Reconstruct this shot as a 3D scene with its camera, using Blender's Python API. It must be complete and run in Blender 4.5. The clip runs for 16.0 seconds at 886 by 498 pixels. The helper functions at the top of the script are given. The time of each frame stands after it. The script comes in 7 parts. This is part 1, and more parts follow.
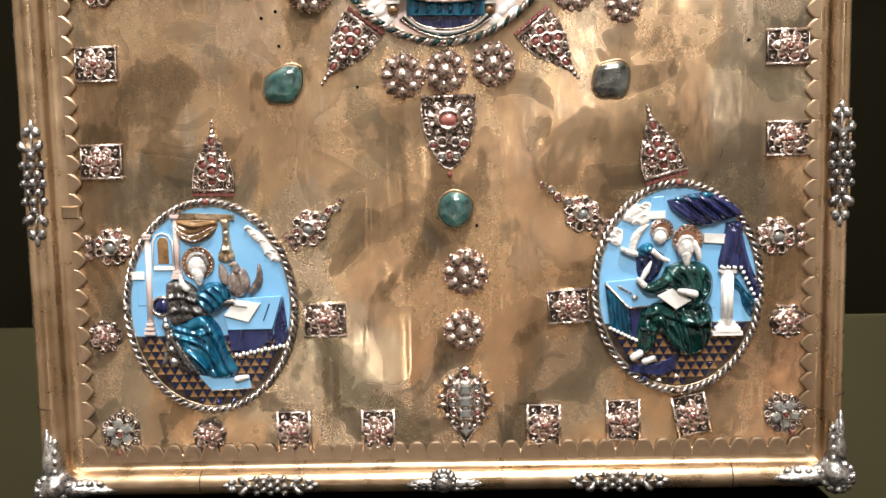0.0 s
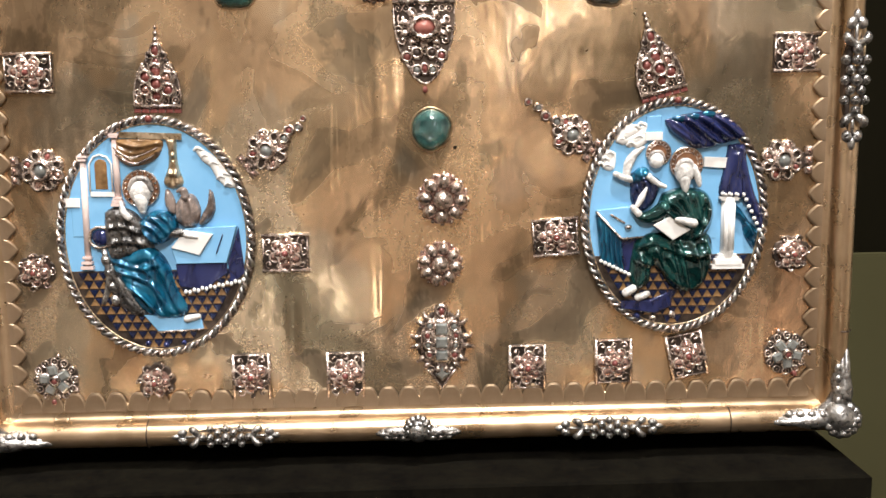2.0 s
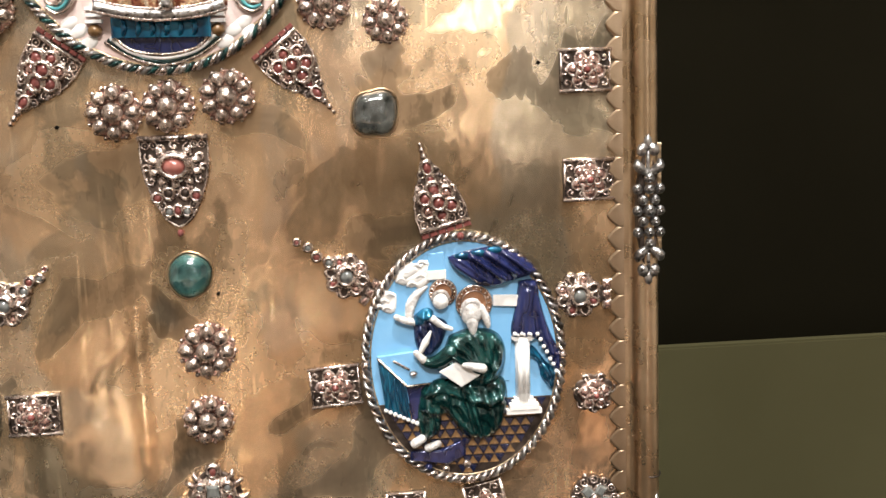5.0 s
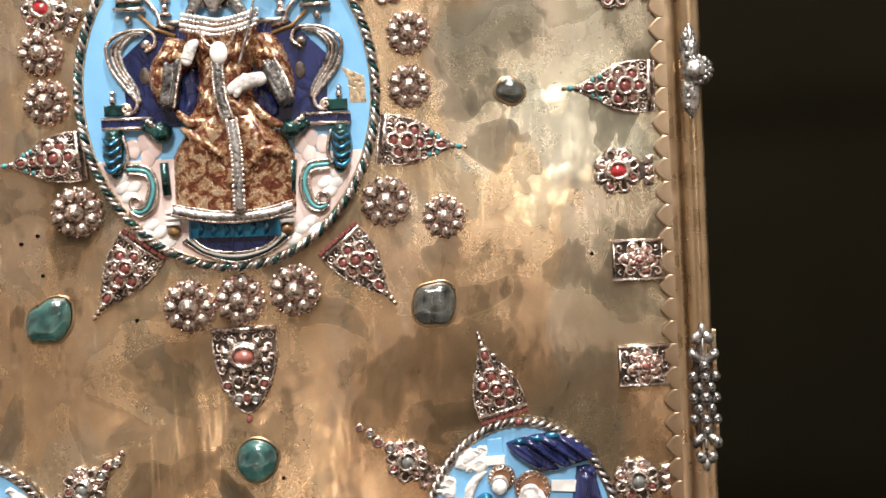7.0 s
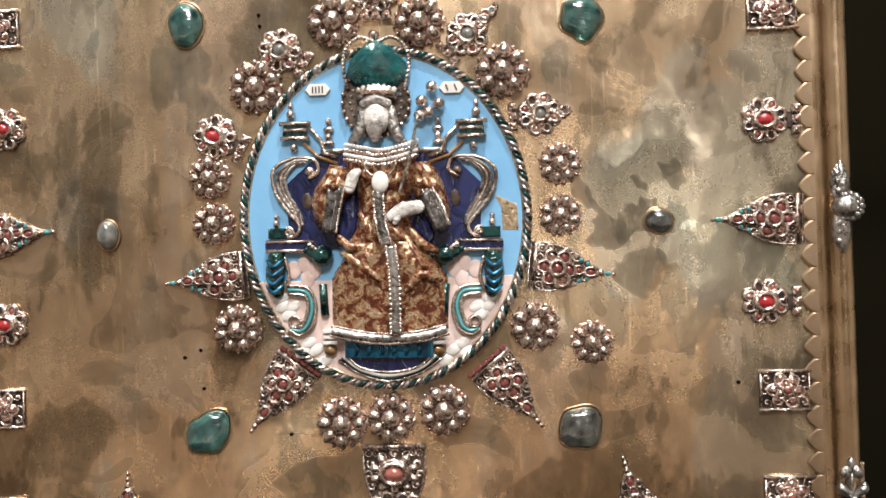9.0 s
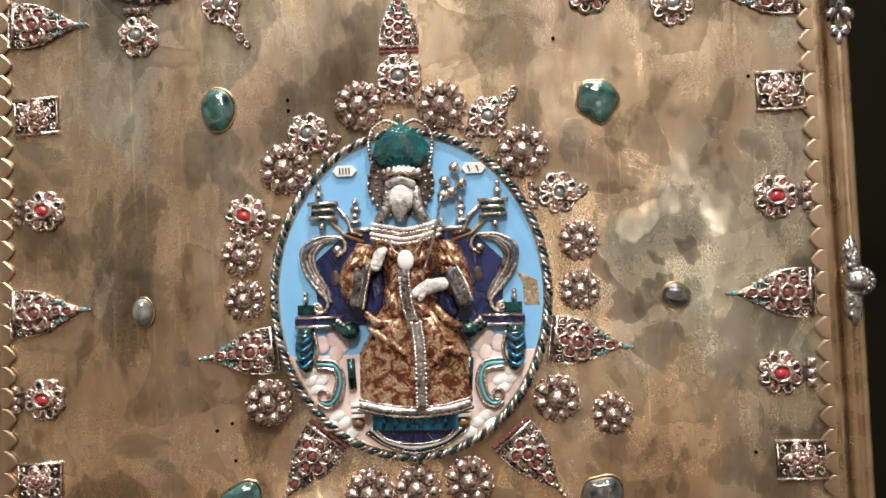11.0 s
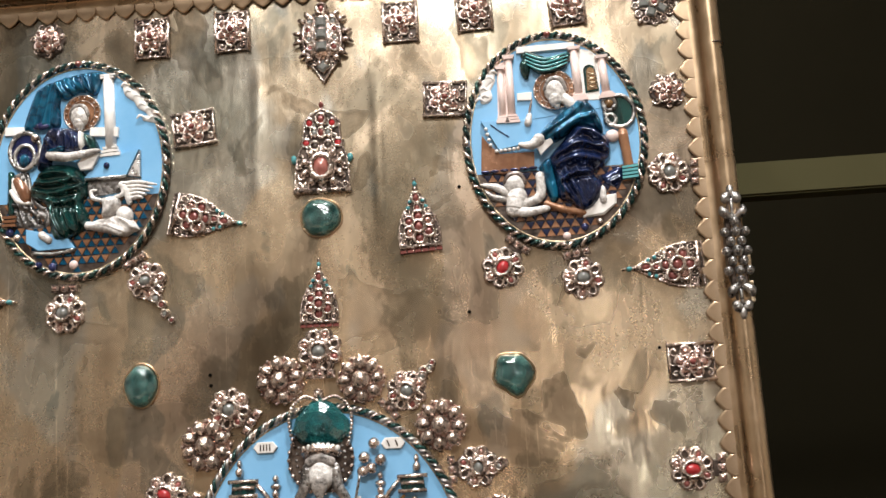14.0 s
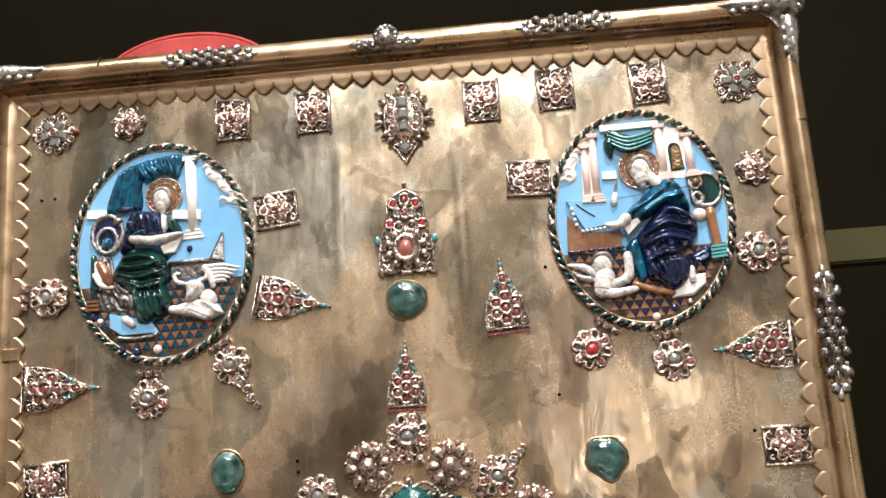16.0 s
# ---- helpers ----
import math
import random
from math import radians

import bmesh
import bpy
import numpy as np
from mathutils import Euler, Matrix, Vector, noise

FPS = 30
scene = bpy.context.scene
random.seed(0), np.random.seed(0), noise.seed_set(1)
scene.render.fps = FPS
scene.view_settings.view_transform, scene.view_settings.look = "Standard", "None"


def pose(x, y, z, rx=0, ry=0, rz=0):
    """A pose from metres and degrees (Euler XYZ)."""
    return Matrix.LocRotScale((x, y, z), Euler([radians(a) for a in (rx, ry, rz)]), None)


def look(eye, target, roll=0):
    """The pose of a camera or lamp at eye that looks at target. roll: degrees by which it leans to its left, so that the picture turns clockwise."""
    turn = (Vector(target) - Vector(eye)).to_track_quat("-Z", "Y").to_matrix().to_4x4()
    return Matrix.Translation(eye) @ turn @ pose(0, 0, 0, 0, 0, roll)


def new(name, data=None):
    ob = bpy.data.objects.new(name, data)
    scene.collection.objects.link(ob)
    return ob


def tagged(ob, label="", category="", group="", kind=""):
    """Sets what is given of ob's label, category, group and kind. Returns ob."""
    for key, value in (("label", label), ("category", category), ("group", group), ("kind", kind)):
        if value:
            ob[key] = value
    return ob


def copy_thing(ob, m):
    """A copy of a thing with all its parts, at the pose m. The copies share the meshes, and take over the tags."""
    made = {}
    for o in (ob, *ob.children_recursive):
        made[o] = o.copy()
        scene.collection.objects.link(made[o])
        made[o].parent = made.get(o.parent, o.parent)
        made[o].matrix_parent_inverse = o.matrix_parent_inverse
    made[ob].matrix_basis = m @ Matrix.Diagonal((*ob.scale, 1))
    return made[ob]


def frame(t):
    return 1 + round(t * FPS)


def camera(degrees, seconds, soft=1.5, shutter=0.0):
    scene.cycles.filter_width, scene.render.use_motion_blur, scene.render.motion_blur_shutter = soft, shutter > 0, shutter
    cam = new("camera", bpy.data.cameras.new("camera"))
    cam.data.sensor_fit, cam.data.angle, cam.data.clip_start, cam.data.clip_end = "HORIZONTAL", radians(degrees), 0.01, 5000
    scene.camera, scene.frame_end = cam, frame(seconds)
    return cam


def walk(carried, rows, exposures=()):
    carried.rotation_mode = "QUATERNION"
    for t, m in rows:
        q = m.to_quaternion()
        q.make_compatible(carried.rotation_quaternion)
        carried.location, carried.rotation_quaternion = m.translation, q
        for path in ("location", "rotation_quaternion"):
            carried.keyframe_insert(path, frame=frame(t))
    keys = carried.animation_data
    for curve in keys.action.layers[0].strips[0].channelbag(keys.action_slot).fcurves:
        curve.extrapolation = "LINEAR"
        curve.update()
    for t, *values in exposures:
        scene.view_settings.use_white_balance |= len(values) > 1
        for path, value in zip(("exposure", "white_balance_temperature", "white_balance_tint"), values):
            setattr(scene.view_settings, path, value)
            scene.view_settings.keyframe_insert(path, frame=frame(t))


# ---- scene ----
cam = camera(49.0, 16.0)

PATH = [
    (0, (0.005, -0.55, 0.197), (-0.04, 1.437, -0.02), -1.2),
    (0.5, (0.005, -0.532, 0.192), (-0.021, 1.454, -0.049), -1.2),
    (1, (0.0, -0.519, 0.187), (0.0, 1.462, -0.087), -0.9),
    (1.5, (-0.013, -0.507, 0.183), (0.006, 1.471, -0.115), -0.8),
    (2, (-0.009, -0.498, 0.175), (0.047, 1.477, -0.132), -0.8),
    (2.5, (0.011, -0.481, 0.183), (0.122, 1.487, -0.156), -0.8),
    (3, (0.041, -0.471, 0.192), (0.184, 1.497, -0.137), -1.1),
    (3.5, (0.062, -0.466, 0.208), (0.213, 1.505, -0.096), -1.9),
    (6, (0.094, -0.443, 0.248), (0.209, 1.531, -0.056), -2.4),
    (6.5, (0.099, -0.451, 0.259), (0.142, 1.54, 0.078), -2.8),
    (7, (0.094, -0.461, 0.273), (0.092, 1.537, 0.198), -2.9),
    (7.5, (0.087, -0.469, 0.288), (0.035, 1.531, 0.266), -2.6),
    (8, (0.08, -0.473, 0.296), (0.003, 1.526, 0.323), -2.5),
    (8.5, (0.064, -0.473, 0.303), (-0.042, 1.524, 0.331), -2.0),
    (9, (0.054, -0.475, 0.312), (-0.072, 1.521, 0.338), -1.7),
    (11.5, (0.047, -0.494, 0.338), (-0.099, 1.496, 0.476), -2.2),
    (12, (0.044, -0.494, 0.348), (-0.095, 1.493, 0.523), -2.3),
    (12.5, (0.046, -0.497, 0.362), (-0.081, 1.489, 0.565), -2.5),
    (13, (0.064, -0.499, 0.375), (-0.067, 1.478, 0.644), -2.7),
    (13.5, (0.076, -0.499, 0.387), (-0.024, 1.47, 0.722), -3.1),
    (14, (0.089, -0.506, 0.402), (-0.016, 1.458, 0.766), -3.4),
    (14.5, (0.08, -0.504, 0.416), (-0.023, 1.456, 0.796), -4.0),
    (15, (0.07, -0.508, 0.426), (-0.032, 1.445, 0.844), -4.0),
    (15.5, (0.06, -0.51, 0.427), (-0.054, 1.438, 0.866), -3.9),
    (16, (0.05, -0.51, 0.43), (-0.069, 1.439, 0.863), -3.9),
]
walk(cam, [(t, look(eye, target, roll)) for t, eye, target, roll in PATH],
     exposures=[(0.0, 0.40), (3.5, 0.40), (6.0, 0.42), (7.5, 0.30), (9.0, 0.04), (11.5, -0.02), (12.5, -0.04), (13.5, -0.21), (14.5, -0.16), (16.0, 0.02)])

# ---------------------------------------------------------------- light
world = bpy.data.worlds.new("room_air")
scene.world = world
world.use_nodes = True
world.node_tree.nodes["Background"].inputs[0].default_value = (1.0, 0.86, 0.7, 1)
world.node_tree.nodes["Background"].inputs[1].default_value = 0.02


def lamp(name, eye, target, size, watts, colour):
    data = bpy.data.lights.new(name, "AREA")
    data.shape, data.size, data.energy, data.color = "DISK", size, watts, colour
    ob = new(name, data)
    ob.matrix_world = look(eye, target)
    return ob


WARM = (1.0, 0.98, 0.945)
lamp("case_spotlight", (0.30, -0.60, 2.10), (-0.02, 0.0, 0.28), 0.11, 42.5, WARM)
lamp("case_spotlight", (-0.60, -0.80, 1.90), (-0.02, 0.0, 0.25), 0.14, 10.5, WARM)
# two added fills, unseen: one frontal, one on the floor and far wall
lamp("front_fill", (0.3, -1.9, 2.1), (0.0, 0.0, 0.1), 0.7, 8.0, WARM)
lamp("room_fill", (0.0, -2.3, 2.3), (0.0, -2.7, -1.0), 0.8, 112.0, WARM)
# two unseen lamps added so that the dented sheet catches glints
lamp("glint_lamp_low", (-0.42, -2.2, -0.45), (-0.07, 0.0, 0.06), 0.20, 0.5, WARM)
lamp("glint_lamp_opposite", (0.38, -2.3, 0.45), (0.0, 0.0, 0.2), 0.28, 0.9, WARM)


# ---------------------------------------------------------------- materials
def material(name):
    m = bpy.data.materials.new(name)
    m.use_nodes = True
    return m, m.node_tree.nodes, m.node_tree.links, m.node_tree.nodes["Principled BSDF"]


def noise_node(nodes, links, scale, detail=4.0, stretch=(1, 1, 1), rough=0.55, swirl=0.0):
    co = nodes.new("ShaderNodeTexCoord")
    mp = nodes.new("ShaderNodeMapping")
    mp.inputs["Scale"].default_value = stretch
    n = nodes.new("ShaderNodeTexNoise")
    n.inputs["Scale"].default_value = scale
    n.inputs["Detail"].default_value = detail
    n.inputs["Roughness"].default_value = rough
    n.inputs["Distortion"].default_value = swirl
    links.new(co.outputs["Object"], mp.inputs["Vector"])
    links.new(mp.outputs["Vector"], n.inputs["Vector"])
    return n.outputs["Fac"]


def ramp(nodes, links, fac, stops):
    r = nodes.new("ShaderNodeValToRGB")
    while len(r.color_ramp.elements) < len(stops):
        r.color_ramp.elements.new(0.5)
    for e, (p, c) in zip(r.color_ramp.elements, stops):
        e.position = p
        e.color = (*c, 1) if len(c) == 3 else c
    links.new(fac, r.inputs[0])
    return r.outputs[0]


def grey(v):
    return (v, v, v)


def mix(nodes, links, fac, a, b, kind="MIX"):
    n = nodes.new("ShaderNodeMix")
    n.data_type, n.blend_type = "RGBA", kind
    if isinstance(fac, float):
        n.inputs[0].default_value = fac
    else:
        links.new(fac, n.inputs[0])
    links.new(a, n.inputs[6])
    links.new(b, n.inputs[7])
    return n.outputs[2]


def bump(nodes, links, bsdf, height, strength, distance):
    b = nodes.new("ShaderNodeBump")
    b.inputs["Strength"].default_value = strength
    b.inputs["Distance"].default_value = distance
    links.new(height, b.inputs["Height"])
    links.new(b.outputs[0], bsdf.inputs["Normal"])


def surface(name, dark, light, metal=0.0, rough=(0.25, 0.45), scale=180.0, relief=0.25, coat=0.0, spec=0.5, transmission=0.0):
    """A surface whose colour and gloss wander between two values at two scales."""
    m, nodes, links, p = material(name)
    big = noise_node(nodes, links, scale * 0.18, 3)
    fine = noise_node(nodes, links, scale, 5)
    both = nodes.new("ShaderNodeMath")
    both.operation = "MULTIPLY_ADD"
    links.new(big, both.inputs[0])
    both.inputs[1].default_value = 0.6
    half = nodes.new("ShaderNodeMath")
    half.operation = "MULTIPLY"
    links.new(fine, half.inputs[0])
    half.inputs[1].default_value = 0.4
    links.new(half.outputs[0], both.inputs[2])
    links.new(ramp(nodes, links, both.outputs[0], [(0.36, dark), (0.62, light)]), p.inputs["Base Color"])
    links.new(ramp(nodes, links, fine, [(0.3, grey(rough[0])), (0.7, grey(rough[1]))]), p.inputs["Roughness"])
    p.inputs["Metallic"].default_value = metal
    p.inputs["Coat Weight"].default_value = coat
    p.inputs["Coat Roughness"].default_value = 0.08
    p.inputs["Specular IOR Level"].default_value = spec
    p.inputs["Transmission Weight"].default_value = transmission
    bump(nodes, links, p, fine, relief, 0.0006)
    return m


def gilt_plate_material():
    """Worn gilded sheet: patches of rubbed gold, brown tarnish and grey, wiped in long strokes, dented here and there."""
    m, nodes, links, p = material("worn_gilt_sheet")
    patch = noise_node(nodes, links, 15.0, 6, (1.0, 1.0, 0.6), 0.55, 0.35)
    block = noise_node(nodes, links, 22.0, 4, (0.85, 1.0, 0.85), 0.5, 0.6)
    hue = noise_node(nodes, links, 8.0, 4, (1.0, 1.0, 0.6), 0.5)
    stroke = noise_node(nodes, links, 70.0, 3, (1.6, 1.0, 0.10))
    dent = noise_node(nodes, links, 46.0, 2, (1.0, 1.0, 0.6))
    fine = noise_node(nodes, links, 420.0, 4)
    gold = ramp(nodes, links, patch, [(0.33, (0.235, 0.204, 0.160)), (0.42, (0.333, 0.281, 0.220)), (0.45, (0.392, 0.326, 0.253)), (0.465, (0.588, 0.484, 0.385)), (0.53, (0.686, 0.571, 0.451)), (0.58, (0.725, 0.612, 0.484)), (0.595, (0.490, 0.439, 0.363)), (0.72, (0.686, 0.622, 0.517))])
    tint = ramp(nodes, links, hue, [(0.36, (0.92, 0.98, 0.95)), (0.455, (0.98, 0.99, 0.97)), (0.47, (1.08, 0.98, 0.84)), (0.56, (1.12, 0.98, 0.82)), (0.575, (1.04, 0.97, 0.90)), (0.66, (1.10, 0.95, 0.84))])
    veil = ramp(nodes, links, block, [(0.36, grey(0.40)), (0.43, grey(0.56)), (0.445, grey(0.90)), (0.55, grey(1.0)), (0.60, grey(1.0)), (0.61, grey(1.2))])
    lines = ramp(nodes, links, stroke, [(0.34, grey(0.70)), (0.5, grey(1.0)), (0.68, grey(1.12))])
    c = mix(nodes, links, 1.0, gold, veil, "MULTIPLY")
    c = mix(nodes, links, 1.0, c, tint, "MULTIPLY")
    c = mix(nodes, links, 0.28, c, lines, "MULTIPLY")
    # floor's warm reflection put into the colour, greyer higher up, with a wandering limit
    co = nodes.new("ShaderNodeTexCoord")
    xyz = nodes.new("ShaderNodeSeparateXYZ")
    links.new(co.outputs["Object"], xyz.inputs[0])
    wander = nodes.new("ShaderNodeMath")
    wander.operation = "MULTIPLY_ADD"
    links.new(block, wander.inputs[0])
    wander.inputs[1].default_value = 0.5
    links.new(xyz.outputs["Z"], wander.inputs[2])
    kept = ramp(nodes, links, wander.outputs[0], [(0.40, (1.06, 0.975, 0.86)), (0.56, (1.02, 0.985, 0.93)), (0.70, (0.965, 1.0, 1.01)), (0.86, (0.905, 1.0, 1.09))])
    c = mix(nodes, links, 1.0, c, kept, "MULTIPLY")
    # flaked and scratched spots where the gold has come away
    flake = noise_node(nodes, links, 230.0, 3, (1.0, 1.0, 0.42), 0.5, 0.3)
    where = noise_node(nodes, links, 19.0, 3, (1.0, 1.0, 0.7))
    spot = nodes.new("ShaderNodeMath")
    spot.operation = "MULTIPLY_ADD"
    links.new(where, spot.inputs[0])
    spot.inputs[1].default_value = 0.8
    links.new(flake, spot.inputs[2])
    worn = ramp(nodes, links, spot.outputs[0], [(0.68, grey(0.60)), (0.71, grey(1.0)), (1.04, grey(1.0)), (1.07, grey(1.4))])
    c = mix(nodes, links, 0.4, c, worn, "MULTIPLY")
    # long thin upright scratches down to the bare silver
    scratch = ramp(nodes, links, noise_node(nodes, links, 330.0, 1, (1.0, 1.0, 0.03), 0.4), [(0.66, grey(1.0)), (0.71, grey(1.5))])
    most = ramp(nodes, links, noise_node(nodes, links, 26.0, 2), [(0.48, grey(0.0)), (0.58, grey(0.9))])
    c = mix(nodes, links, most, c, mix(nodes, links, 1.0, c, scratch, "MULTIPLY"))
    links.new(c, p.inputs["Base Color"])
    p.inputs["Metallic"].default_value = 0.88
    r1 = ramp(nodes, links, block, [(0.36, grey(0.40)), (0.43, grey(0.36)), (0.445, grey(0.26)), (0.57, grey(0.29)), (0.595, grey(0.18)), (0.66, grey(0.22))])
    r2 = ramp(nodes, links, fine, [(0.3, grey(0.94)), (0.7, grey(1.06))])
    rubbed = noise_node(nodes, links, 16.0, 3, (1.0, 1.0, 0.8))
    r3 = ramp(nodes, links, rubbed, [(0.50, grey(1.0)), (0.60, grey(0.78))])
    r1 = mix(nodes, links, 1.0, r1, r3, "MULTIPLY")
    links.new(mix(nodes, links, 1.0, r1, r2, "MULTIPLY"), p.inputs["Roughness"])
    # fields of short upright crinkles that catch the lamps
    crinkle = noise_node(nodes, links, 150.0, 2, (1.0, 1.0, 0.38), 0.5, 0.4)
    field = ramp(nodes, links, rubbed, [(0.50, grey(0.0)), (0.60, grey(1.0))])
    crinkle = mix(nodes, links, 1.0, crinkle, field, "MULTIPLY")
    both = mix(nodes, links, 0.8, stroke, dent)
    both = mix(nodes, links, 0.42, both, crinkle, "ADD")
    bump(nodes, links, p, both, 0.28, 0.0016)
    return m


def draped(name, dark, light, metal, rough, scale, relief, coat):
    """Translucent enamel with fold shading put into its colour: light on the ridges, dark in the hollows."""
    m, nodes, links, p = material(name)
    n = noise_node(nodes, links, 110.0, 2.0, (1.0, 0.6, 1.0), 0.45, 0.8)
    away = nodes.new("ShaderNodeMath")
    away.operation = "SUBTRACT"
    links.new(n, away.inputs[0])
    away.inputs[1].default_value = 0.5
    size = nodes.new("ShaderNodeMath")
    size.operation = "ABSOLUTE"
    links.new(away.outputs[0], size.inputs[0])
    ridge = ramp(nodes, links, size.outputs[0], [(0.0, grey(0.0)), (0.05, grey(0.55)), (0.14, grey(1.0))])
    fine = noise_node(nodes, links, scale * 2.0, 4)
    mid = tuple(0.5 * (a + b) for a, b in zip(dark, light))
    links.new(ramp(nodes, links, size.outputs[0], [(0.0, dark), (0.07, mid), (0.17, light)]), p.inputs["Base Color"])
    links.new(ramp(nodes, links, fine, [(0.3, grey(rough[0])), (0.7, grey(rough[1]))]), p.inputs["Roughness"])
    p.inputs["Metallic"].default_value = metal
    p.inputs["Coat Weight"].default_value = coat
    p.inputs["Coat Roughness"].default_value = 0.06
    bump(nodes, links, p, ridge, 0.3, 0.0006)
    return m


GILT = gilt_plate_material()
RAIL_GOLD = surface("polished_gilt_rail", (0.36, 0.245, 0.14), (0.62, 0.455, 0.30), 0.92, (0.22, 0.40), 60.0, 0.25)
SCALLOP_GOLD = surface("gilt_scallop", (0.32, 0.225, 0.14), (0.52, 0.385, 0.265), 0.88, (0.28, 0.42), 90.0, 0.3)
SILVER = surface("silver_gilt", (0.20, 0.15, 0.13), (0.92, 0.79, 0.72), 0.95, (0.14, 0.32), 420.0, 0.9)
DARK_SILVER = surface("oxidised_silver", (0.09, 0.082, 0.078), (0.62, 0.60, 0.585), 0.95, (0.22, 0.42), 520.0, 0.9)
OLD_GOLD = surface("old_gold_wire", (0.30, 0.22, 0.13), (0.78, 0.62, 0.44), 0.95, (0.24, 0.42), 520.0, 0.7)
# backing metal coloured near black to stand in for shade between the stones
SHADED = surface("shade_dark_backing", (0.020, 0.015, 0.013), (0.14, 0.105, 0.085), 0.75, (0.35, 0.55), 300.0, 0.5)
PEARL = surface("gilt_pearl_bead", (0.24, 0.18, 0.15), (0.88, 0.75, 0.67), 0.92, (0.18, 0.36), 520.0, 0.9)
RUBY = surface("ruby", (0.30, 0.012, 0.016), (0.48, 0.04, 0.045), 0.0, (0.06, 0.14), 200.0, 0.08, 0.6, 0.8)
GARNET = surface("pale_garnet", (0.085, 0.018, 0.016), (0.36, 0.115, 0.10), 0.2, (0.08, 0.2), 400.0, 0.4, 0.5, 0.7)
ROSE = surface("rose_quartz", (0.25, 0.075, 0.06), (0.42, 0.17, 0.14), 0.0, (0.08, 0.18), 200.0, 0.1, 0.6, 0.6)
EMERALD = surface("emerald", (0.003, 0.034, 0.034), (0.15, 0.36, 0.33), 0.0, (0.02, 0.10), 190.0, 1.0, 1.0, 0.9, 0.5)
DEEP_EMERALD = surface("deep_emerald", (0.002, 0.050, 0.058), (0.035, 0.28, 0.29), 0.0, (0.02, 0.08), 420.0, 0.3, 0.9, 0.9, 0.6)
GREY_GEM = surface("smoky_green_stone", (0.008, 0.011, 0.010), (0.24, 0.25, 0.23), 0.0, (0.03, 0.12), 190.0, 1.0, 1.0, 0.9, 0.4)
CLEAR_GEM = surface("table_cut_crystal", (0.10, 0.105, 0.10), (0.36, 0.37, 0.35), 0.3, (0.05, 0.12), 200.0, 0.1, 0.8, 0.9)
TURQ = surface("turquoise_enamel", (0.05, 0.20, 0.22), (0.10, 0.34, 0.36), 0.0, (0.12, 0.25), 200.0, 0.1, 0.5)
SKY = surface("sky_blue_enamel", (0.165, 0.39, 0.64), (0.215, 0.455, 0.70), 0.0, (0.14, 0.26), 90.0, 0.08, 0.35)
WHITE = surface("white_enamel", (0.66, 0.63, 0.60), (0.84, 0.81, 0.78), 0.0, (0.16, 0.32), 150.0, 0.2, 0.4)
PINK = surface("blush_enamel", (0.62, 0.46, 0.42), (0.76, 0.62, 0.58), 0.0, (0.16, 0.32), 110.0, 0.2, 0.4)
NAVY = draped("navy_enamel", (0.008, 0.012, 0.05), (0.022, 0.03, 0.11), 0.2, (0.1, 0.24), 150.0, 0.3, 0.6)
VIOLET = draped("violet_blue_enamel", (0.005, 0.009, 0.034), (0.013, 0.028, 0.095), 0.35, (0.08, 0.22), 160.0, 0.5, 0.6)
TEAL = draped("translucent_teal_enamel", (0.003, 0.045, 0.10), (0.012, 0.17, 0.30), 0.5, (0.08, 0.2), 160.0, 0.6, 0.6)
GREEN = draped("dark_green_enamel", (0.002, 0.016, 0.016), (0.010, 0.066, 0.060), 0.4, (0.08, 0.22), 160.0, 0.6, 0.6)
OCHRE = surface("ochre_enamel", (0.12, 0.065, 0.025), (0.32, 0.18, 0.08), 0.1, (0.14, 0.3), 300.0, 0.3, 0.5)
RUST = surface("rust_orange_enamel", (0.17, 0.075, 0.04), (0.36, 0.18, 0.095), 0.25, (0.12, 0.3), 120.0, 0.4, 0.5)


def brocade_material():
    m, nodes, links, p = material("gold_brocade_enamel")
    blot = noise_node(nodes, links, 240.0, 5, (1, 1, 1), 0.62, 0.9)
    fine = noise_node(nodes, links, 700.0, 2)
    links.new(ramp(nodes, links, blot, [(0.42, (0.075, 0.020, 0.010)), (0.49, (0.17, 0.055, 0.025)), (0.52, (0.44, 0.27, 0.14)), (0.64, (0.66, 0.51, 0.37))]), p.inputs["Base Color"])
    links.new(ramp(nodes, links, blot, [(0.48, grey(0.1)), (0.54, grey(0.7))]), p.inputs["Metallic"])
    links.new(ramp(nodes, links, fine, [(0.3, grey(0.16)), (0.7, grey(0.34))]), p.inputs["Roughness"])
    bump(nodes, links, p, blot, 0.6, 0.0008)
    return m


NIELLO = surface("dark_chased_silver", (0.012, 0.012, 0.014), (0.26, 0.245, 0.235), 0.85, (0.2, 0.4), 420.0, 1.0)
PLUMAGE = surface("grey_brown_enamel", (0.06, 0.045, 0.04), (0.34, 0.27, 0.24), 0.3, (0.15, 0.32), 300.0, 0.8, 0.4)
FLESH = surface("worn_white_enamel", (0.30, 0.27, 0.25), (0.86, 0.83, 0.80), 0.0, (0.16, 0.34), 520.0, 0.9, 0.3)
HAIR = surface("grey_enamel", (0.10, 0.09, 0.085), (0.42, 0.38, 0.35), 0.2, (0.2, 0.4), 520.0, 0.9, 0.3)
BROCADE = brocade_material()
VELVET = surface("red_velvet", (0.28, 0.022, 0.02), (0.42, 0.045, 0.04), 0.0, (0.7, 0.9), 300.0, 0.5)
OLIVE = surface("olive_painted_panel", (0.054, 0.049, 0.024), (0.067, 0.061, 0.031), 0.0, (0.9, 1.0), 8.0, 0.1, 0.0, 0.0)
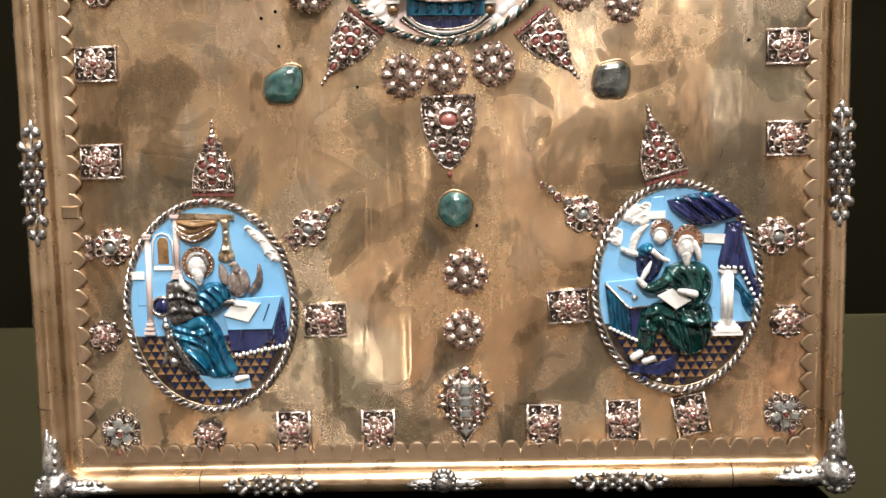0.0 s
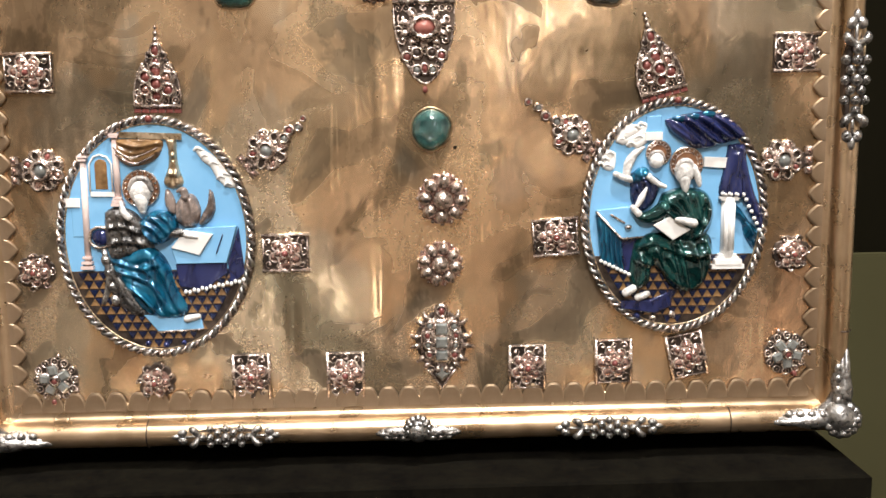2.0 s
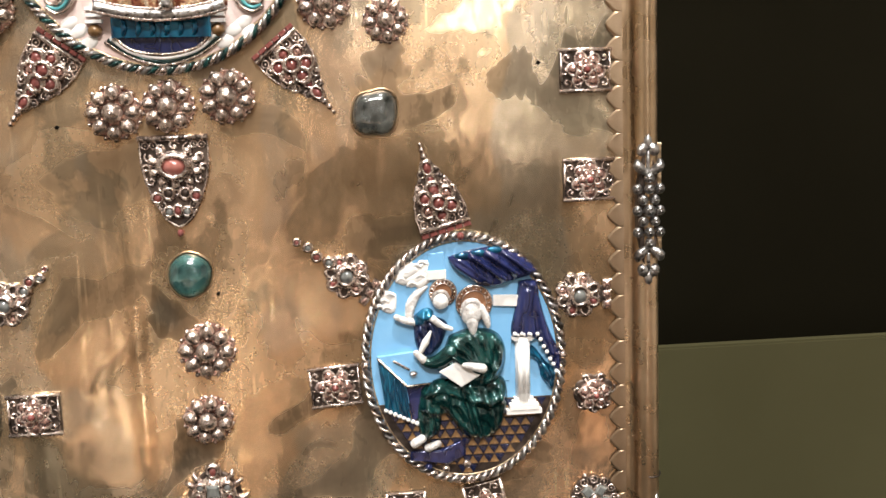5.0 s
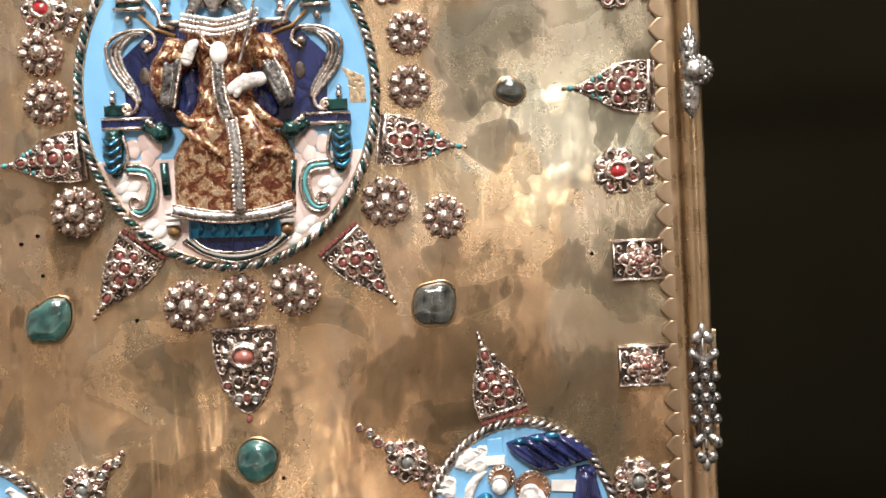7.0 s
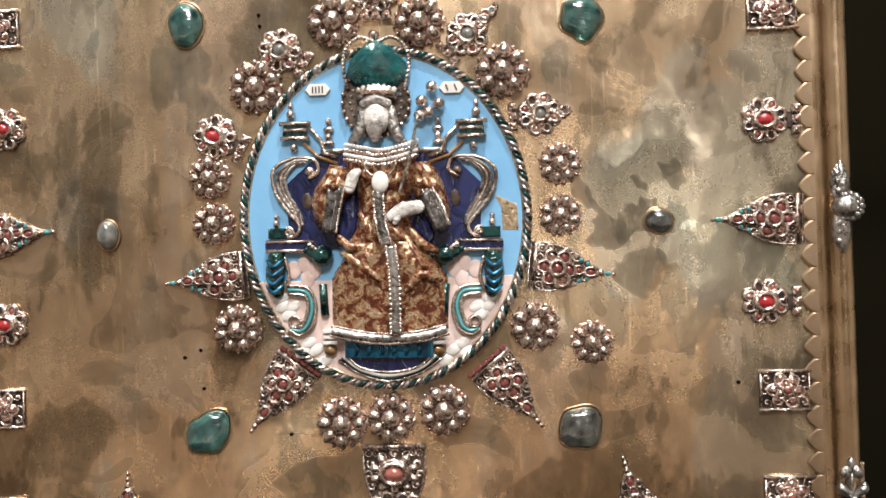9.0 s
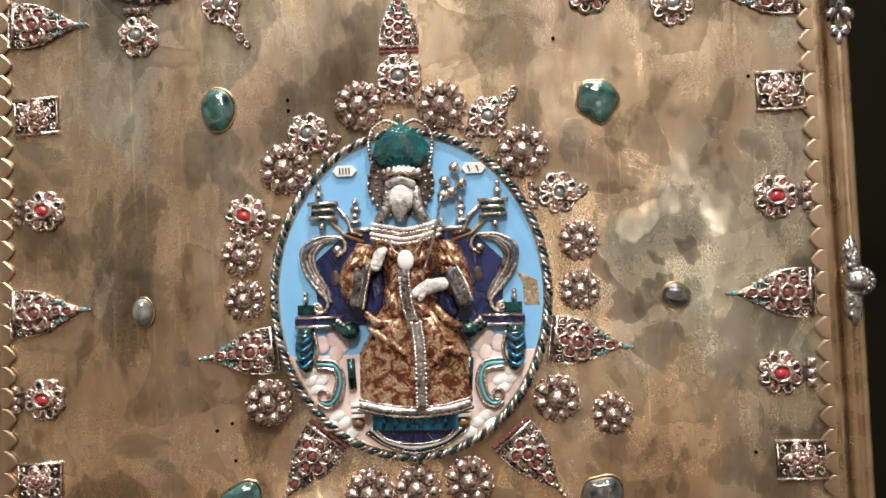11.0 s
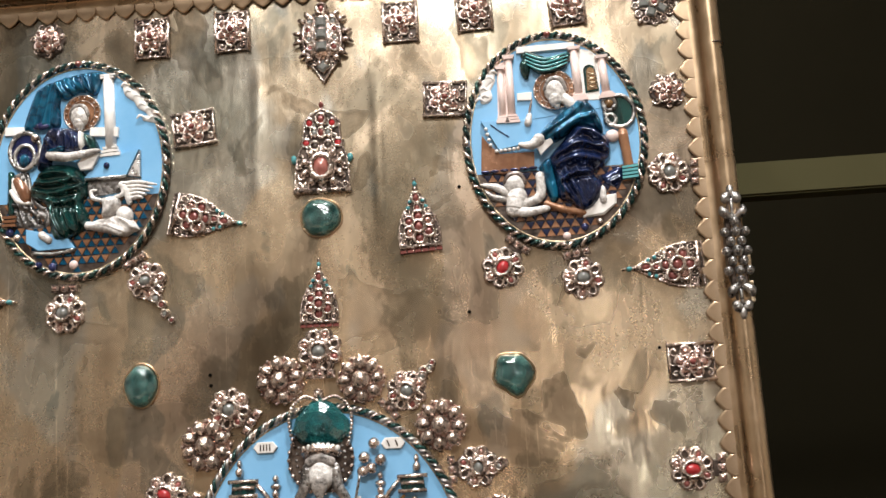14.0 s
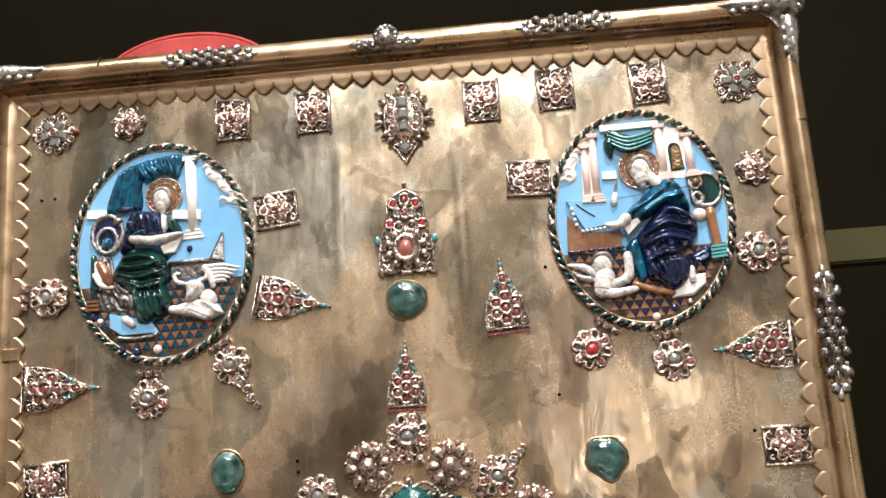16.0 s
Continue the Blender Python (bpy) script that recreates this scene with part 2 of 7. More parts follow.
DARK_WALL = surface("dark_brown_wall", (0.0068, 0.0058, 0.0034), (0.009, 0.0077, 0.0046), 0.0, (0.9, 1.0), 6.0, 0.1, 0.0, 0.0)
BLACK = surface("shade_black", (0.004, 0.0035, 0.003), (0.008, 0.007, 0.005), 0.0, (0.9, 1.0), 300.0, 0.3, 0.0, 0.0)
ROOM = surface("pale_plaster", (0.50, 0.47, 0.42), (0.58, 0.55, 0.49), 0.0, (0.7, 0.9), 3.0, 0.1)
FLOOR_BOUNCE = surface("warm_bounce_floor", (0.58, 0.38, 0.25), (0.74, 0.52, 0.37), 0.0, (0.4, 0.6), 6.0, 0.1)
WALL = surface("dark_red_brown_wall", (0.15, 0.125, 0.10), (0.20, 0.17, 0.14), 0.0, (0.7, 0.9), 3.0, 0.1)
BLUSH_METAL = surface("rosy_silver", (0.24, 0.11, 0.09), (0.74, 0.52, 0.45), 0.8, (0.10, 0.28), 320.0, 0.4)
PAGES = surface("old_paper", (0.38, 0.30, 0.20), (0.52, 0.43, 0.30), 0.0, (0.7, 0.9), 60.0, 0.3)


# ---------------------------------------------------------------- mesh tools (millimetres; x right, y up, z out of the cover)
class Shape:
    def __init__(self):
        self.v, self.f, self.m, self.s, self.mats = [], [], [], [], []

    def slot(self, mat):
        if mat not in self.mats:
            self.mats.append(mat)
        return self.mats.index(mat)

    def add(self, verts, faces, mat, smooth=True):
        o, k = len(self.v), self.slot(mat)
        self.v.extend(tuple(p) for p in verts)
        for f in faces:
            self.f.append(tuple(i + o for i in f))
            self.m.append(k)
            self.s.append(smooth)
        return self

    def ball(self, c, r, mat, seg=12, rings=6, turn=0.0, flat=-0.5):
        """An ellipsoid; flat: how far below its middle it is kept, in radii."""
        if not hasattr(r, "__len__"):
            r = (r, r, r)
        ca, sa = math.cos(radians(turn)), math.sin(radians(turn))
        vs, low = [], math.asin(max(-1.0, flat))
        for j in range(rings):
            a = low + (math.pi / 2 - low) * j / rings
            for i in range(seg):
                b = 2 * math.pi * i / seg
                x, y = r[0] * math.cos(a) * math.cos(b), r[1] * math.cos(a) * math.sin(b)
                vs.append((c[0] + x * ca - y * sa, c[1] + x * sa + y * ca, c[2] + r[2] * math.sin(a)))
        vs.append((c[0], c[1], c[2] + r[2]))
        fs = [(j * seg + i, j * seg + (i + 1) % seg, (j + 1) * seg + (i + 1) % seg, (j + 1) * seg + i) for j in range(rings - 1) for i in range(seg)]
        top = (rings - 1) * seg
        fs += [(top + i, top + (i + 1) % seg, rings * seg) for i in range(seg)]
        fs.append(tuple(range(seg - 1, -1, -1)))
        return self.add(vs, fs, mat)

    def tube(self, pts, r, mat, seg=7, closed=False):
        pts = [Vector(p if len(p) == 3 else (*p, 0)) for p in pts]
        n = len(pts)
        rs = r if hasattr(r, "__len__") else [r] * n
        vs = []
        for i, p in enumerate(pts):
            a = pts[(i - 1) % n] if closed or i else p
            b = pts[(i + 1) % n] if closed or i < n - 1 else p
            d = (b - a).normalized()
            side = d.cross(Vector((0, 0, 1)))
            side = side.normalized() if side.length > 1e-4 else Vector((1, 0, 0))
            up = side.cross(d)
            for k in range(seg):
                t = 2 * math.pi * k / seg
                vs.append(p + (side * math.cos(t) + up * math.sin(t)) * rs[i])
        fs = [(i * seg + k, i * seg + (k + 1) % seg, (i + 1) % n * seg + (k + 1) % seg, (i + 1) % n * seg + k) for i in range(n if closed else n - 1) for k in range(seg)]
        if not closed:
            fs += [tuple(range(seg))[::-1], tuple(range((n - 1) * seg, n * seg))]
        return self.add(vs, fs, mat)

    def ring(self, c, R, r, mat, n=14, seg=6, turn=0.0):
        if not hasattr(R, "__len__"):
            R = (R, R)
        ca, sa = math.cos(radians(turn)), math.sin(radians(turn))
        pts = []
        for i in range(n):
            x, y = R[0] * math.cos(2 * math.pi * i / n), R[1] * math.sin(2 * math.pi * i / n)
            pts.append((c[0] + x * ca - y * sa, c[1] + x * sa + y * ca, c[2]))
        return self.tube(pts, r, mat, seg, True)

    def slab(self, outline, z0, z1, mat, edge=0.4):
        """A plate with a bevelled rim from a flat outline."""
        n = len(outline)
        cx, cy = sum(p[0] for p in outline) / n, sum(p[1] for p in outline) / n
        inner = []
        for x, y in outline:
            d = math.hypot(x - cx, y - cy) or 1
            k = max(0.0, 1 - edge / d)
            inner.append((cx + (x - cx) * k, cy + (y - cy) * k))
        vs = [(x, y, z0) for x, y in outline] + [(x, y, z1 - edge * 0.7) for x, y in outline] + [(x, y, z1) for x, y in inner]
        fs = [(k * n + i, k * n + (i + 1) % n, (k + 1) * n + (i + 1) % n, (k + 1) * n + i) for k in range(2) for i in range(n)]
        area = sum(outline[i][0] * outline[(i + 1) % n][1] - outline[(i + 1) % n][0] * outline[i][1] for i in range(n))
        fs += [tuple(range(2 * n, 3 * n)), tuple(range(n))[::-1]]
        if area < 0:
            fs = [f[::-1] for f in fs]
        return self.add(vs, fs, mat, False)

    def box(self, c, s, mat, turn=0.0, z0=0.0, edge=0.3):
        ca, sa = math.cos(radians(turn)), math.sin(radians(turn))
        o = [(-s[0] / 2, -s[1] / 2), (s[0] / 2, -s[1] / 2), (s[0] / 2, s[1] / 2), (-s[0] / 2, s[1] / 2)]
        return self.slab([(c[0] + x * ca - y * sa, c[1] + x * sa + y * ca) for x, y in o], z0, z0 + s[2], mat, edge)


def oval(a, b, n=48, c=(0, 0)):
    return [(c[0] + a * math.cos(2 * math.pi * i / n), c[1] + b * math.sin(2 * math.pi * i / n)) for i in range(n)]


def lobed(r, lobes, depth, n=6, squash=1.0):
    return [((r + depth * abs(math.sin(lobes * t / 2))) * math.cos(t), squash * (r + depth * abs(math.sin(lobes * t / 2))) * math.sin(t)) for t in (2 * math.pi * i / (lobes * n) for i in range(lobes * n))]


def curve_through(pts, steps=6):
    """A smooth line through a few points."""
    pts = [Vector(p if len(p) == 3 else (*p, 0)) for p in pts]
    out = []
    for i in range(len(pts) - 1):
        a, b, c, d = pts[max(i - 1, 0)], pts[i], pts[i + 1], pts[min(i + 2, len(pts) - 1)]
        for k in range(steps):
            t = k / steps
            out.append(0.5 * ((2 * b) + (c - a) * t + (2 * a - 5 * b + 4 * c - d) * t * t + (3 * b - a - 3 * c + d) * t * t * t))
    out.append(pts[-1])
    return out


def part(name, shape, parent, label="", at=None):
    data = bpy.data.meshes.new(name)
    data.from_pydata([(x * 0.001, y * 0.001, z * 0.001) for x, y, z in shape.v], [], shape.f)
    for mat in shape.mats:
        data.materials.append(mat)
    data.polygons.foreach_set("material_index", shape.m)
    data.polygons.foreach_set("use_smooth", shape.s)
    data.update()
    ob = new(name, data)
    ob.parent = parent
    if at:
        ob.matrix_basis = at
    return tagged(ob, label)


def again(ob, parent, at=None):
    """The same piece once more on the same mesh."""
    o = new(ob.name.split(".")[0], ob.data)
    o.parent = parent
    o.matrix_basis = at if at else ob.matrix_basis
    return o


def mm(x, y, z=0.0, turn=0.0, size=1.0):
    return Matrix.LocRotScale((x * 0.001, y * 0.001, z * 0.001), Euler((0, 0, radians(turn))), (size, size, size))


def on_cover(x, z, turn=0.0, size=1.0, out=0.0):
    """The pose of an ornament on the cover: its z points out of the sheet."""
    s = size if hasattr(size, "__len__") else (size, size, size)
    return Matrix.Translation((x, -out * 0.001, z)) @ Euler((radians(90), 0, 0)).to_matrix().to_4x4() @ Euler((0, 0, radians(turn))).to_matrix().to_4x4() @ Matrix.Diagonal((*s, 1))


def thing(name, m, label, category, group=""):
    ob = new(name)
    ob.empty_display_size = 0.01
    ob.matrix_basis = m
    return tagged(ob, label, category, group)


# ---------------------------------------------------------------- the room round the case
def solid(name, lo, hi, mat, label="", category="", kind="structure"):
    bm = bmesh.new()
    bmesh.ops.create_cube(bm, size=1.0)
    for v in bm.verts:
        v.co = Vector([lo[i] + (v.co[i] + 0.5) * (hi[i] - lo[i]) for i in range(3)])
    bmesh.ops.bevel(bm, geom=bm.edges[:], offset=0.0015, segments=2, affect="EDGES")
    data = bpy.data.meshes.new(name)
    bm.to_mesh(data)
    bm.free()
    data.materials.append(mat)
    return tagged(new(name, data), label, category, "", kind)


# unseen room shell; floor warmed and facing wall darkened to tint the reflections
solid("floor", (-2.6, -3.4, -1.1), (2.6, 1.0, -1.0), FLOOR_BOUNCE, "unseen warm brown floor added to reflect in the gilding", "floor")
solid("ceiling", (-2.6, -3.4, 2.4), (2.6, 1.0, 2.5), ROOM, "pale plaster ceiling of the museum room", "ceiling")
solid("wall_south", (-2.6, -3.5, -1.0), (2.6, -3.4, 2.4), WALL, "unseen dark wall facing the display, added to dim its reflections", "wall")
solid("wall_west", (-2.7, -3.4, -1.0), (-2.6, 1.0, 2.4), ROOM, "pale plaster side wall", "wall")
solid("wall_east", (2.6, -3.4, -1.0), (2.7, 1.0, 2.4), ROOM, "pale plaster side wall", "wall")
solid("wall_north", (-2.6, 1.0, -1.0), (2.6, 1.1, 2.4), DARK_WALL, "dark brown wall behind the display", "wall")
solid("backdrop_upper", (-1.4, 0.4232, -0.40), (1.4, 0.48, 1.9), DARK_WALL, "dark brown back panel of the display", "panel")
solid("backdrop_lower", (-1.4, 0.205, -0.40), (1.4, 0.215, 0.056), OLIVE, "olive painted lower back panel of the display", "panel")
solid("backdrop_ledge", (0.10, 0.130, 0.541), (1.4, 0.150, 0.564), OLIVE, "narrow olive painted ledge behind the book", "ledge")
# floor and stand coloured black to give the deep shade below the book
solid("ground", (-1.4, -1.20, -0.44), (1.4, 0.46, -0.40), BLACK, "display floor, coloured black for the shade there", "floor")

stand = thing("display_stand", Matrix.Translation((-0.012, 0.0, -0.40)), "stand under the book, coloured black for the shade there", "stand")
s = Shape()
s.slab([(-230, -40), (230, -40), (230, 150), (-230, 150)], 0, 370, BLACK, 2.0)
part("plinth", s, stand)
s = Shape()
s.slab([(-230, -40), (230, -40), (230, 150), (-230, 150)], 370, 385, BLACK, 2.0)
part("top_board", s, stand)

# ---------------------------------------------------------------- the book
X0, X1, Z0, Z1 = -0.2165, 0.1995, 0.0188, 0.6450       # inner line of the border on the sheet
O = {"left": 26.5, "right": 18.2, "bottom": 22.0, "top": 23.5}   # how far the rim stands out beyond it
XL, XR, ZB, ZT = X0 - O["left"] / 1000, X1 + O["right"] / 1000, Z0 - O["bottom"] / 1000, Z1 + O["top"] / 1000
book = thing("book", Matrix.Translation((0, 0, ZB)), "large gospel book with worn gilded cover, standing upright", "book")


CREASES = ((-0.0265, 0.05, 0.225), (-0.0195, 0.16, 0.225), (-0.036, 0.52, 0.61), (0.004, 0.06, 0.12), (-0.074, 0.03, 0.09), (0.030, 0.50, 0.60))   # raised creases: x and their lower and upper ends


def cover_sheet():
    nx, nz = 170, 250
    data = bpy.data.meshes.new("cover_sheet")
    vs, fs = [], []
    for j in range(nz + 1):
        for i in range(nx + 1):
            x, z = XL + 0.004 + (XR - XL - 0.008) * i / nx, ZB + 0.004 + (ZT - ZB - 0.008) * j / nz
            y = 0.0012 * (noise.noise((x * 11, 3.0, z * 11)) + 0.7 * noise.noise((x * 34, 9.0, z * 30)) + 0.12 * noise.noise((x * 80, 4.0, z * 80))) * 0.55
            for cx, za, zb in CREASES:
                off = x - cx - 0.002 * noise.noise((z * 14, cx * 50, 2.0))
                y -= 0.0009 * math.exp(-(off / 0.0022) ** 2) * max(0.0, min(1.0, (z - za) / 0.02, (zb - z) / 0.02))
            vs.append((x, y, z - ZB))
    for j in range(nz):
        for i in range(nx):
            a = j * (nx + 1) + i
            fs.append((a, a + 1, a + nx + 2, a + nx + 1))
    back = len(vs)
    rim = [i for i in range(nx + 1)] + [j * (nx + 1) + nx for j in range(1, nz + 1)] + [nz * (nx + 1) + i for i in range(nx - 1, -1, -1)] + [j * (nx + 1) for j in range(nz - 1, 0, -1)]
    vs += [(vs[k][0], 0.006, vs[k][2]) for k in rim]
    n = len(rim)
    fs += [(rim[k], back + k, back + (k + 1) % n, rim[(k + 1) % n]) for k in range(n)]
    fs.append(tuple(range(back, back + n)))
    data.from_pydata(vs, [], fs)
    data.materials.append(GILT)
    data.polygons.foreach_set("use_smooth", [True] * (nx * nz) + [False] * (n + 1))
    ob = new("cover_sheet", data)
    ob.parent = book
    return tagged(ob, "worn gilded metal sheet with brown tarnish")


cover_sheet()


def plain_part(name, lo, hi, mat, label):
    ob = solid(name, lo, hi, mat, label, "", "")
    ob.parent = book
    ob.matrix_basis = Matrix.Translation((0, 0, -ZB))
    return ob


# board edges share the near-black backing colour instead of a wood tone
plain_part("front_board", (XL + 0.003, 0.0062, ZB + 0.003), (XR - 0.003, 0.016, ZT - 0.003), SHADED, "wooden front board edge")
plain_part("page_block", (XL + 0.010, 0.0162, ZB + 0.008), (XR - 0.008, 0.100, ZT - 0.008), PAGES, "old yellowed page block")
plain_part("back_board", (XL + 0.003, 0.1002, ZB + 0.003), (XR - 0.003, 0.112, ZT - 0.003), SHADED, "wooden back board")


def rail(side):
    """One side of the rim: flat strip, hollow and round roll, mitred at the ends."""
    k = O[side] / 22.0
    prof = [(-0.5, 0.2), (-0.5, 1.1), (3.0, 1.3), (6.2, 1.5), (7.4, 2.2), (8.4, 3.6), (9.0, 5.2)]
    prof += [(15.2 - 6.6 * math.cos(a), 5.6 + 6.4 * math.sin(a)) for a in (math.pi * i / 12 for i in range(1, 12))]
    prof += [(22.0, 4.4), (21.6, 0.0), (20.0, -6.0)]
    s = Shape()
    vs, n = [], len(prof)
    for end in (0, 1):
        for d, w in prof:
            d = d * k
            r = d / (O[side])
            if side in ("bottom", "top"):
                xa, xb = X0 * 1000 - r * O["left"], X1 * 1000 + r * O["right"]
                z = Z0 * 1000 - d if side == "bottom" else Z1 * 1000 + d
                vs.append((xb if end else xa, z - ZB * 1000, w))
            else:
                za, zb = Z0 * 1000 - r * O["bottom"], Z1 * 1000 + r * O["top"]
                x = X0 * 1000 - d if side == "left" else X1 * 1000 + d
                vs.append((x, (zb if end else za) - ZB * 1000, w))
    # cut into lengths so that the metal can wander a little
    cuts, out, fs = 40, [], []
    for c in range(cuts + 1):
        t = c / cuts
        for i in range(n):
            a, b = Vector(vs[i]), Vector(vs[n + i])
            p = a.lerp(b, t)
            if 0 < c < cuts:
                p.z += 0.35 * noise.noise((p.x * 0.03, p.y * 0.03, len(side) * 1.7)) * min(1.0, i / 6)
            out.append(p)
    fs = [(c * n + i, c * n + i + 1, (c + 1) * n + i + 1, (c + 1) * n + i) for c in range(cuts) for i in range(n - 1)]
    if side in ("bottom", "right"):
        fs = [f[::-1] for f in fs]
    s.add(out, fs, RAIL_GOLD)
    return part("rail", s, book, "polished gilt rolled rim", Euler((radians(90), 0, 0)).to_matrix().to_4x4())


rails = {side: rail(side) for side in ("left", "right", "bottom", "top")}


def scallop_shape(power=1.5):
    s = Shape()
    n = 14
    arc = [(5.5 * (1 - 2 * i / n), 4.5 * (1 - abs(1 - 2 * i / n) ** power)) for i in range(n + 1)]
    o = [(-5.5, -3.0)] + arc[::-1] + [(5.5, -3.0)]
    h = [1.45 if y < -1 else 1.35 - 0.10 * max(y, 0) for x, y in o]
    m = len(o)
    vs = [(x, y, 0.2) for x, y in o] + [(x, y, w) for (x, y), w in zip(o, h)] + [(x * (0.9 if y > -1 else 1.0), y - (0.75 if y > -1 else 0.0), w + 0.40) for (x, y), w in zip(o, h)]
    fs = [(k * m + i, k * m + i + 1, (k + 1) * m + i + 1, (k + 1) * m + i) for k in range(2) for i in range(m - 1)] + [tuple(range(2 * m, 3 * m))]
    s.add(vs, [f[::-1] for f in fs], SCALLOP_GOLD, False)
    return s


UPRIGHT = Euler((radians(90), 0, 0)).to_matrix().to_4x4()
first = {}
for side, count in (("bottom", 38), ("top", 37), ("left", 57), ("right", 57)):
    for i in range(count):
        t = (i + 0.5) / count
        if side in ("bottom", "top"):
            x, z, turn = X0 + (X1 - X0) * t, (Z0 if side == "bottom" else Z1), (0 if side == "bottom" else 180)
            x += 0.0006 * noise.noise((i * 1.3, 0, len(side)))
        else:
            x, z, turn = (X0 if side == "left" else X1), Z0 + (Z1 - Z0) * t, (-90 if side == "left" else 90)
            z += 0.0006 * noise.noise((i * 1.3, 2, len(side)))
        m = Matrix.Translation((x, -0.0005, z - ZB)) @ UPRIGHT @ mm(0, 0, 0, turn + 5 * noise.noise((i * 2.1, 5, len(side))), 1.0 + 0.06 * noise.noise((i * 3.7, 1, len(side))))
        m = rails[side].matrix_basis.inverted() @ m @ Matrix.Diagonal((1, 1.35 if side == "bottom" else 1.0, 1, 1))
        form = "round" if side == "bottom" else "toothed"
        if form not in first:
            first[form] = part("scallop", scallop_shape(3.2 if form == "round" else 1.5), rails[side], "", m)
        else:
            again(first[form], rails[side], m)

for z, name in ((0.162, "stud"), (0.5034, "stud")):
    s = Shape()
    s.box((0, 0), (10.0, 7.6, 3.2), SCALLOP_GOLD, 0, 0, 1.4)
    part(name, s, book, "small square gilt stud", Matrix.Translation((X0 - 0.0025, 0, z - ZB)) @ UPRIGHT)
for z in (0.262, 0.100, 0.052, 0.030):
    s = Shape()
    s.ball((0, 0, 0), (2.4, 4.2, 2.4), DARK_SILVER, 8, 6, 0, -1)
    part("side_knob", s, book, "small silver knob", Matrix.Translation((XL + 0.0005, -0.003, z - ZB)) @ UPRIGHT)
for z in (0.206, 0.193, 0.163, 0.478, 0.462):
    s = Shape()
    s.box((0, 0), (4.0, 11.0, 3.0), OLD_GOLD, 0, 0, 0.4)
    part("clasp_plate", s, book, "small gilt clasp plate", Matrix.Translation((XR + 0.0005, -0.001, z - ZB)) @ UPRIGHT)
for z0, side in ((0.052, "r"), (0.595, "r"), (0.05, "l")):
    s = Shape()
    x = XR - 0.0045 if side == "r" else XL + 0.0067
    s.tube([(7.2 * math.cos(math.pi * i / 12) * (0.7 if side == "r" else 1), 0, 6.9 * math.sin(math.pi * i / 12)) for i in range(13)], 0.35, SHADED, 5)
    part("rail_joint", s, book, "", Matrix.Translation((x, -0.0054, z0 - ZB)) @ UPRIGHT)
for x in (-0.150, 0.155, -0.168):
    top = x == -0.168
    s = Shape()
    s.tube([(0, 7.2 * math.cos(math.pi * i / 12) * (0.7 if top else 1), 6.9 * math.sin(math.pi * i / 12)) for i in range(13)], 0.35, SHADED, 5)
    part("rail_joint", s, book, "", Matrix.Translation((x, -0.0054, (ZT - 0.0045 if top else ZB + 0.0067) - ZB)) @ UPRIGHT)

# nail holes and raised seams in the sheet
for i, (x, z) in enumerate([(-0.098, 0.2715), (-0.106, 0.268), (-0.0967, 0.2525), (-0.0535, 0.229), (0.0738, 0.4615), (0.170, 0.4366), (-0.2047, 0.5896), (-0.197, 0.590), (0.0726, 0.529), (-0.0643, 0.437), (0.164, 0.250), (-0.018, 0.218), (0.012, 0.150), (-0.064, 0.4315)]):
    s = Shape()
    s.slab(oval(0.9, 0.9, 10), -0.2, 0.75, BLACK, 0.2)
    part("nail_hole", s, book, "small dark nail hole", Matrix.Translation((x, 0, z - ZB)) @ UPRIGHT)
tab = thing("red_cushion", Matrix.Translation((-0.133, 0.050, ZT - 0.008)), "dark red velvet cushion edge above the book", "cushion")
s = Shape()
s.slab([(x * 1.0, y) for x, y in [(57 * math.cos(math.pi * i / 20), 40 * math.sin(math.pi * i / 20) ** 0.8) for i in range(21)]], -14, 14, VELVET, 3.0)
part("cover", s, tab, "", UPRIGHT)
s = Shape()
s.tube([(57 * math.cos(math.pi * i / 20), 40 * math.sin(math.pi * i / 20) ** 0.8, 12) for i in range(21)], 1.6, VELVET, 7)
part("piping", s, tab, "", UPRIGHT)


# ---------------------------------------------------------------- applied jewels
def gem_set(s, c, r, gem, z=1.2, high=2.2, turn=0.0, metal=SILVER):
    """A stone in a collet."""
    rx, ry = r if hasattr(r, "__len__") else (r, r)
    s.ring((c[0], c[1], z + high * 0.58), (rx, ry), min(rx, ry) * 0.34, metal, 12, 6, turn)
    s.ring((c[0], c[1], z + high * 0.1), (rx * 1.14, ry * 1.14), min(rx, ry) * 0.36, metal, 12, 5, turn)
    s.ball((c[0], c[1], z + high * 0.15), (rx * 0.9, ry * 0.9, high * (0.62 if max(rx, ry) < 4 else 0.85)), gem, 10, 5, turn, 0.0)


def setting(parent, c, r, gem, z=1.2, high=2.2, turn=0.0, name="stone"):
    """A set stone as a part, a little out of true like handwork."""
    s = Shape()
    j = [noise.noise((c[0] * 1.3 + k * 9, c[1] * 1.7, x_seed(parent.matrix_basis))) for k in range(3)]
    q = 1 + 0.22 * j[2]
    r = (r[0] * q, r[1] * q) if hasattr(r, "__len__") else (r * q * (1 + 0.1 * j[0]), r * q * (1 - 0.1 * j[0]))
    c, high = (c[0] + 0.8 * j[0], c[1] + 0.8 * j[1]), high * 1.25
    gem_set(s, (0, 0), r, gem, 0, high, turn)
    return part(name, s, parent, "", mm(c[0], c[1], z))


def filigree(s, pts, r, z, mat=SILVER, wire=0.45):
    for x, y in pts:
        s.ring((x, y, z), r, wire, mat, 10, 5)
        s.ball((x, y, z), r * 0.38, mat, 6, 3)


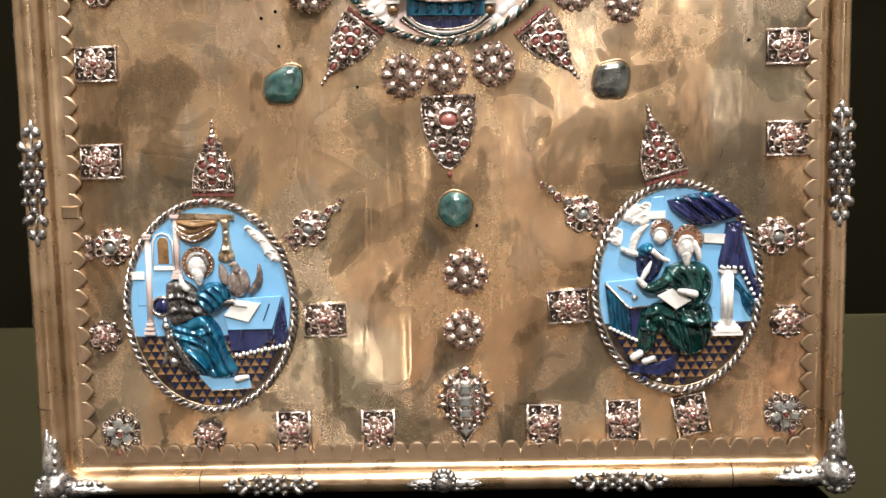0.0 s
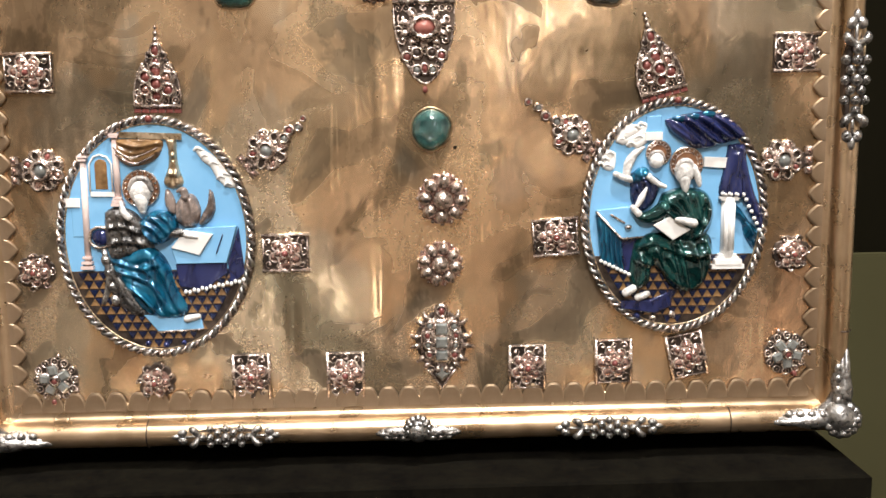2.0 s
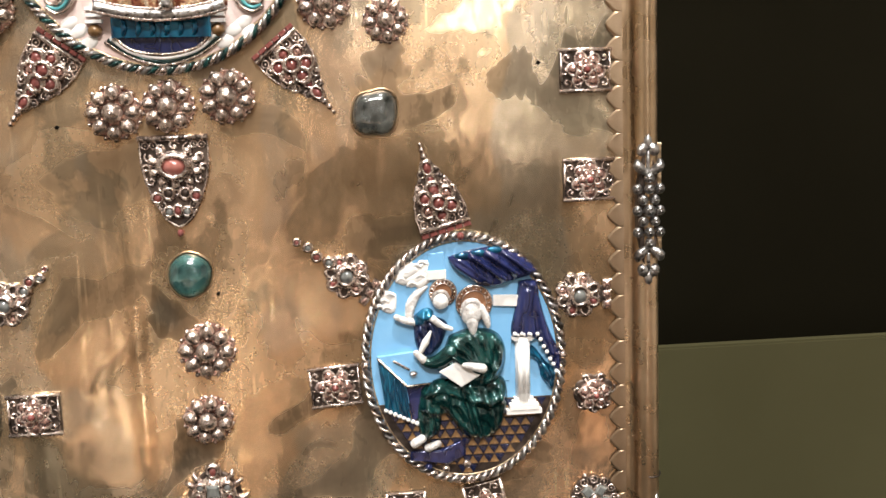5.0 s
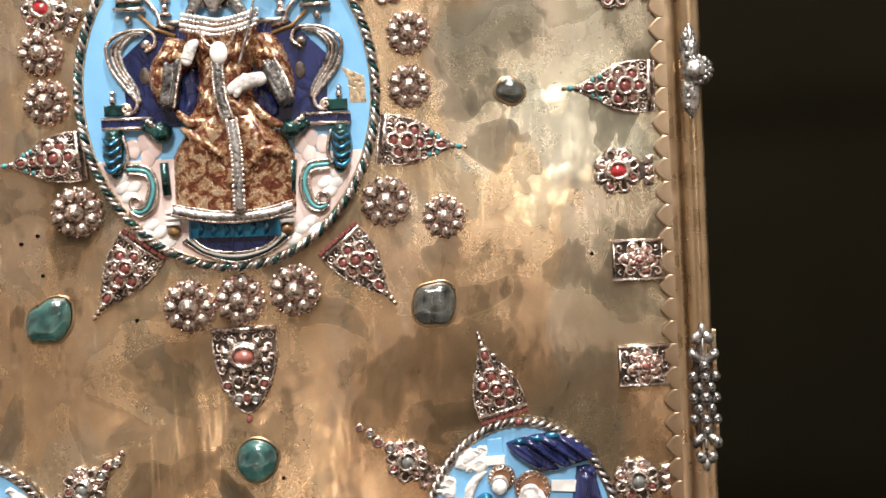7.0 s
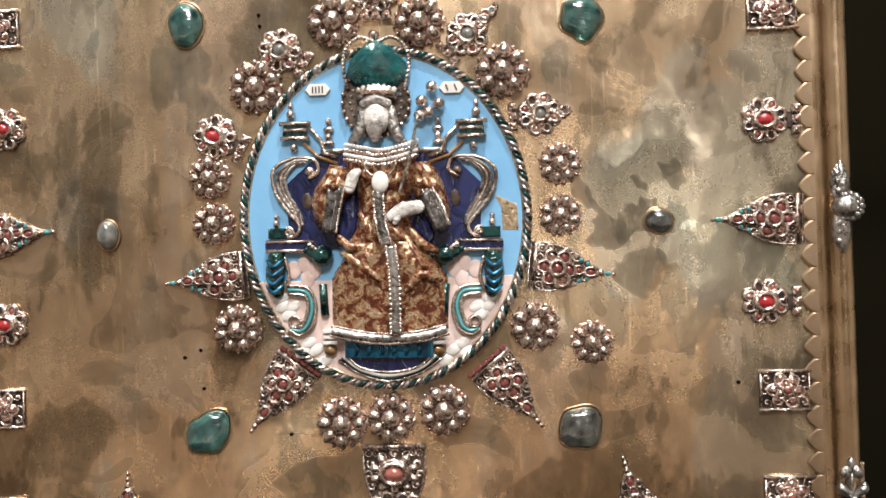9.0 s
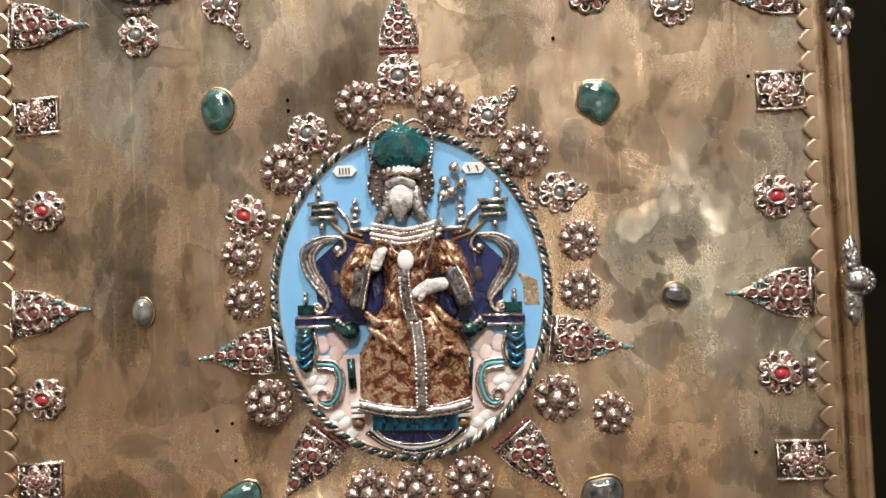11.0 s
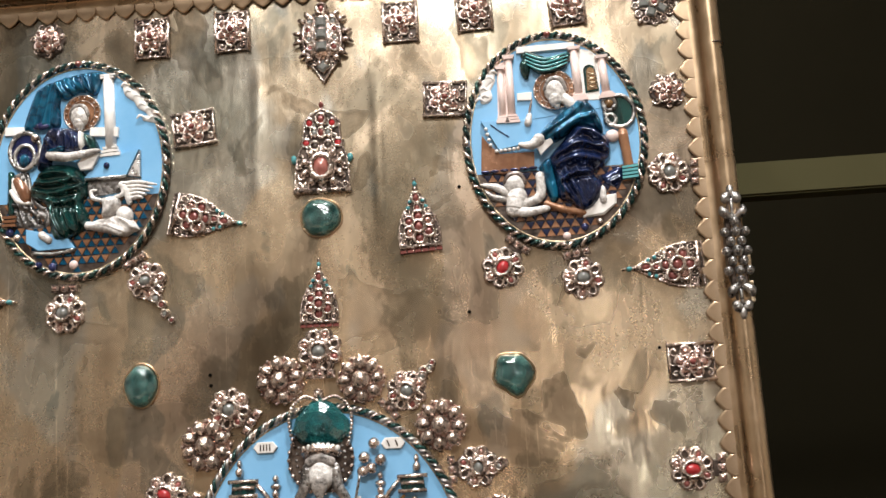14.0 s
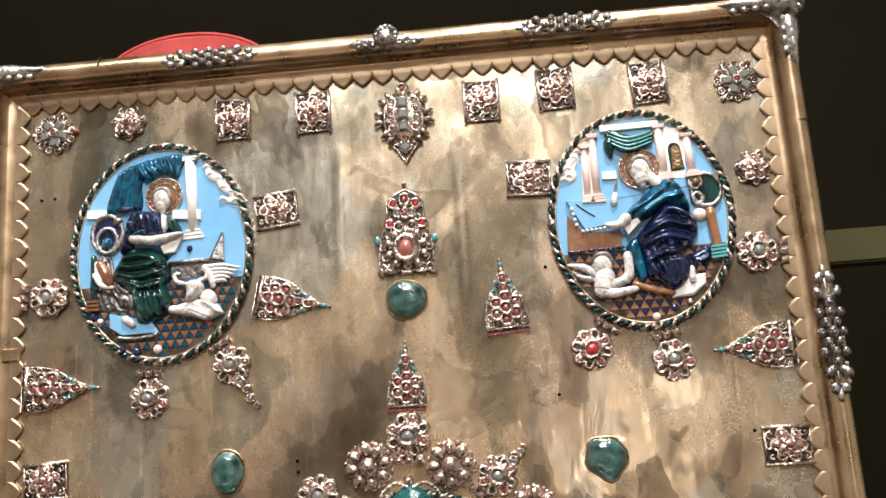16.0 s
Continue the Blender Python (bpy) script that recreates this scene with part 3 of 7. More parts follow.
def curls(s, places, r, z, seed, mat=SILVER, wire=0.6):
    """Little scrolls of thick wire, each wound its own way."""
    for i, (x, y) in enumerate(places):
        a0 = 6.3 * noise.noise((x * 0.7 + seed, y * 0.9, 1.5)) * 2
        turn = 1 if noise.noise((x, y + seed, 7.3)) > 0 else -1
        k = 1 + 0.3 * noise.noise((x * 1.1, y, seed + 3.1))
        pts = []
        for j in range(12):
            f = j / 11
            q = r * k * (1.15 - 0.85 * f)
            a = a0 + turn * 5.2 * f
            pts.append((x + q * math.cos(a), y + q * math.sin(a), z + 0.5 * f))
        s.tube(pts, [wire * (0.7 + 0.6 * j / 11) for j in range(12)], mat, 5)
        s.ball((pts[-1][0], pts[-1][1], z + 0.4), wire * 1.5, mat, 6, 4)


def kite(m, label, group, gem=GARNET, accents=TURQ, red_bar=True):
    k = thing("pointed_jewel", m, label, "jewel", group)
    half = [(11.5, 0), (11.6, 9), (10.6, 15), (8.4, 20), (5.6, 25), (3.4, 29.5), (2.0, 33), (0, 35)]
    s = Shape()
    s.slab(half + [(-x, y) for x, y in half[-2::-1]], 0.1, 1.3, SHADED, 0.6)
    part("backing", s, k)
    s = Shape()
    s.tube([(x, y, 1.4) for x, y in half] + [(-x, y, 1.4) for x, y in half[-2::-1]], 0.55, SILVER, 6, True)
    for x, y in ((9, 5.5), (9.4, 9.2), (8.4, 17.8), (5.8, 22.4), (4.2, 5.0), (0, 5.2), (6.8, 20.4), (3.4, 27.6)):
        for sx in ((1, -1) if x else (1,)):
            filigree(s, [(x * sx, y)], 1.7, 1.7)
    part("filigree", s, k, "silver wire filigree")
    s = Shape()
    s.tube([(-11.8, 2.6, 2.0), (11.8, 2.6, 2.0)], 1.25, SILVER, 8)
    part("bar", s, k, "silver bar")
    if red_bar:
        s, one = Shape(), None
        s.box((0, 0), (3.5, 2.0, 2.2), gem, 0, 0.2, 0.5)
        for i in range(6):
            at = mm(-10 + i * 4.0, 0.2)
            one = again(one, k, at) if one else part("inlay", s, k, "small red inlay", at)
    setting(k, (0, 13.6), 3.4, gem, 2.4, 2.8)
    for i in range(6):
        a = math.pi / 6 + i * math.pi / 3
        setting(k, (6.1 * math.cos(a), 13.6 + 6.1 * math.sin(a)), 3.05, gem if i % 3 else BLUSH_METAL, 1.2, 2.5)
    setting(k, (0, 24.2), (2.0, 2.6), gem, 1.2, 2.0)
    setting(k, (0, 30.0), (2.2, 3.0), gem, 1.2, 2.2)
    for x, y in ((5.0, 24.8), (3.6, 28.2)):
        for sx in (1, -1):
            s = Shape()
            s.ball((0, 0, 0), (1.25, 1.1, 1.1), accents, 8, 4)
            part("accent", s, k, "", mm(x * sx, y, 1.6))
    for y, r in ((35.0, 1.7), (38.2, 1.35), (41.0, 1.0)):
        s = Shape()
        s.ball((0, 0, 0), (r, r * 1.2, r), accents if y == 38.2 and accents is TURQ else SILVER, 8, 5)
        part("tip_bead", s, k, "", mm(0, y, 1.3))
    return k


def big_kite(m, label, up):
    k = thing("pointed_jewel", m, label, "jewel", "large pointed jewels")
    half = [(15.2, 0), (15.0, 12), (13.6, 20), (11.5, 26), (8.8, 32), (6.0, 37), (2.6, 40), (0, 41)] if not up else [(15, 0), (14.6, 10), (13.6, 20), (10.8, 26), (9.8, 34), (9.6, 40), (5.8, 44), (0, 47)]
    s = Shape()
    s.slab(half + [(-x, y) for x, y in half[-2::-1]], 0.1, 1.3, SHADED, 0.6)
    part("backing", s, k)
    s = Shape()
    s.tube([(x, y, 1.4) for x, y in half] + [(-x, y, 1.4) for x, y in half[-2::-1]], 0.6, SILVER, 6, True)
    curls(s, [(12.4 * math.cos(a), 14.5 + 10.4 * math.sin(a)) for a in (2 * math.pi * i / 12 for i in range(12))], 2.2, 1.7, 6.0 if up else 9.0, SILVER, 0.75)
    for x, y in ((7, 31), (4.2, 35), (9.5, 27), (5.5, 24.5), (12.5, 4), (9, 3.8)):
        for sx in (1, -1):
            filigree(s, [(x * sx, y)], 1.6, 1.7)
    part("filigree", s, k, "silver wire filigree")
    s = Shape()
    s.tube([(-15.6, 0.8, 2.2), (15.6, 0.8, 2.2)], 1.5, SILVER, 8)
    for i in range(4):
        s.ball((-11.6 + i * 7.7, 0.8, 2.8), (1.6, 1.2, 1.6), SHADED, 8, 4)
    part("bar", s, k, "silver bar")
    setting(k, (0, 13.5), (6.4, 5.0) if not up else (5.6, 6.8), ROSE, 2.4, 4.0)
    for i in range(10):
        a = 2 * math.pi * (i + 0.5) / 10
        if abs(math.cos(a)) > 0.2 or math.sin(a) > 0:
            s = Shape()
            s.ball((0, 0, 0), (3.0, 2.4, 2.2), SILVER, 9, 4, math.degrees(a), 0)
            s.ball((0, 0, 1.2), (1.0, 0.8, 1.0), CLEAR_GEM, 7, 3, math.degrees(a), 0)
            part("petal", s, k, "", mm(9.9 * math.cos(a), 13.8 + (9.6 if up else 8.2) * math.sin(a), 1.6))
    for x, y, r, g in ((3.8, 26, 2.5, SHADED), (8.6, 27.4, 2.4, RUBY if up else GARNET), (3.9, 34, 2.2, CLEAR_GEM)):
        for sx in (1, -1):
            setting(k, (x * sx, y), r, g, 1.3, 1.5)
    setting(k, (0, 33.5), (1.9, 2.6), GARNET, 1.6, 2.2)
    if up:
        setting(k, (0, 40.5), (2.4, 2.8), GARNET, 1.6, 2.2)
        for sx in (1, -1):
            setting(k, (6.2 * sx, 38.5), (2.2, 2.4), RUBY, 1.4, 2.0)
            s = Shape()
            s.ball((0, 0, 0), (1.7, 2.6, 1.6), TURQ, 8, 4)
            part("accent", s, k, "", mm(15.4 * sx, 19, 1.2))
    s = Shape()
    s.ball((0, 0, 0), (1.5, 1.9, 1.5), GARNET, 8, 5)
    part("tip_bead", s, k, "", mm(0, 44 if not up else 49.5, 1.3))
    return k


def x_seed(m):
    return m.translation.x * 91 + m.translation.z * 37


def rosette(m, label, petals=8, core=PEARL):
    """A flower of gilt beads; drawn 24 across."""
    r = thing("bead_rosette", m, label, "rosette", "gilt bead rosettes")
    s = Shape()
    s.slab(lobed(10.0, 12, 1.0, 4), 0.1, 1.4, BLUSH_METAL, 0.7)
    part("backing", s, r)
    s = Shape()
    n = petals * 2
    for i in range(n):
        a = 2 * math.pi * (i + 0.5) / n
        s.ball((10.5 * math.cos(a), 10.5 * math.sin(a), 1.6), 1.0 if i % 2 else 1.3, SILVER, 7, 4)
    tagged(part("bead_border", s, r, "ring of tiny beads"), kind="stuff")
    s = Shape()
    s.ball((0, 0, 0), (4.1, 4.1, 3.9), core, 14, 8, 0, -0.7)
    s.ball((0, 0, 3.4), 0.9, SILVER, 7, 3)
    part("centre_bead", s, r, "", mm(0, 0, 4.2))
    s = Shape()
    s.ball((0, 0, 0), (3.2, 2.85, 3.0), PEARL, 12, 7, 0, -0.7)
    one = None
    for i in range(petals):
        a = 360 * i / petals + 10
        at = mm(7.5 * math.cos(radians(a)), 7.5 * math.sin(radians(a)), 2.9, a, 1.0 + 0.14 * noise.noise((i * 1.7, x_seed(m), 0)))
        one = again(one, r, at) if one else part("bead", s, r, "", at)
    return r


def flower_head(k, y, R, gem, gem_r=(3.4, 2.8), turn=0):
    s = Shape()
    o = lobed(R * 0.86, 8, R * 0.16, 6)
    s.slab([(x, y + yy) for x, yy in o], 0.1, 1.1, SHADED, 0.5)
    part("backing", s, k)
    s = Shape()
    s.tube([(x * 0.99, y + yy * 0.99, 1.3) for x, yy in o], 0.6, SILVER, 5, True)
    for i in range(8):
        j = noise.noise((i * 2.3, x_seed(k.matrix_basis), 0.5))
        a = 2 * math.pi * (i + 0.5) / 8 + 0.15 * j
        w = R * (0.235 + 0.05 * j)
        c = (R * 0.72 * math.cos(a), y + R * 0.72 * math.sin(a))
        s.ring((c[0], c[1], 1.9), (w, w * 0.85), 0.95, SILVER, 10, 6, math.degrees(a))
        if i % 2:
            s.ball((c[0], c[1], 1.4), (w * 0.8, w * 0.7, 1.3), BLUSH_METAL if j > 0 else GARNET, 8, 4, math.degrees(a), 0)
        b = a + math.pi / 8
        s.ball((R * 0.52 * math.cos(b), y + R * 0.52 * math.sin(b), 2.2), (R * 0.15, R * 0.12, R * 0.14), SILVER, 8, 5, math.degrees(b))
        s.tube([(R * 0.30 * math.cos(b), y + R * 0.30 * math.sin(b), 2.6), (R * 0.6 * math.cos(b + 0.2), y + R * 0.6 * math.sin(b + 0.2), 2.2), (R * 0.86 * math.cos(b), y + R * 0.86 * math.sin(b), 1.5)], [0.9, 0.7, 0.5], SILVER, 5)
    part("filigree", s, k, "silver wire filigree")
    setting(k, (0, y), (gem_r[0] * 1.12, gem_r[1] * 1.12), gem, 2.3, 3.0, turn)


def clip(m, label, gem, length=14.0, group="flower clips", turn=0):
    k = thing("flower_clip", m, label, "jewel", group)
    flower_head(k, length, 10.8, gem, (4.2, 3.4) if gem is RUBY else (3.8, 3.5), turn)
    for i in range(3):
        s = Shape()
        s.box((0, 0), (4.4, 4.0, 3.2), SILVER, 0, -0.6, 1.1)
        s.ball((0, 0, 2.3), (1.4, 1.2, 1.0), BLUSH_METAL, 8, 4)
        part("hinge_bead", s, k, "", mm(-5.0 + 5.0 * i, 0.4, 0.8))
    s = Shape()
    s.box((0, 2.6), (8.0, 4.0, 1.4), SHADED, 0, 0.1, 0.4)
    part("tongue", s, k)
    return k


def tail_flower(m, label, length):
    k = clip(m, label, CLEAR_GEM, 14.0, "flower clips with pointed tails")
    for i, r in enumerate((2.3, 2.1, 1.8, 1.4)):
        setting(k, (0.6 * (-1) ** i, 25.0 + (length - 27.5) * i / 3.0), r, GARNET if i % 2 else CLEAR_GEM, 0.9, r)
    return k


def bloom(k, c, R, z, petals, enamel, seed, core=GARNET):
    """An open flower of cupped, rimmed petals in two whorls round a set stone."""
    for whorl, (n, d, size) in enumerate(((petals, 0.64, 0.40), (petals, 0.34, 0.27))):
        for i in range(n):
            j = noise.noise((i * 1.9 + seed, whorl * 3.0, seed * 0.7))
            a = 2 * math.pi * (i + 0.5 * whorl) / n + 0.25 * j + seed
            w = R * size * (1 + 0.25 * j)
            s = Shape()
            s.ball((0, 0, -0.4), (w * 0.92, w * 0.8, w * 0.62), enamel, 9, 5, 0, -0.2)
            s.ring((w * 0.05, 0, w * 0.10), (w, w * 0.86), w * 0.20, SILVER, 11, 5)
            part("petal", s, k, "", mm(c[0] + R * d * math.cos(a), c[1] + R * d * math.sin(a), z + 1.3 * whorl + 0.3 * j, math.degrees(a)))
    s = Shape()
    s.ball((0, 0, 0), (R * 0.22, R * 0.2, R * 0.22), core, 9, 5, 0, -0.3)
    s.ring((0, 0, 0.1), R * 0.24, R * 0.09, SILVER, 10, 5)
    part("boss", s, k, "", mm(c[0], c[1], z + 2.6))


def plaque(m, label, enamel=BLUSH_METAL, seed=1.0):
    """A framed plaque, 24 by 20, with an open flower on scrolling wire."""
    k = thing("filigree_plaque", m, label, "plaque", "filigree plaques")
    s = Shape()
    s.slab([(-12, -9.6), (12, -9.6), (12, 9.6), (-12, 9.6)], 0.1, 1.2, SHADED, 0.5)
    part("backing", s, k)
    s = Shape()
    s.tube([(-12.2, 9.2, 1.6), (12.2, 9.2, 1.6)], 1.0, SILVER, 8)
    bar = part("rim_bar", s, k, "silver rim bar")
    again(bar, k, mm(0, -18.4))
    s = Shape()
    for x in (-11.3, 11.3):
        s.tube([(x, -9, 1.4), (x, 9, 1.4)], 0.6, SILVER, 6)
    curls(s, [(-8.6, 5.8), (8.6, 5.8), (-8.6, -5.8), (8.6, -5.8), (-9.2, 0), (9.2, 0), (-3.2, 6.8), (3.2, 6.8), (-3.2, -6.8), (3.2, -6.8)], 2.0, 1.5, seed)
    part("filigree", s, k, "scrolling silver wire")
    bloom(k, (0, 0), 8.4, 2.4, 6, enamel, seed)
    return k


def round_boss(m, label):
    k = thing("domed_boss", m, label, "boss", "small domed bosses")
    s = Shape()
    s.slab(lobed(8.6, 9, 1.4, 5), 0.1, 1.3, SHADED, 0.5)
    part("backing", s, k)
    s = Shape()
    s.ball((0, 0, 0.6), (7.6, 7.4, 3.4), BLUSH_METAL, 16, 7, 0, 0.0)
    part("dome", s, k, "pinkish enamelled dome")
    s = Shape()
    curls(s, [(8.2 * math.cos(a), 8.2 * math.sin(a)) for a in (2 * math.pi * i / 7 for i in range(7))], 2.0, 1.3, 4.0)
    part("filigree", s, k, "curling silver wire")
    bloom(k, (0, 0), 7.2, 3.2, 5, BLUSH_METAL, 2.4)
    return k


def corner_rosette(m, label):
    k = thing("stone_rosette", m, label, "rosette", "corner stone rosettes")
    s = Shape()
    s.slab(lobed(10.0, 9, 1.8, 5), 0.1, 1.2, SHADED, 0.5)
    part("backing", s, k)
    s = Shape()
    for i in range(12):
        a = 2 * math.pi * i / 12
        filigree(s, [(9.8 * math.cos(a), 9.8 * math.sin(a))], 1.8, 1.5, SILVER, 0.5)
    part("filigree", s, k, "silver wire filigree")
    for i in range(5):
        a = 2 * math.pi * i / 5 + 0.5
        s = Shape()
        s.box((0, 0), (5.4, 4.6, 3.0), CLEAR_GEM, 0, 0, 1.3)
        s.ring((0, 0, 1.0), (3.2, 2.8), 0.6, SILVER, 10, 5)
        part("stone", s, k, "pale table-cut stone", mm(5.3 * math.cos(a), 5.3 * math.sin(a), 1.2, math.degrees(a)))
    setting(k, (0, 0), 2.2, GARNET, 3.0, 1.8)
    for i, (x, y) in enumerate(((-1.5, -12.0), (10.4, -6.2), (2.0, 12.2))):
        s = Shape()
        s.ball((0, 0, 0), (1.7, 1.9, 1.6), GARNET if i == 0 else SILVER, 8, 5)
        part("tip_bead", s, k, "", mm(x, y, 1.2))
    return k


def oval_jewel(m, label):
    """A tall domed jewel: a column of table stones between ribbed arcs, edged by pointed leaves, with a pendant below."""
    k = thing("oval_jewel", m, label, "jewel", "large oval jewels")
    s = Shape()
    o = [(13.6 * math.cos(t) * (1 - 0.12 * max(0.0, math.sin(t)) ** 2), 2.0 + 16.0 * math.sin(t)) for t in (2 * math.pi * i / 40 for i in range(40))]
    s.slab(o, 0.1, 1.5, SHADED, 0.7)
    part("backing", s, k)
    for i in range(16):
        a = 2 * math.pi * (i + 0.5) / 16
        j = noise.noise((i * 1.7, 3.0, 8.0))
        L = 5.6 + 1.2 * j
        s = Shape()
        line = curve_through([(0, 0, 1.0), (L * 0.5, 0.9 * (1 if i % 2 else -1), 2.4), (L, 0.2, 0.6)], 4)
        s.tube(line, [1.5, 1.7, 1.8, 1.7, 1.5, 1.3, 1.1, 0.8, 0.3], SILVER, 6)
        part("leaf", s, k, "", mm(11.2 * math.cos(a), 2.0 + 13.6 * math.sin(a), 0.8, math.degrees(math.atan2(1.15 * math.sin(a), math.cos(a)))))
    s = Shape()
    s.ball((0, 2.0, 1.0), (11.4, 14.0, 5.0), SILVER, 18, 7, 0, 0.0)
    part("dome", s, k, "domed silver middle")
    for sx in (1, -1):
        for x0 in (4.6, 9.6):
            s = Shape()
            s.tube(curve_through([(x0 * 0.55 * sx, 14.5, 3.2), (x0 * sx, 8.0, 5.6 - 0.25 * x0), (x0 * 1.08 * sx, 1.0, 6.4 - 0.3 * x0), (x0 * sx, -5.5, 5.4 - 0.25 * x0), (x0 * 0.6 * sx, -11.0, 2.6)], 5), 0.8, SILVER, 6)
            part("rib", s, k, "raised silver rib")
        for i in range(4):
            y = 10.4 - 5.2 * i
            setting(k, ((7.3 - 0.5 * abs(i - 1.5)) * sx, y), 1.9, (CLEAR_GEM, GARNET, CLEAR_GEM, GARNET)[i], 3.4, 2.0, 0, "side_stone")
    for i in range(3):
        s = Shape()
        s.box((0, 0), (5.8, 6.0 - 0.4 * i, 2.6), CLEAR_GEM, 0, 0, 1.5)
        for x in (-3.0, 3.0):
            s.tube([(x, -3.2, 0.8), (x, 3.2, 0.8)], 0.7, SILVER, 6)
        s.tube([(-3.2, 3.2, 0.8), (3.2, 3.2, 0.8)], 0.7, SILVER, 6)
        part("table_stone", s, k, "pale table-cut stone", mm(0, 9.2 - 7.0 * i, 5.4 - 0.5 * abs(1 - i)))
    setting(k, (0, 18.2), (2.6, 2.8), GARNET, 2.4, 2.6)
    s = Shape()
    s.slab([(-8.0, -12.5), (0, -24.0), (8.0, -12.5), (0, -10.5)], 0.1, 1.4, SHADED, 0.6)
    s.tube([(-8.4, -12.2, 1.6), (-4.4, -17.0, 1.8), (0, -24.2, 1.4), (4.4, -17.0, 1.8), (8.4, -12.2, 1.6)], 0.8, SILVER, 6)
    curls(s, [(-5.2, -13.4), (5.2, -13.4)], 1.9, 1.6, 2.0)
    part("pendant", s, k, "pointed silver pendant")
    s = Shape()
    s.box((0, 0), (5.2, 5.2, 3.0), CLEAR_GEM, 45, 0, 1.5)
    s.ring((0, 0, 0.6), (3.4, 3.4), 0.8, SILVER, 4, 5)
    part("pendant_stone", s, k, "pale table-cut stone", mm(0, -15.6, 1.6))
    return k


def cabochon(x, z, w, h, mat, label, turn=0, lump=0.12, seed=1):
    k = thing("gemstone", on_cover(x, z, turn), label, "gemstone", "large loose-set gemstones")
    seg, rings, vs, fs = 22, 8, [], []
    for j in range(rings + 1):
        a = (math.pi / 2) * j / rings
        for i in range(seg):
            b = 2 * math.pi * i / seg
            k1 = 1 + lump * noise.noise((math.cos(b) * 1.1 + seed, math.sin(b) * 1.1, seed * 2.3))
            rr = math.cos(a) ** 0.62
            vs.append((w / 2 * k1 * rr * math.cos(b), h / 2 * k1 * rr * math.sin(b), 0.8 + 6.0 * math.sin(a) * (1 + 0.10 * noise.noise((math.cos(b) * rr * 1.6, math.sin(b) * rr * 1.6, seed)))))
    fs = [(j * seg + i, j * seg + (i + 1) % seg, (j + 1) * seg + (i + 1) % seg, (j + 1) * seg + i) for j in range(rings) for i in range(seg)]
    s = Shape()
    s.add(vs, fs + [tuple(range(rings * seg, (rings + 1) * seg)), tuple(range(seg))[::-1]], mat)
    part("stone", s, k, "")
    s = Shape()
    s.tube([(vs[i][0] * 1.06, vs[i][1] * 1.06, 0.7) for i in range(seg)], 0.6, RAIL_GOLD, 6, True)
    part("bezel", s, k, "thin gilt bezel")
    return k


# gemstones
cabochon(-0.0951, 0.2307, 22.0, 20.5, EMERALD, "lumpy pale green emerald in a gilt bezel", 20, 0.3, 1)
cabochon(0.0879, 0.2303, 19.0, 22.0, GREY_GEM, "smoky grey green stone in a gilt bezel", 10, 0.25, 2)
cabochon(0.0, 0.1593, 19.6, 21.0, EMERALD, "round pale green emerald in a gilt bezel", 0, 0.15, 3)
cabochon(0.1287, 0.3285, 13.9, 11.8, GREY_GEM, "small square smoky stone in a gilt bezel", -12, 0.1, 4)
cabochon(-0.1433, 0.3301, 10.6, 14.5, CLEAR_GEM, "small clear oval stone in a gilt bezel", 0, 0.1, 5)
cabochon(-0.1014, 0.4332, 17.4, 22.5, EMERALD, "pear-shaped pale green emerald in a gilt bezel", 12, 0.25, 6)
cabochon(0.0949, 0.4287, 20.5, 20.5, EMERALD, "triangular green emerald in a gilt bezel", -20, 0.35, 7)
cabochon(-0.0021, 0.5173, 20.8, 20.0, EMERALD, "round green emerald in a gilt bezel", 0, 0.15, 8)

# pointed jewels
first_kite = kite(on_cover(-0.1369, 0.1703, -1), "pointed silver jewel with red stones", "pointed jewels", GARNET, SHADED)
plain = kite(on_cover(-0.0731, 0.3085, 95), "pointed silver jewel with red stones and green tips", "pointed jewels", GARNET, TURQ, False)
for x, z, turn, size in ((0.1188, 0.1746, 15, 1.02), (-0.0475, 0.2653, 143, 1.04), (0.0439, 0.2633, -141, 1.0)):
    copy_thing(first_kite, on_cover(x, z, turn, size))
for x, z, turn, size in ((0.0657, 0.3092, -98, 1.0), (0.1965, 0.3275, 89, 1.03), (-0.2147, 0.3312, -88, 1.05), (0.1965, 0.4789, 91, 1.0), (-0.2129, 0.4842, -92, 1.03), (-0.0841, 0.5253, -102, 1.0)):
    copy_thing(plain, on_cover(x, z, turn, size))
tipped = kite(on_cover(0.0506, 0.4954, 3, 0.96), "pointed silver jewel with red stones and turquoise tips", "pointed jewels", GARNET, TURQ)
copy_thing(tipped, on_cover(-0.0052, 0.459, -1, 0.90))
big_kite(on_cover(-0.0028, 0.2232, 180, (1.0, 1.0, 1.0)), "pendant silver jewel with a rose stone", False)
big_kite(on_cover(-0.001, 0.531, -1), "tall silver jewel with a rose stone", True)

# flowers
for x, z, length, turn in ((-0.0938, 0.1419, 41.3, -52), (0.0823, 0.1471, 46.0, 52), (-0.1046, 0.5009, 43.4, -150), (0.0597, 0.3815, 31.0, -86), (0.0291, 0.4135, 36.7, -47)):
    tail_flower(on_cover(x, z, turn, 0.96), "silver filigree flower with a jewelled tail", length)
c1 = clip(on_cover(-0.2104, 0.1415, -90), "silver filigree flower clip with a pale stone", CLEAR_GEM)
for x, z, turn in ((0.1945, 0.1408, 90), (0.1975, 0.5273, 87), (-0.2129, 0.5341, -92), (-0.1426, 0.4887, 180), (0.1317, 0.4888, -170), (-0.0421, 0.411, 57)):
    copy_thing(c1, on_cover(x, z, turn))
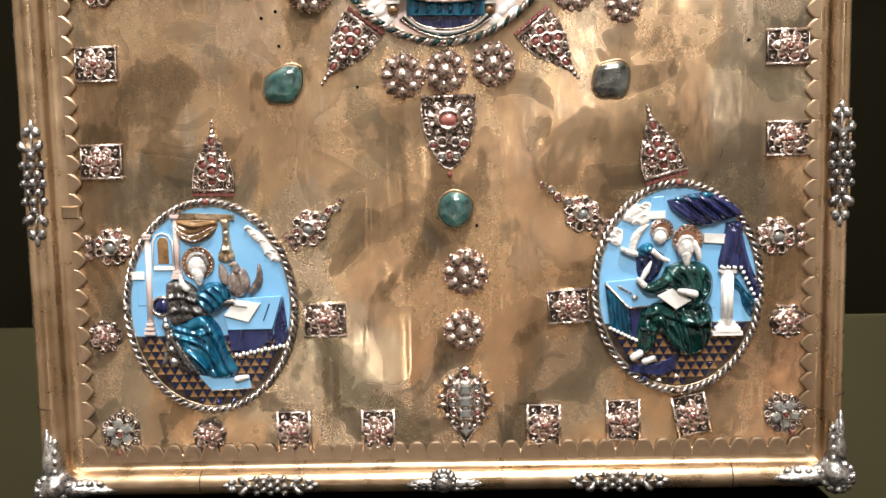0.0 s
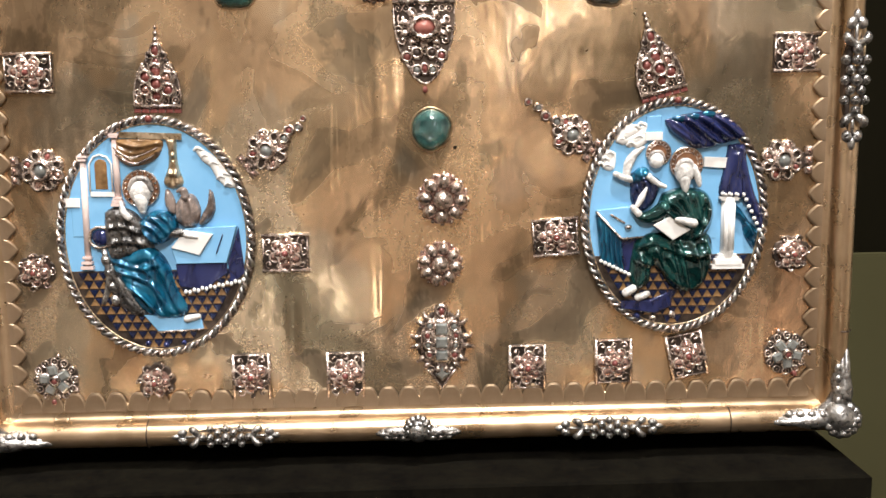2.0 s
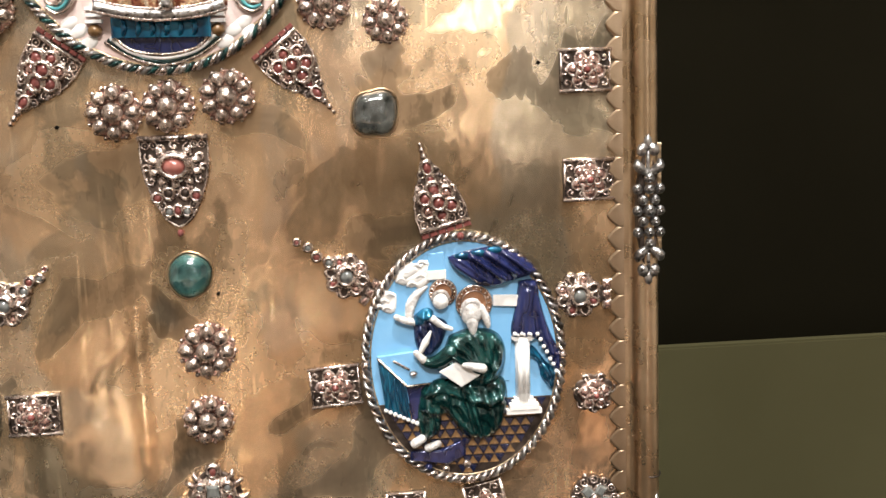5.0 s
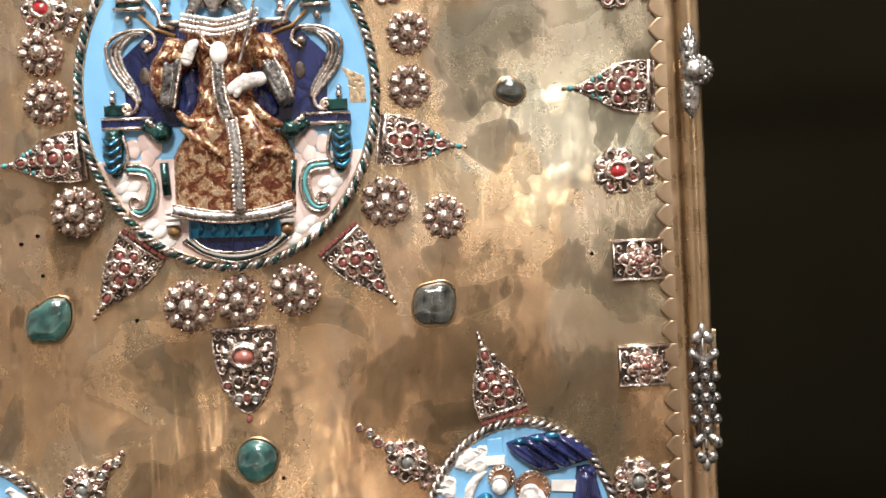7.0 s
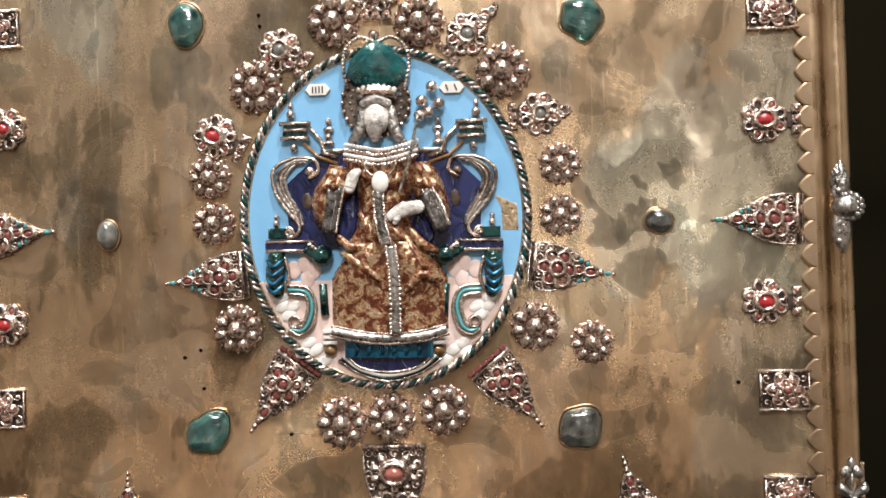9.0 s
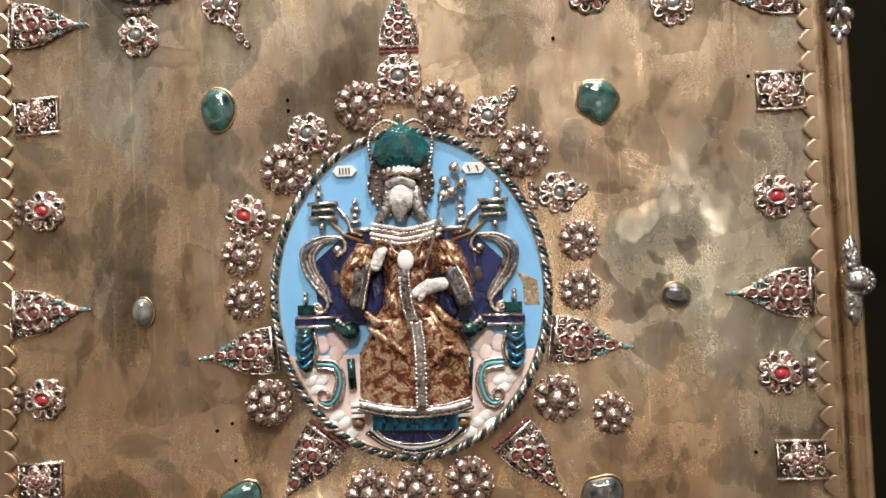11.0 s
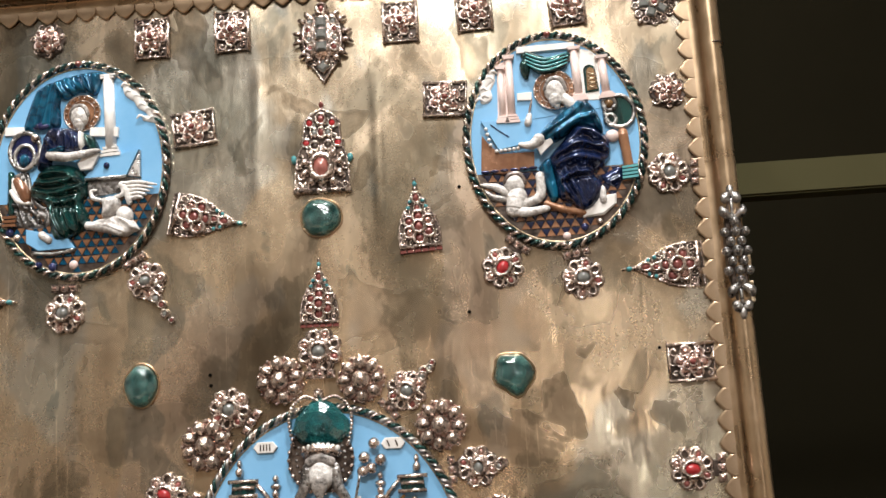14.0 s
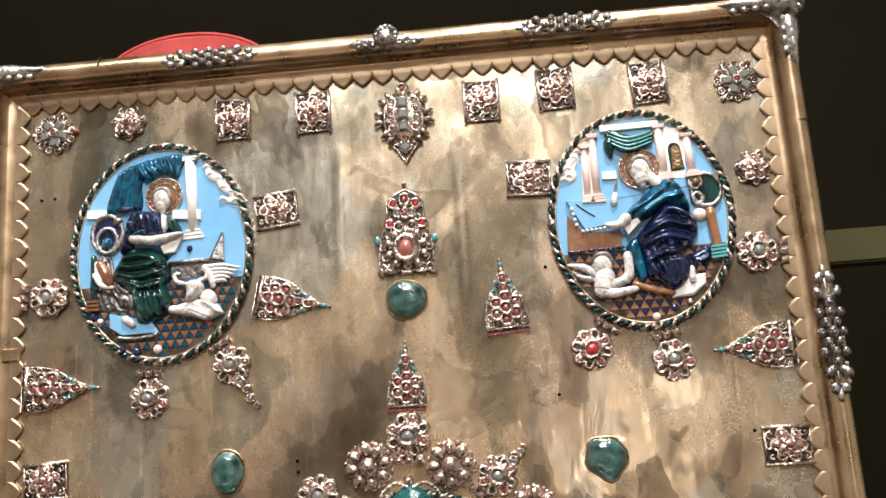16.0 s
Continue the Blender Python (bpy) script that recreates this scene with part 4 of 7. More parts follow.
c2 = clip(on_cover(0.1951, 0.3751, 89), "silver filigree flower clip with a bright ruby", RUBY, 15.0, "flower clips", 90)
for x, z, turn in ((0.1927, 0.2881, 89), (-0.2102, 0.3851, -91), (-0.2117, 0.2869, -91), (0.1019, 0.4955, 143), (-0.0742, 0.3704, 63)):
    copy_thing(c2, on_cover(x, z, turn))

rosette(on_cover(-0.0663, 0.4009, 12, 29.0 / 24), "large gilt bead rosette")
for i, (x, z, w) in enumerate(((-0.0266, 0.4318, 25.8), (0.0157, 0.4299, 25.5), (0.0557, 0.4042, 26.8), (0.0822, 0.3579, 20.8), (0.0817, 0.333, 20.8), (0.0678, 0.2796, 24.2), (0.0949, 0.2711, 20.8), (-0.0277, 0.2345, 25.4), (-0.0037, 0.2366, 24.2), (0.0226, 0.2399, 25.2), (-0.0783, 0.2816, 24.6), (-0.0894, 0.3341, 21.6), (-0.0908, 0.357, 21.6), (0.0054, 0.1238, 27.0), (0.0035, 0.0903, 24.0))):
    rosette(on_cover(x, z, (37 * i) % 45, w * 1.07 / 24), "gilt bead rosette of round beads" if w < 23 else "large gilt bead rosette")
top_flower = clip(on_cover(-0.0056, 0.4332, 0, 1.08), "silver filigree flower with a pale stone", CLEAR_GEM, 12.0)

# plaques
p1 = plaque(on_cover(-0.1999, 0.2446, 0), "silver filigree plaque with reddish enamel flower")
for x, z, turn in ((-0.2, 0.1902, 0), (0.1855, 0.2459, 0), (0.1853, 0.4283, 180), (0.0635, 0.103, 4), (-0.0712, 0.5724, 186)):
    copy_thing(p1, on_cover(x, z, turn))
p2 = plaque(on_cover(-0.1986, 0.4352, 2), "silver filigree plaque with reddish enamel flower", BLUSH_METAL, 5.7)
copy_thing(p2, on_cover(0.0679, 0.5783, -3))
copy_thing(p2, on_cover(0.1863, 0.1955, 180))
copy_thing(p2, on_cover(-0.076, 0.0973, 180))
for i, (x, z, turn) in enumerate(((-0.0963, 0.0321, 90), (-0.047, 0.032, 90), (0.0487, 0.0339, 90), (0.0945, 0.0359, 91), (0.1336, 0.0386, 102), (-0.0944, 0.627, 90), (-0.0487, 0.6273, 91), (0.0457, 0.6249, 90), (0.0868, 0.6282, 92), (0.1376, 0.6269, 93))):
    copy_thing(p2 if i % 2 else p1, on_cover(x, z, turn + (180 if i % 3 == 1 else 0)))
b1 = round_boss(on_cover(-0.2037, 0.0896), "small pinkish domed boss in silver wire")
for x, z in ((-0.1459, 0.0301), (0.1875, 0.092), (-0.1542, 0.6306), (0.1877, 0.5732)):
    copy_thing(b1, on_cover(x, z, x * 900))
q1 = corner_rosette(on_cover(-0.1978, 0.0326), "silver rosette of pale table-cut stones")
for x, z, turn in ((0.1868, 0.0385, 30), (-0.1973, 0.6279, 100), (0.1847, 0.6232, 150)):
    copy_thing(q1, on_cover(x, z, turn))
o1 = oval_jewel(on_cover(0.0037, 0.0473), "large oval silver jewel of table-cut stones")
copy_thing(o1, on_cover(0.0021, 0.6172))


# ---------------------------------------------------------------- silver mounts on the rim
def grape(m, label, length=66.0, rows=7):
    k = thing("fruit_mount", m, label, "mount", "silver fruit mounts on the rim")
    s = Shape()
    s.slab([(5.2 * math.cos(t) * (0.55 + 0.45 * abs(math.cos(t))), length / 2 * 0.92 * math.sin(t)) for t in (2 * math.pi * i / 28 for i in range(28))], -5.0, -0.5, SHADED, 1.0)
    part("backing", s, k)
    s = Shape()
    s.ball((0, 0, 0), (2.5, 2.5, 2.4), DARK_SILVER, 10, 6, 0, -0.8)
    s.ring((0, 0.3, 2.2), 0.8, 0.35, DARK_SILVER, 8, 5)
    one = None
    for i in range(rows):
        y = (i - (rows - 1) / 2) * 5.0
        for x in ((-5.2, 0.0, 5.2) if i % 2 else (-2.7, 2.7)) if abs(i - (rows - 1) / 2) < 2.6 else ((-2.6, 2.6) if i % 2 else (0.0,)):
            at = mm(x, y, 0.4 + 1.6 * (1 - abs(x) / 6), 0, 1.2 if i == rows // 2 and x == 0 else 1.0)
            one = again(one, k, at) if one else part("berry", s, k, "", at)
    for sy in (1, -1):
        for sx in (1, -1):
            s = Shape()
            s.tube(curve_through([(0, 17 * sy, 0.5), (4.6 * sx, 20 * sy, 1.6), (5.4 * sx, 23.5 * sy, 0.4)]), [0.8 + 1.6 * math.sin(math.pi * i / 12) for i in range(13)], DARK_SILVER, 7)
            part("leaf", s, k)
            s = Shape()
            s.ball((2.6 * sx, 28 * sy, 0), (2.7, 3.4, 2.0), DARK_SILVER, 9, 5, 25 * sx * sy)
            part("leaf", s, k)
        s = Shape()
        s.ball((0, (length / 2 - 1.5) * sy, -0.4), (2.0, 3.6, 1.7), DARK_SILVER, 9, 5)
        s.tube([(0, 16 * sy, 0), (0, (length / 2 - 3) * sy, -0.2)], 0.9, DARK_SILVER, 6)
        part("bud", s, k)
    return k


g1 = grape(on_cover(0.2115, 0.181, 0, 1.0, 12.0), "oxidised silver fruit cluster on the gilt rim")
for x, z, turn, size in ((0.2115, 0.482, 0, 1.0), (-0.2345, 0.179, 0, 1.02), (-0.109, 0.0035, 90, 0.80), (0.0905, 0.0035, 90, 0.82), (-0.104, 0.6610, 90, 0.80), (0.0955, 0.6610, 90, 0.80)):
    copy_thing(g1, on_cover(x, z, turn, size, 12.0))


def winged(m, label, corner=False):
    """A winged head mount; its wings lie along the rim."""
    k = thing("winged_mount", m, label, "mount", "silver winged mounts")
    bend, broad = (45, 1.1) if corner else (0, 1.0)
    s = Shape()
    s.ball((0, 0, 3.2), (6.6, 7.2, 6.4), DARK_SILVER, 16, 9, 0, -0.8)
    part("head", s, k)
    s, one = Shape(), None
    s.ball((0, 0, 0), (2.5, 2.3, 2.5), DARK_SILVER, 8, 5)
    for i in range(9):
        a = radians(200 - 27.5 * i)
        at = mm(6.0 * math.cos(a), 1.4 + 5.8 * math.sin(a), 4.4)
        one = again(one, k, at) if one else part("curl", s, k, "", at)
    for i in range(4):
        again(one, k, mm(-4.2 + 2.8 * i, 4.4, 7.0, 0, 0.7))
    if corner:
        s = Shape()
        s.slab([(0, 3), (-13, -10.5), (-9.5, -11.5), (-4, -9), (0, -8), (4, -9), (9.5, -11.5), (13, -10.5)], 0.2, 2.2, DARK_SILVER, 0.8)
        part("breast", s, k)
    for sx in (1, -1):
        s = Shape()
        a0 = radians(-bend)
        line = curve_through([(3 * sx, -2.5, 1.0), (sx * (3 + 10 * math.cos(a0)), -1.0 + 10 * math.sin(a0), 2.6), (sx * (3 + 21 * math.cos(a0)), -1.5 + 21 * math.sin(a0), 1.2)], 5)
        s.tube(line, [broad * w for w in (3.0, 3.6, 3.9, 3.9, 3.7, 3.4, 3.0, 2.6, 2.1, 1.6, 1.0)], DARK_SILVER, 9)
        wing = part("wing", s, k)
        for j in range(6):
            a = radians((5 if corner else 2) - (2.3 if corner else 2.6) * j - bend)
            L = (27.0 if corner else 25.0) - 3.0 * j
            s = Shape()
            p = [(3.5 * sx, -1.5 - 0.6 * j, 2.2), (sx * (3 + 0.55 * L * math.cos(a)), -2.5 + 0.55 * L * math.sin(a) - 0.3 * j, 3.6 - 0.3 * j), (sx * (3 + L * math.cos(a)), -2.5 + L * math.sin(a) - 0.45 * j, -0.2)]
            s.tube(curve_through(p, 5), [(broad + 1) / 2 * w for w in (0.8, 1.3, 1.6, 1.8, 1.8, 1.8, 1.7, 1.5, 1.2, 0.8, 0.3)], DARK_SILVER, 7)
            part("feather", s, wing)
        for j in range(7):
            s = Shape()
            t = 6 + 2.3 * j
            s.ball((sx * (t * math.cos(a0) + 2.2 * math.sin(bend * math.pi / 180) * (j % 2)), -2.2 + t * math.sin(a0) - 1.8 * (j % 2), 4.6 - 0.25 * j), (2.0, 1.6, 1.4), DARK_SILVER, 8, 4, -bend * sx)
            part("feather", s, wing)
    return k


CH = "oxidised silver winged head mount on the gilt rim"
winged(on_cover(0.2130, 0.332, -90, 0.90, 9.5), CH)
winged(on_cover(-0.0095, 0.0045, 0, 0.92, 9.5), CH)
winged(on_cover(-0.004, 0.6620, 0, 0.88, 9.5), CH)
CC = "oxidised silver winged head mount on the corner of the rim"
winged(on_cover(-0.2340, 0.0040, 135, 1.25, 9.0), CC, True)
winged(on_cover(0.2120, 0.0065, -135, 1.25, 9.0), CC, True)
winged(on_cover(0.2120, 0.6605, -45, 1.25, 9.0), CC, True)
winged(on_cover(-0.2340, 0.6610, 45, 1.25, 9.0), CC, True)


# ---------------------------------------------------------------- enamel medallions
def grid(cx, cy, unit, turn):
    """Turns places on a medallion's drawing (x right, y down, in drawing units) into millimetres from its middle."""
    ca, sa = math.cos(radians(turn)), math.sin(radians(turn))

    def at(x, y):
        u, v = (x - cx) * unit, (cy - y) * unit
        return u * ca - v * sa, u * sa + v * ca
    at.unit = unit
    return at


class Panel:
    """Draws raised enamel on a medallion, each piece a mesh of its own."""

    def __init__(self, root, at):
        self.root, self.at = root, at

    def pts(self, seq, z):
        return [(*self.at(x, y), z) for x, y in seq]

    def flat(self, name, seq, z0, z1, mat, label="", edge=0.4):
        s = Shape()
        s.slab([self.at(x, y) for x, y in seq], z0, z1, mat, edge)
        return part(name, s, self.root, label)

    def rope(self, name, seq, r, mat, z, label="", smooth=True):
        s = Shape()
        line = curve_through(self.pts(seq, z), 5) if smooth else self.pts(seq, z)
        n = len(line)
        rr = [r[0] + (r[1] - r[0]) * i / (n - 1) for i in range(n)] if hasattr(r, "__len__") else r
        s.tube(line, rr, mat, 7)
        return part(name, s, self.root, label)

    def blob(self, s, x, y, rx, ry, z, h, mat, turn=0.0, seg=16):
        k = self.at.unit
        s.ball((*self.at(x, y), z), (rx * k, ry * k, h), mat, seg, 7, turn, -0.2)

    def limb(self, s, seq, r, mat, z, zs=None):
        pts = [(*self.at(x, y), (zs[i] if zs else z)) for i, (x, y) in enumerate(seq)]
        line = curve_through(pts, 5)
        n, k = len(line), self.at.unit
        rr = [k * (r[min(int(i / (n - 1) * (len(r) - 1)), len(r) - 2)] * (1 - (i / (n - 1) * (len(r) - 1)) % 1 if i < n - 1 else 0) + r[min(int(i / (n - 1) * (len(r) - 1)), len(r) - 2) + 1] * ((i / (n - 1) * (len(r) - 1)) % 1 if i < n - 1 else 1)) for i in range(n)]
        s.tube(line, rr, mat, 12)
        s.ball(tuple(line[0]), (rr[0], rr[0], rr[0]), mat, 12, 6, 0, -1)
        s.ball(tuple(line[-1]), (rr[-1], rr[-1], rr[-1]), mat, 12, 6, 0, -1)

    def folds(self, s, lines, mat, z, r=3.2):
        for seq in lines:
            k = self.at.unit
            line = curve_through([(*self.at(p[0], p[1]), p[2] if len(p) > 2 else z) for p in seq], 5)
            n = len(line)
            s.tube(line, [k * r * (0.35 + 0.65 * math.sin(math.pi * (i + 0.6) / (n + 0.2))) for i in range(n)], mat, 7)

    def halo(self, s, x, y, r, z, disc=RUST, bead=SILVER):
        k = self.at.unit
        s.slab(oval(r * k * 0.98, r * k * 0.98, 28, self.at(x, y)), z - 1.2, z, disc, 0.3)
        c = self.at(x, y)
        s.ring((c[0], c[1], z + 0.1), r * k * 0.98, 0.5, bead, 28, 6)
        s.ring((c[0], c[1], z + 0.1), r * k * 0.70, 0.35, bead, 24, 5)
        for i in range(18):
            a = 2 * math.pi * i / 18
            s.ball((c[0] + r * k * 0.84 * math.cos(a), c[1] + r * k * 0.84 * math.sin(a), z + 0.2), 0.75, bead, 6, 4)


def cloth(s, p, outline, folds, mat, high, z0=2.6, roll=30.0, depth=1.3, wide=9.0, step=5.0, swell=()):
    """A modelled piece of drapery: rounded off towards its outline, with raised folds and the hollows beside them.

    swell: places (x, y, reach, height) where a knee or shoulder lifts the cloth."""
    ring = [(q.x, q.y) for q in curve_through(list(outline) + [outline[0]], 5)][:-1]
    A = np.array(ring)
    B = np.roll(A, -1, axis=0)
    lo, hi = A.min(0) - step, A.max(0) + step
    nx, ny = int((hi[0] - lo[0]) / step) + 2, int((hi[1] - lo[1]) / step) + 2
    X, Y = np.meshgrid(lo[0] + step * np.arange(nx), lo[1] + step * np.arange(ny))
    P = np.stack([X.ravel(), Y.ravel()], 1)

    def near(P, A, B):
        D = B - A
        L = np.maximum((D * D).sum(1), 1e-9)
        u = np.clip(((P[:, None] - A[None]) * D[None]).sum(2) / L, 0, 1)
        C = A[None] + u[..., None] * D[None]
        d = np.hypot(*(P[:, None] - C).transpose(2, 0, 1))
        k = d.argmin(1)
        return d[np.arange(len(P)), k], C[np.arange(len(P)), k]
    dist, foot = near(P, A, B)
    cross = (A[None, :, 1] > P[:, 1:]) != (B[None, :, 1] > P[:, 1:])
    at_x = A[None, :, 0] + (P[:, 1:] - A[None, :, 1]) * (B - A)[None, :, 0] / np.where(np.abs((B - A)[:, 1]) < 1e-9, 1e-9, (B - A)[:, 1])[None]
    inside = (cross & (P[:, :1] < at_x)).sum(1) % 2 == 1
    e = np.clip(dist / roll, 0, 1)
    z = z0 + high * np.sqrt(np.maximum(0, 1 - (1 - e) ** 2))
    for x, y, reach, rise in swell:
        z += rise * np.exp(-((P[:, 0] - x) ** 2 + (P[:, 1] - y) ** 2) / reach ** 2) * np.clip(e * 2, 0, 1)
    fade = np.clip(dist / (0.6 * roll), 0.15, 1)
    for n, seq in enumerate(folds):
        k, w = 0.55 + 0.6 * (n * 0.618 % 1), wide * (0.8 + 0.6 * (n * 0.37 % 1))   # no two folds alike
        F = np.array([(q.x, q.y) for q in curve_through(seq, 5)])
        d, _ = near(P, F[:-1], F[1:])
        z += fade * depth * k * (np.exp(-(d / w) ** 2) - 0.55 * np.exp(-((d - 1.9 * w) / w) ** 2))
    place = np.where(inside[:, None], P, foot)
    z = np.where(inside, z, z0 - 0.4)
    keep = inside.reshape(ny, nx)
    verts = [(*p.at(float(a), float(b)), float(c)) for (a, b), c in zip(place, z)]
    faces = [(j * nx + i, (j + 1) * nx + i, (j + 1) * nx + i + 1, j * nx + i + 1) for j in range(ny - 1) for i in range(nx - 1) if keep[j:j + 2, i:i + 2].any()]
    used = sorted({k for f in faces for k in f})
    back = {k: i for i, k in enumerate(used)}
    s.add([verts[k] for k in used], [tuple(back[k] for k in f) for f in faces], mat)


def head(s, p, x, y, rx, ry, z, beard=0.0, lean=0.0, hair=HAIR):
    """A plain egg-shaped head with a cap of hair and, at wish, a beard."""
    p.blob(s, x, y, rx, ry, z, 3.4, FLESH, lean)
    p.limb(s, [(x - rx * 0.9, y - ry * 0.15), (x - rx * 0.45, y - ry * 0.8), (x + rx * 0.45, y - ry * 0.85), (x + rx * 0.95, y - ry * 0.1)], [rx * 0.22, rx * 0.30, rx * 0.30, rx * 0.22], hair, z + 0.9)
    if beard:
        p.limb(s, [(x, y + ry * 0.55), (x + rx * 0.1, y + ry * 0.9), (x + rx * 0.15, y + ry * (0.9 + beard))], [rx * 0.62, rx * 0.56, rx * 0.32], FLESH, z + 0.6)


def medallion(x, z, a, b, label, strands, ground_mat=SKY):
    root = thing("enamel_medallion", on_cover(x, z), label, "medallion", "painted enamel medallions")
    s = Shape()
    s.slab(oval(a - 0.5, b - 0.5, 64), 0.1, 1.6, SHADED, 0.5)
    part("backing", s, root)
    s = Shape()
    s.slab(oval(a - 3.6, b - 3.6, 64), 1.6, 2.6, ground_mat, 0.5)
    part("ground", s, root, "sky blue enamel ground")
    turns = int((a + b) * 0.30) + 8
    for k, mat in enumerate(strands):
        pts, n = [], turns * 10
        for i in range(n):
            t, w = 2 * math.pi * i / n, 2 * math.pi * turns * i / n + k * 2 * math.pi / len(strands)
            d = 1.25 * math.cos(w)
            pts.append(((a - 2.2 + d) * math.cos(t), (b - 2.2 + d) * math.sin(t), 3.0 + 1.25 * math.sin(w)))
        s = Shape()
        s.tube(pts, 1.05, mat, 6, True)
        part("rope_strand", s, root, "twisted rope border strand")
    s = Shape()
    s.tube([(p[0], p[1], 2.7) for p in [(q[0], q[1]) for q in oval(a - 4.4, b - 4.4, 72)]], 0.5, OLD_GOLD, 6, True)
    part("inner_wire", s, root, "thin gilt inner wire")
    for t in (90, 180, 270, 0):
        s = Shape()
        s.ball((0, 0, 0), (2.0, 2.0, 2.2), GARNET if t == 90 else SILVER, 9, 5)
        part("rivet", s, root, "", mm((a - 2.2) * math.cos(radians(t)), (b - 2.2) * math.sin(radians(t)), 4.2))
    return root


def tiled_floor(root, a, b, top, colours=(OCHRE, VIOLET)):
    """Triangular floor tiles in the lower part of a medallion."""
    s = Shape()
    ia, ib = a - 4.6, b - 4.6
    n = 24
    edge = []
    t0 = math.asin(top / ib)
    for i in range(n + 1):
        t = math.pi - t0 + (math.pi + 2 * t0) * i / n
        edge.append((ia * math.cos(t), ib * math.sin(t)))
    s.slab(edge, 2.5, 2.95, SHADED, 0.2)
    ground = part("tile_bed", s, root, "dark floor of the scene")
    size, row, first_tile = 5.2, 0, [None, None]
    y = top - 0.6
    while y > -ib + 3:
        x = -ia - size + (row % 2) * size / 2
        while x < ia:
            for k in (0, 1):
                cx = x + (size / 2 if k else 0)
                cy = y - size * 0.4
                if ((abs(cx) + 2.4) / ia) ** 2 + ((abs(cy) + 2.2) / ib) ** 2 < 1:
                    at = mm(cx, cy, 2.95, 180 if k else 0)
                    if first_tile[k] is None:
                        t = Shape()
                        t.slab([(-size * 0.45, -size * 0.38), (size * 0.45, -size * 0.38), (0, size * 0.38)], 0, 0.45, colours[k], 0.3)
                        first_tile[k] = part("floor_tile", t, ground, "", at)
                    else:
                        again(first_tile[k], ground, at)
            x += size
        y -= size * 0.86
        row += 1
    return ground


def pressed(s, k):
    """Lowers a relief towards its ground."""
    s.v = [(x, y, 2.6 + (z - 2.6) * k if z > 2.6 else z) for x, y, z in s.v]
    return s


def cloud(p, seq, r=20):
    s = Shape()
    p.limb(s, seq[:-1], [r * 0.5, r * 0.95, r * 0.7, r * 0.55], WHITE, 2.6)
    p.limb(s, [(x + r * 0.7, y + r * 0.15) for x, y in seq[1:]], [r * 0.4, r * 0.75, r * 0.5], WHITE, 2.6)
    p.folds(s, [[(x - r * 0.6, y + r * 0.3, 4.4), (x, y - r * 0.25, 5.4), (x + r * 0.8, y + r * 0.2, 4.4)] for x, y in seq], WHITE, 5, 6)
    part("cloud", pressed(s, 0.55), p.root, "white enamel cloud")


def column(p, x0, y0, x1, y1, w, mat, label="white enamel column"):
    s = Shape()
    k = p.at.unit
    a, b = p.at(x0, y0), p.at(x1, y1)
    s.tube([(*a, 2.9), (*b, 2.9)], w * k / 2, mat, 12)
    for t, ww, hh in ((0, 1.5, 8), (0.03, 1.25, 7), (1, 1.9, 12), (0.955, 1.6, 10), (0.91, 1.3, 8)):
        c = (a[0] + (b[0] - a[0]) * t, a[1] + (b[1] - a[1]) * t)
        s.box(c, (w * ww * k, hh * k, 3.2 + 0.4 * (ww > 1.5)), mat, math.degrees(math.atan2(b[0] - a[0], a[1] - b[1])), 2.4, 0.3)
    part("column", s, p.root, label)


def drape(p, seqs, mat, z, r, name="curtain", label="hanging enamel curtain"):
    s = Shape()
    for seq in seqs:
        p.limb(s, seq, r, mat, z)
    return part(name, s, p.root, label)


def figure(s, p, name="relief_figure", label="seated relief figure in coloured enamel", k=0.72):
    return part(name, pressed(s, k), p.root, label)


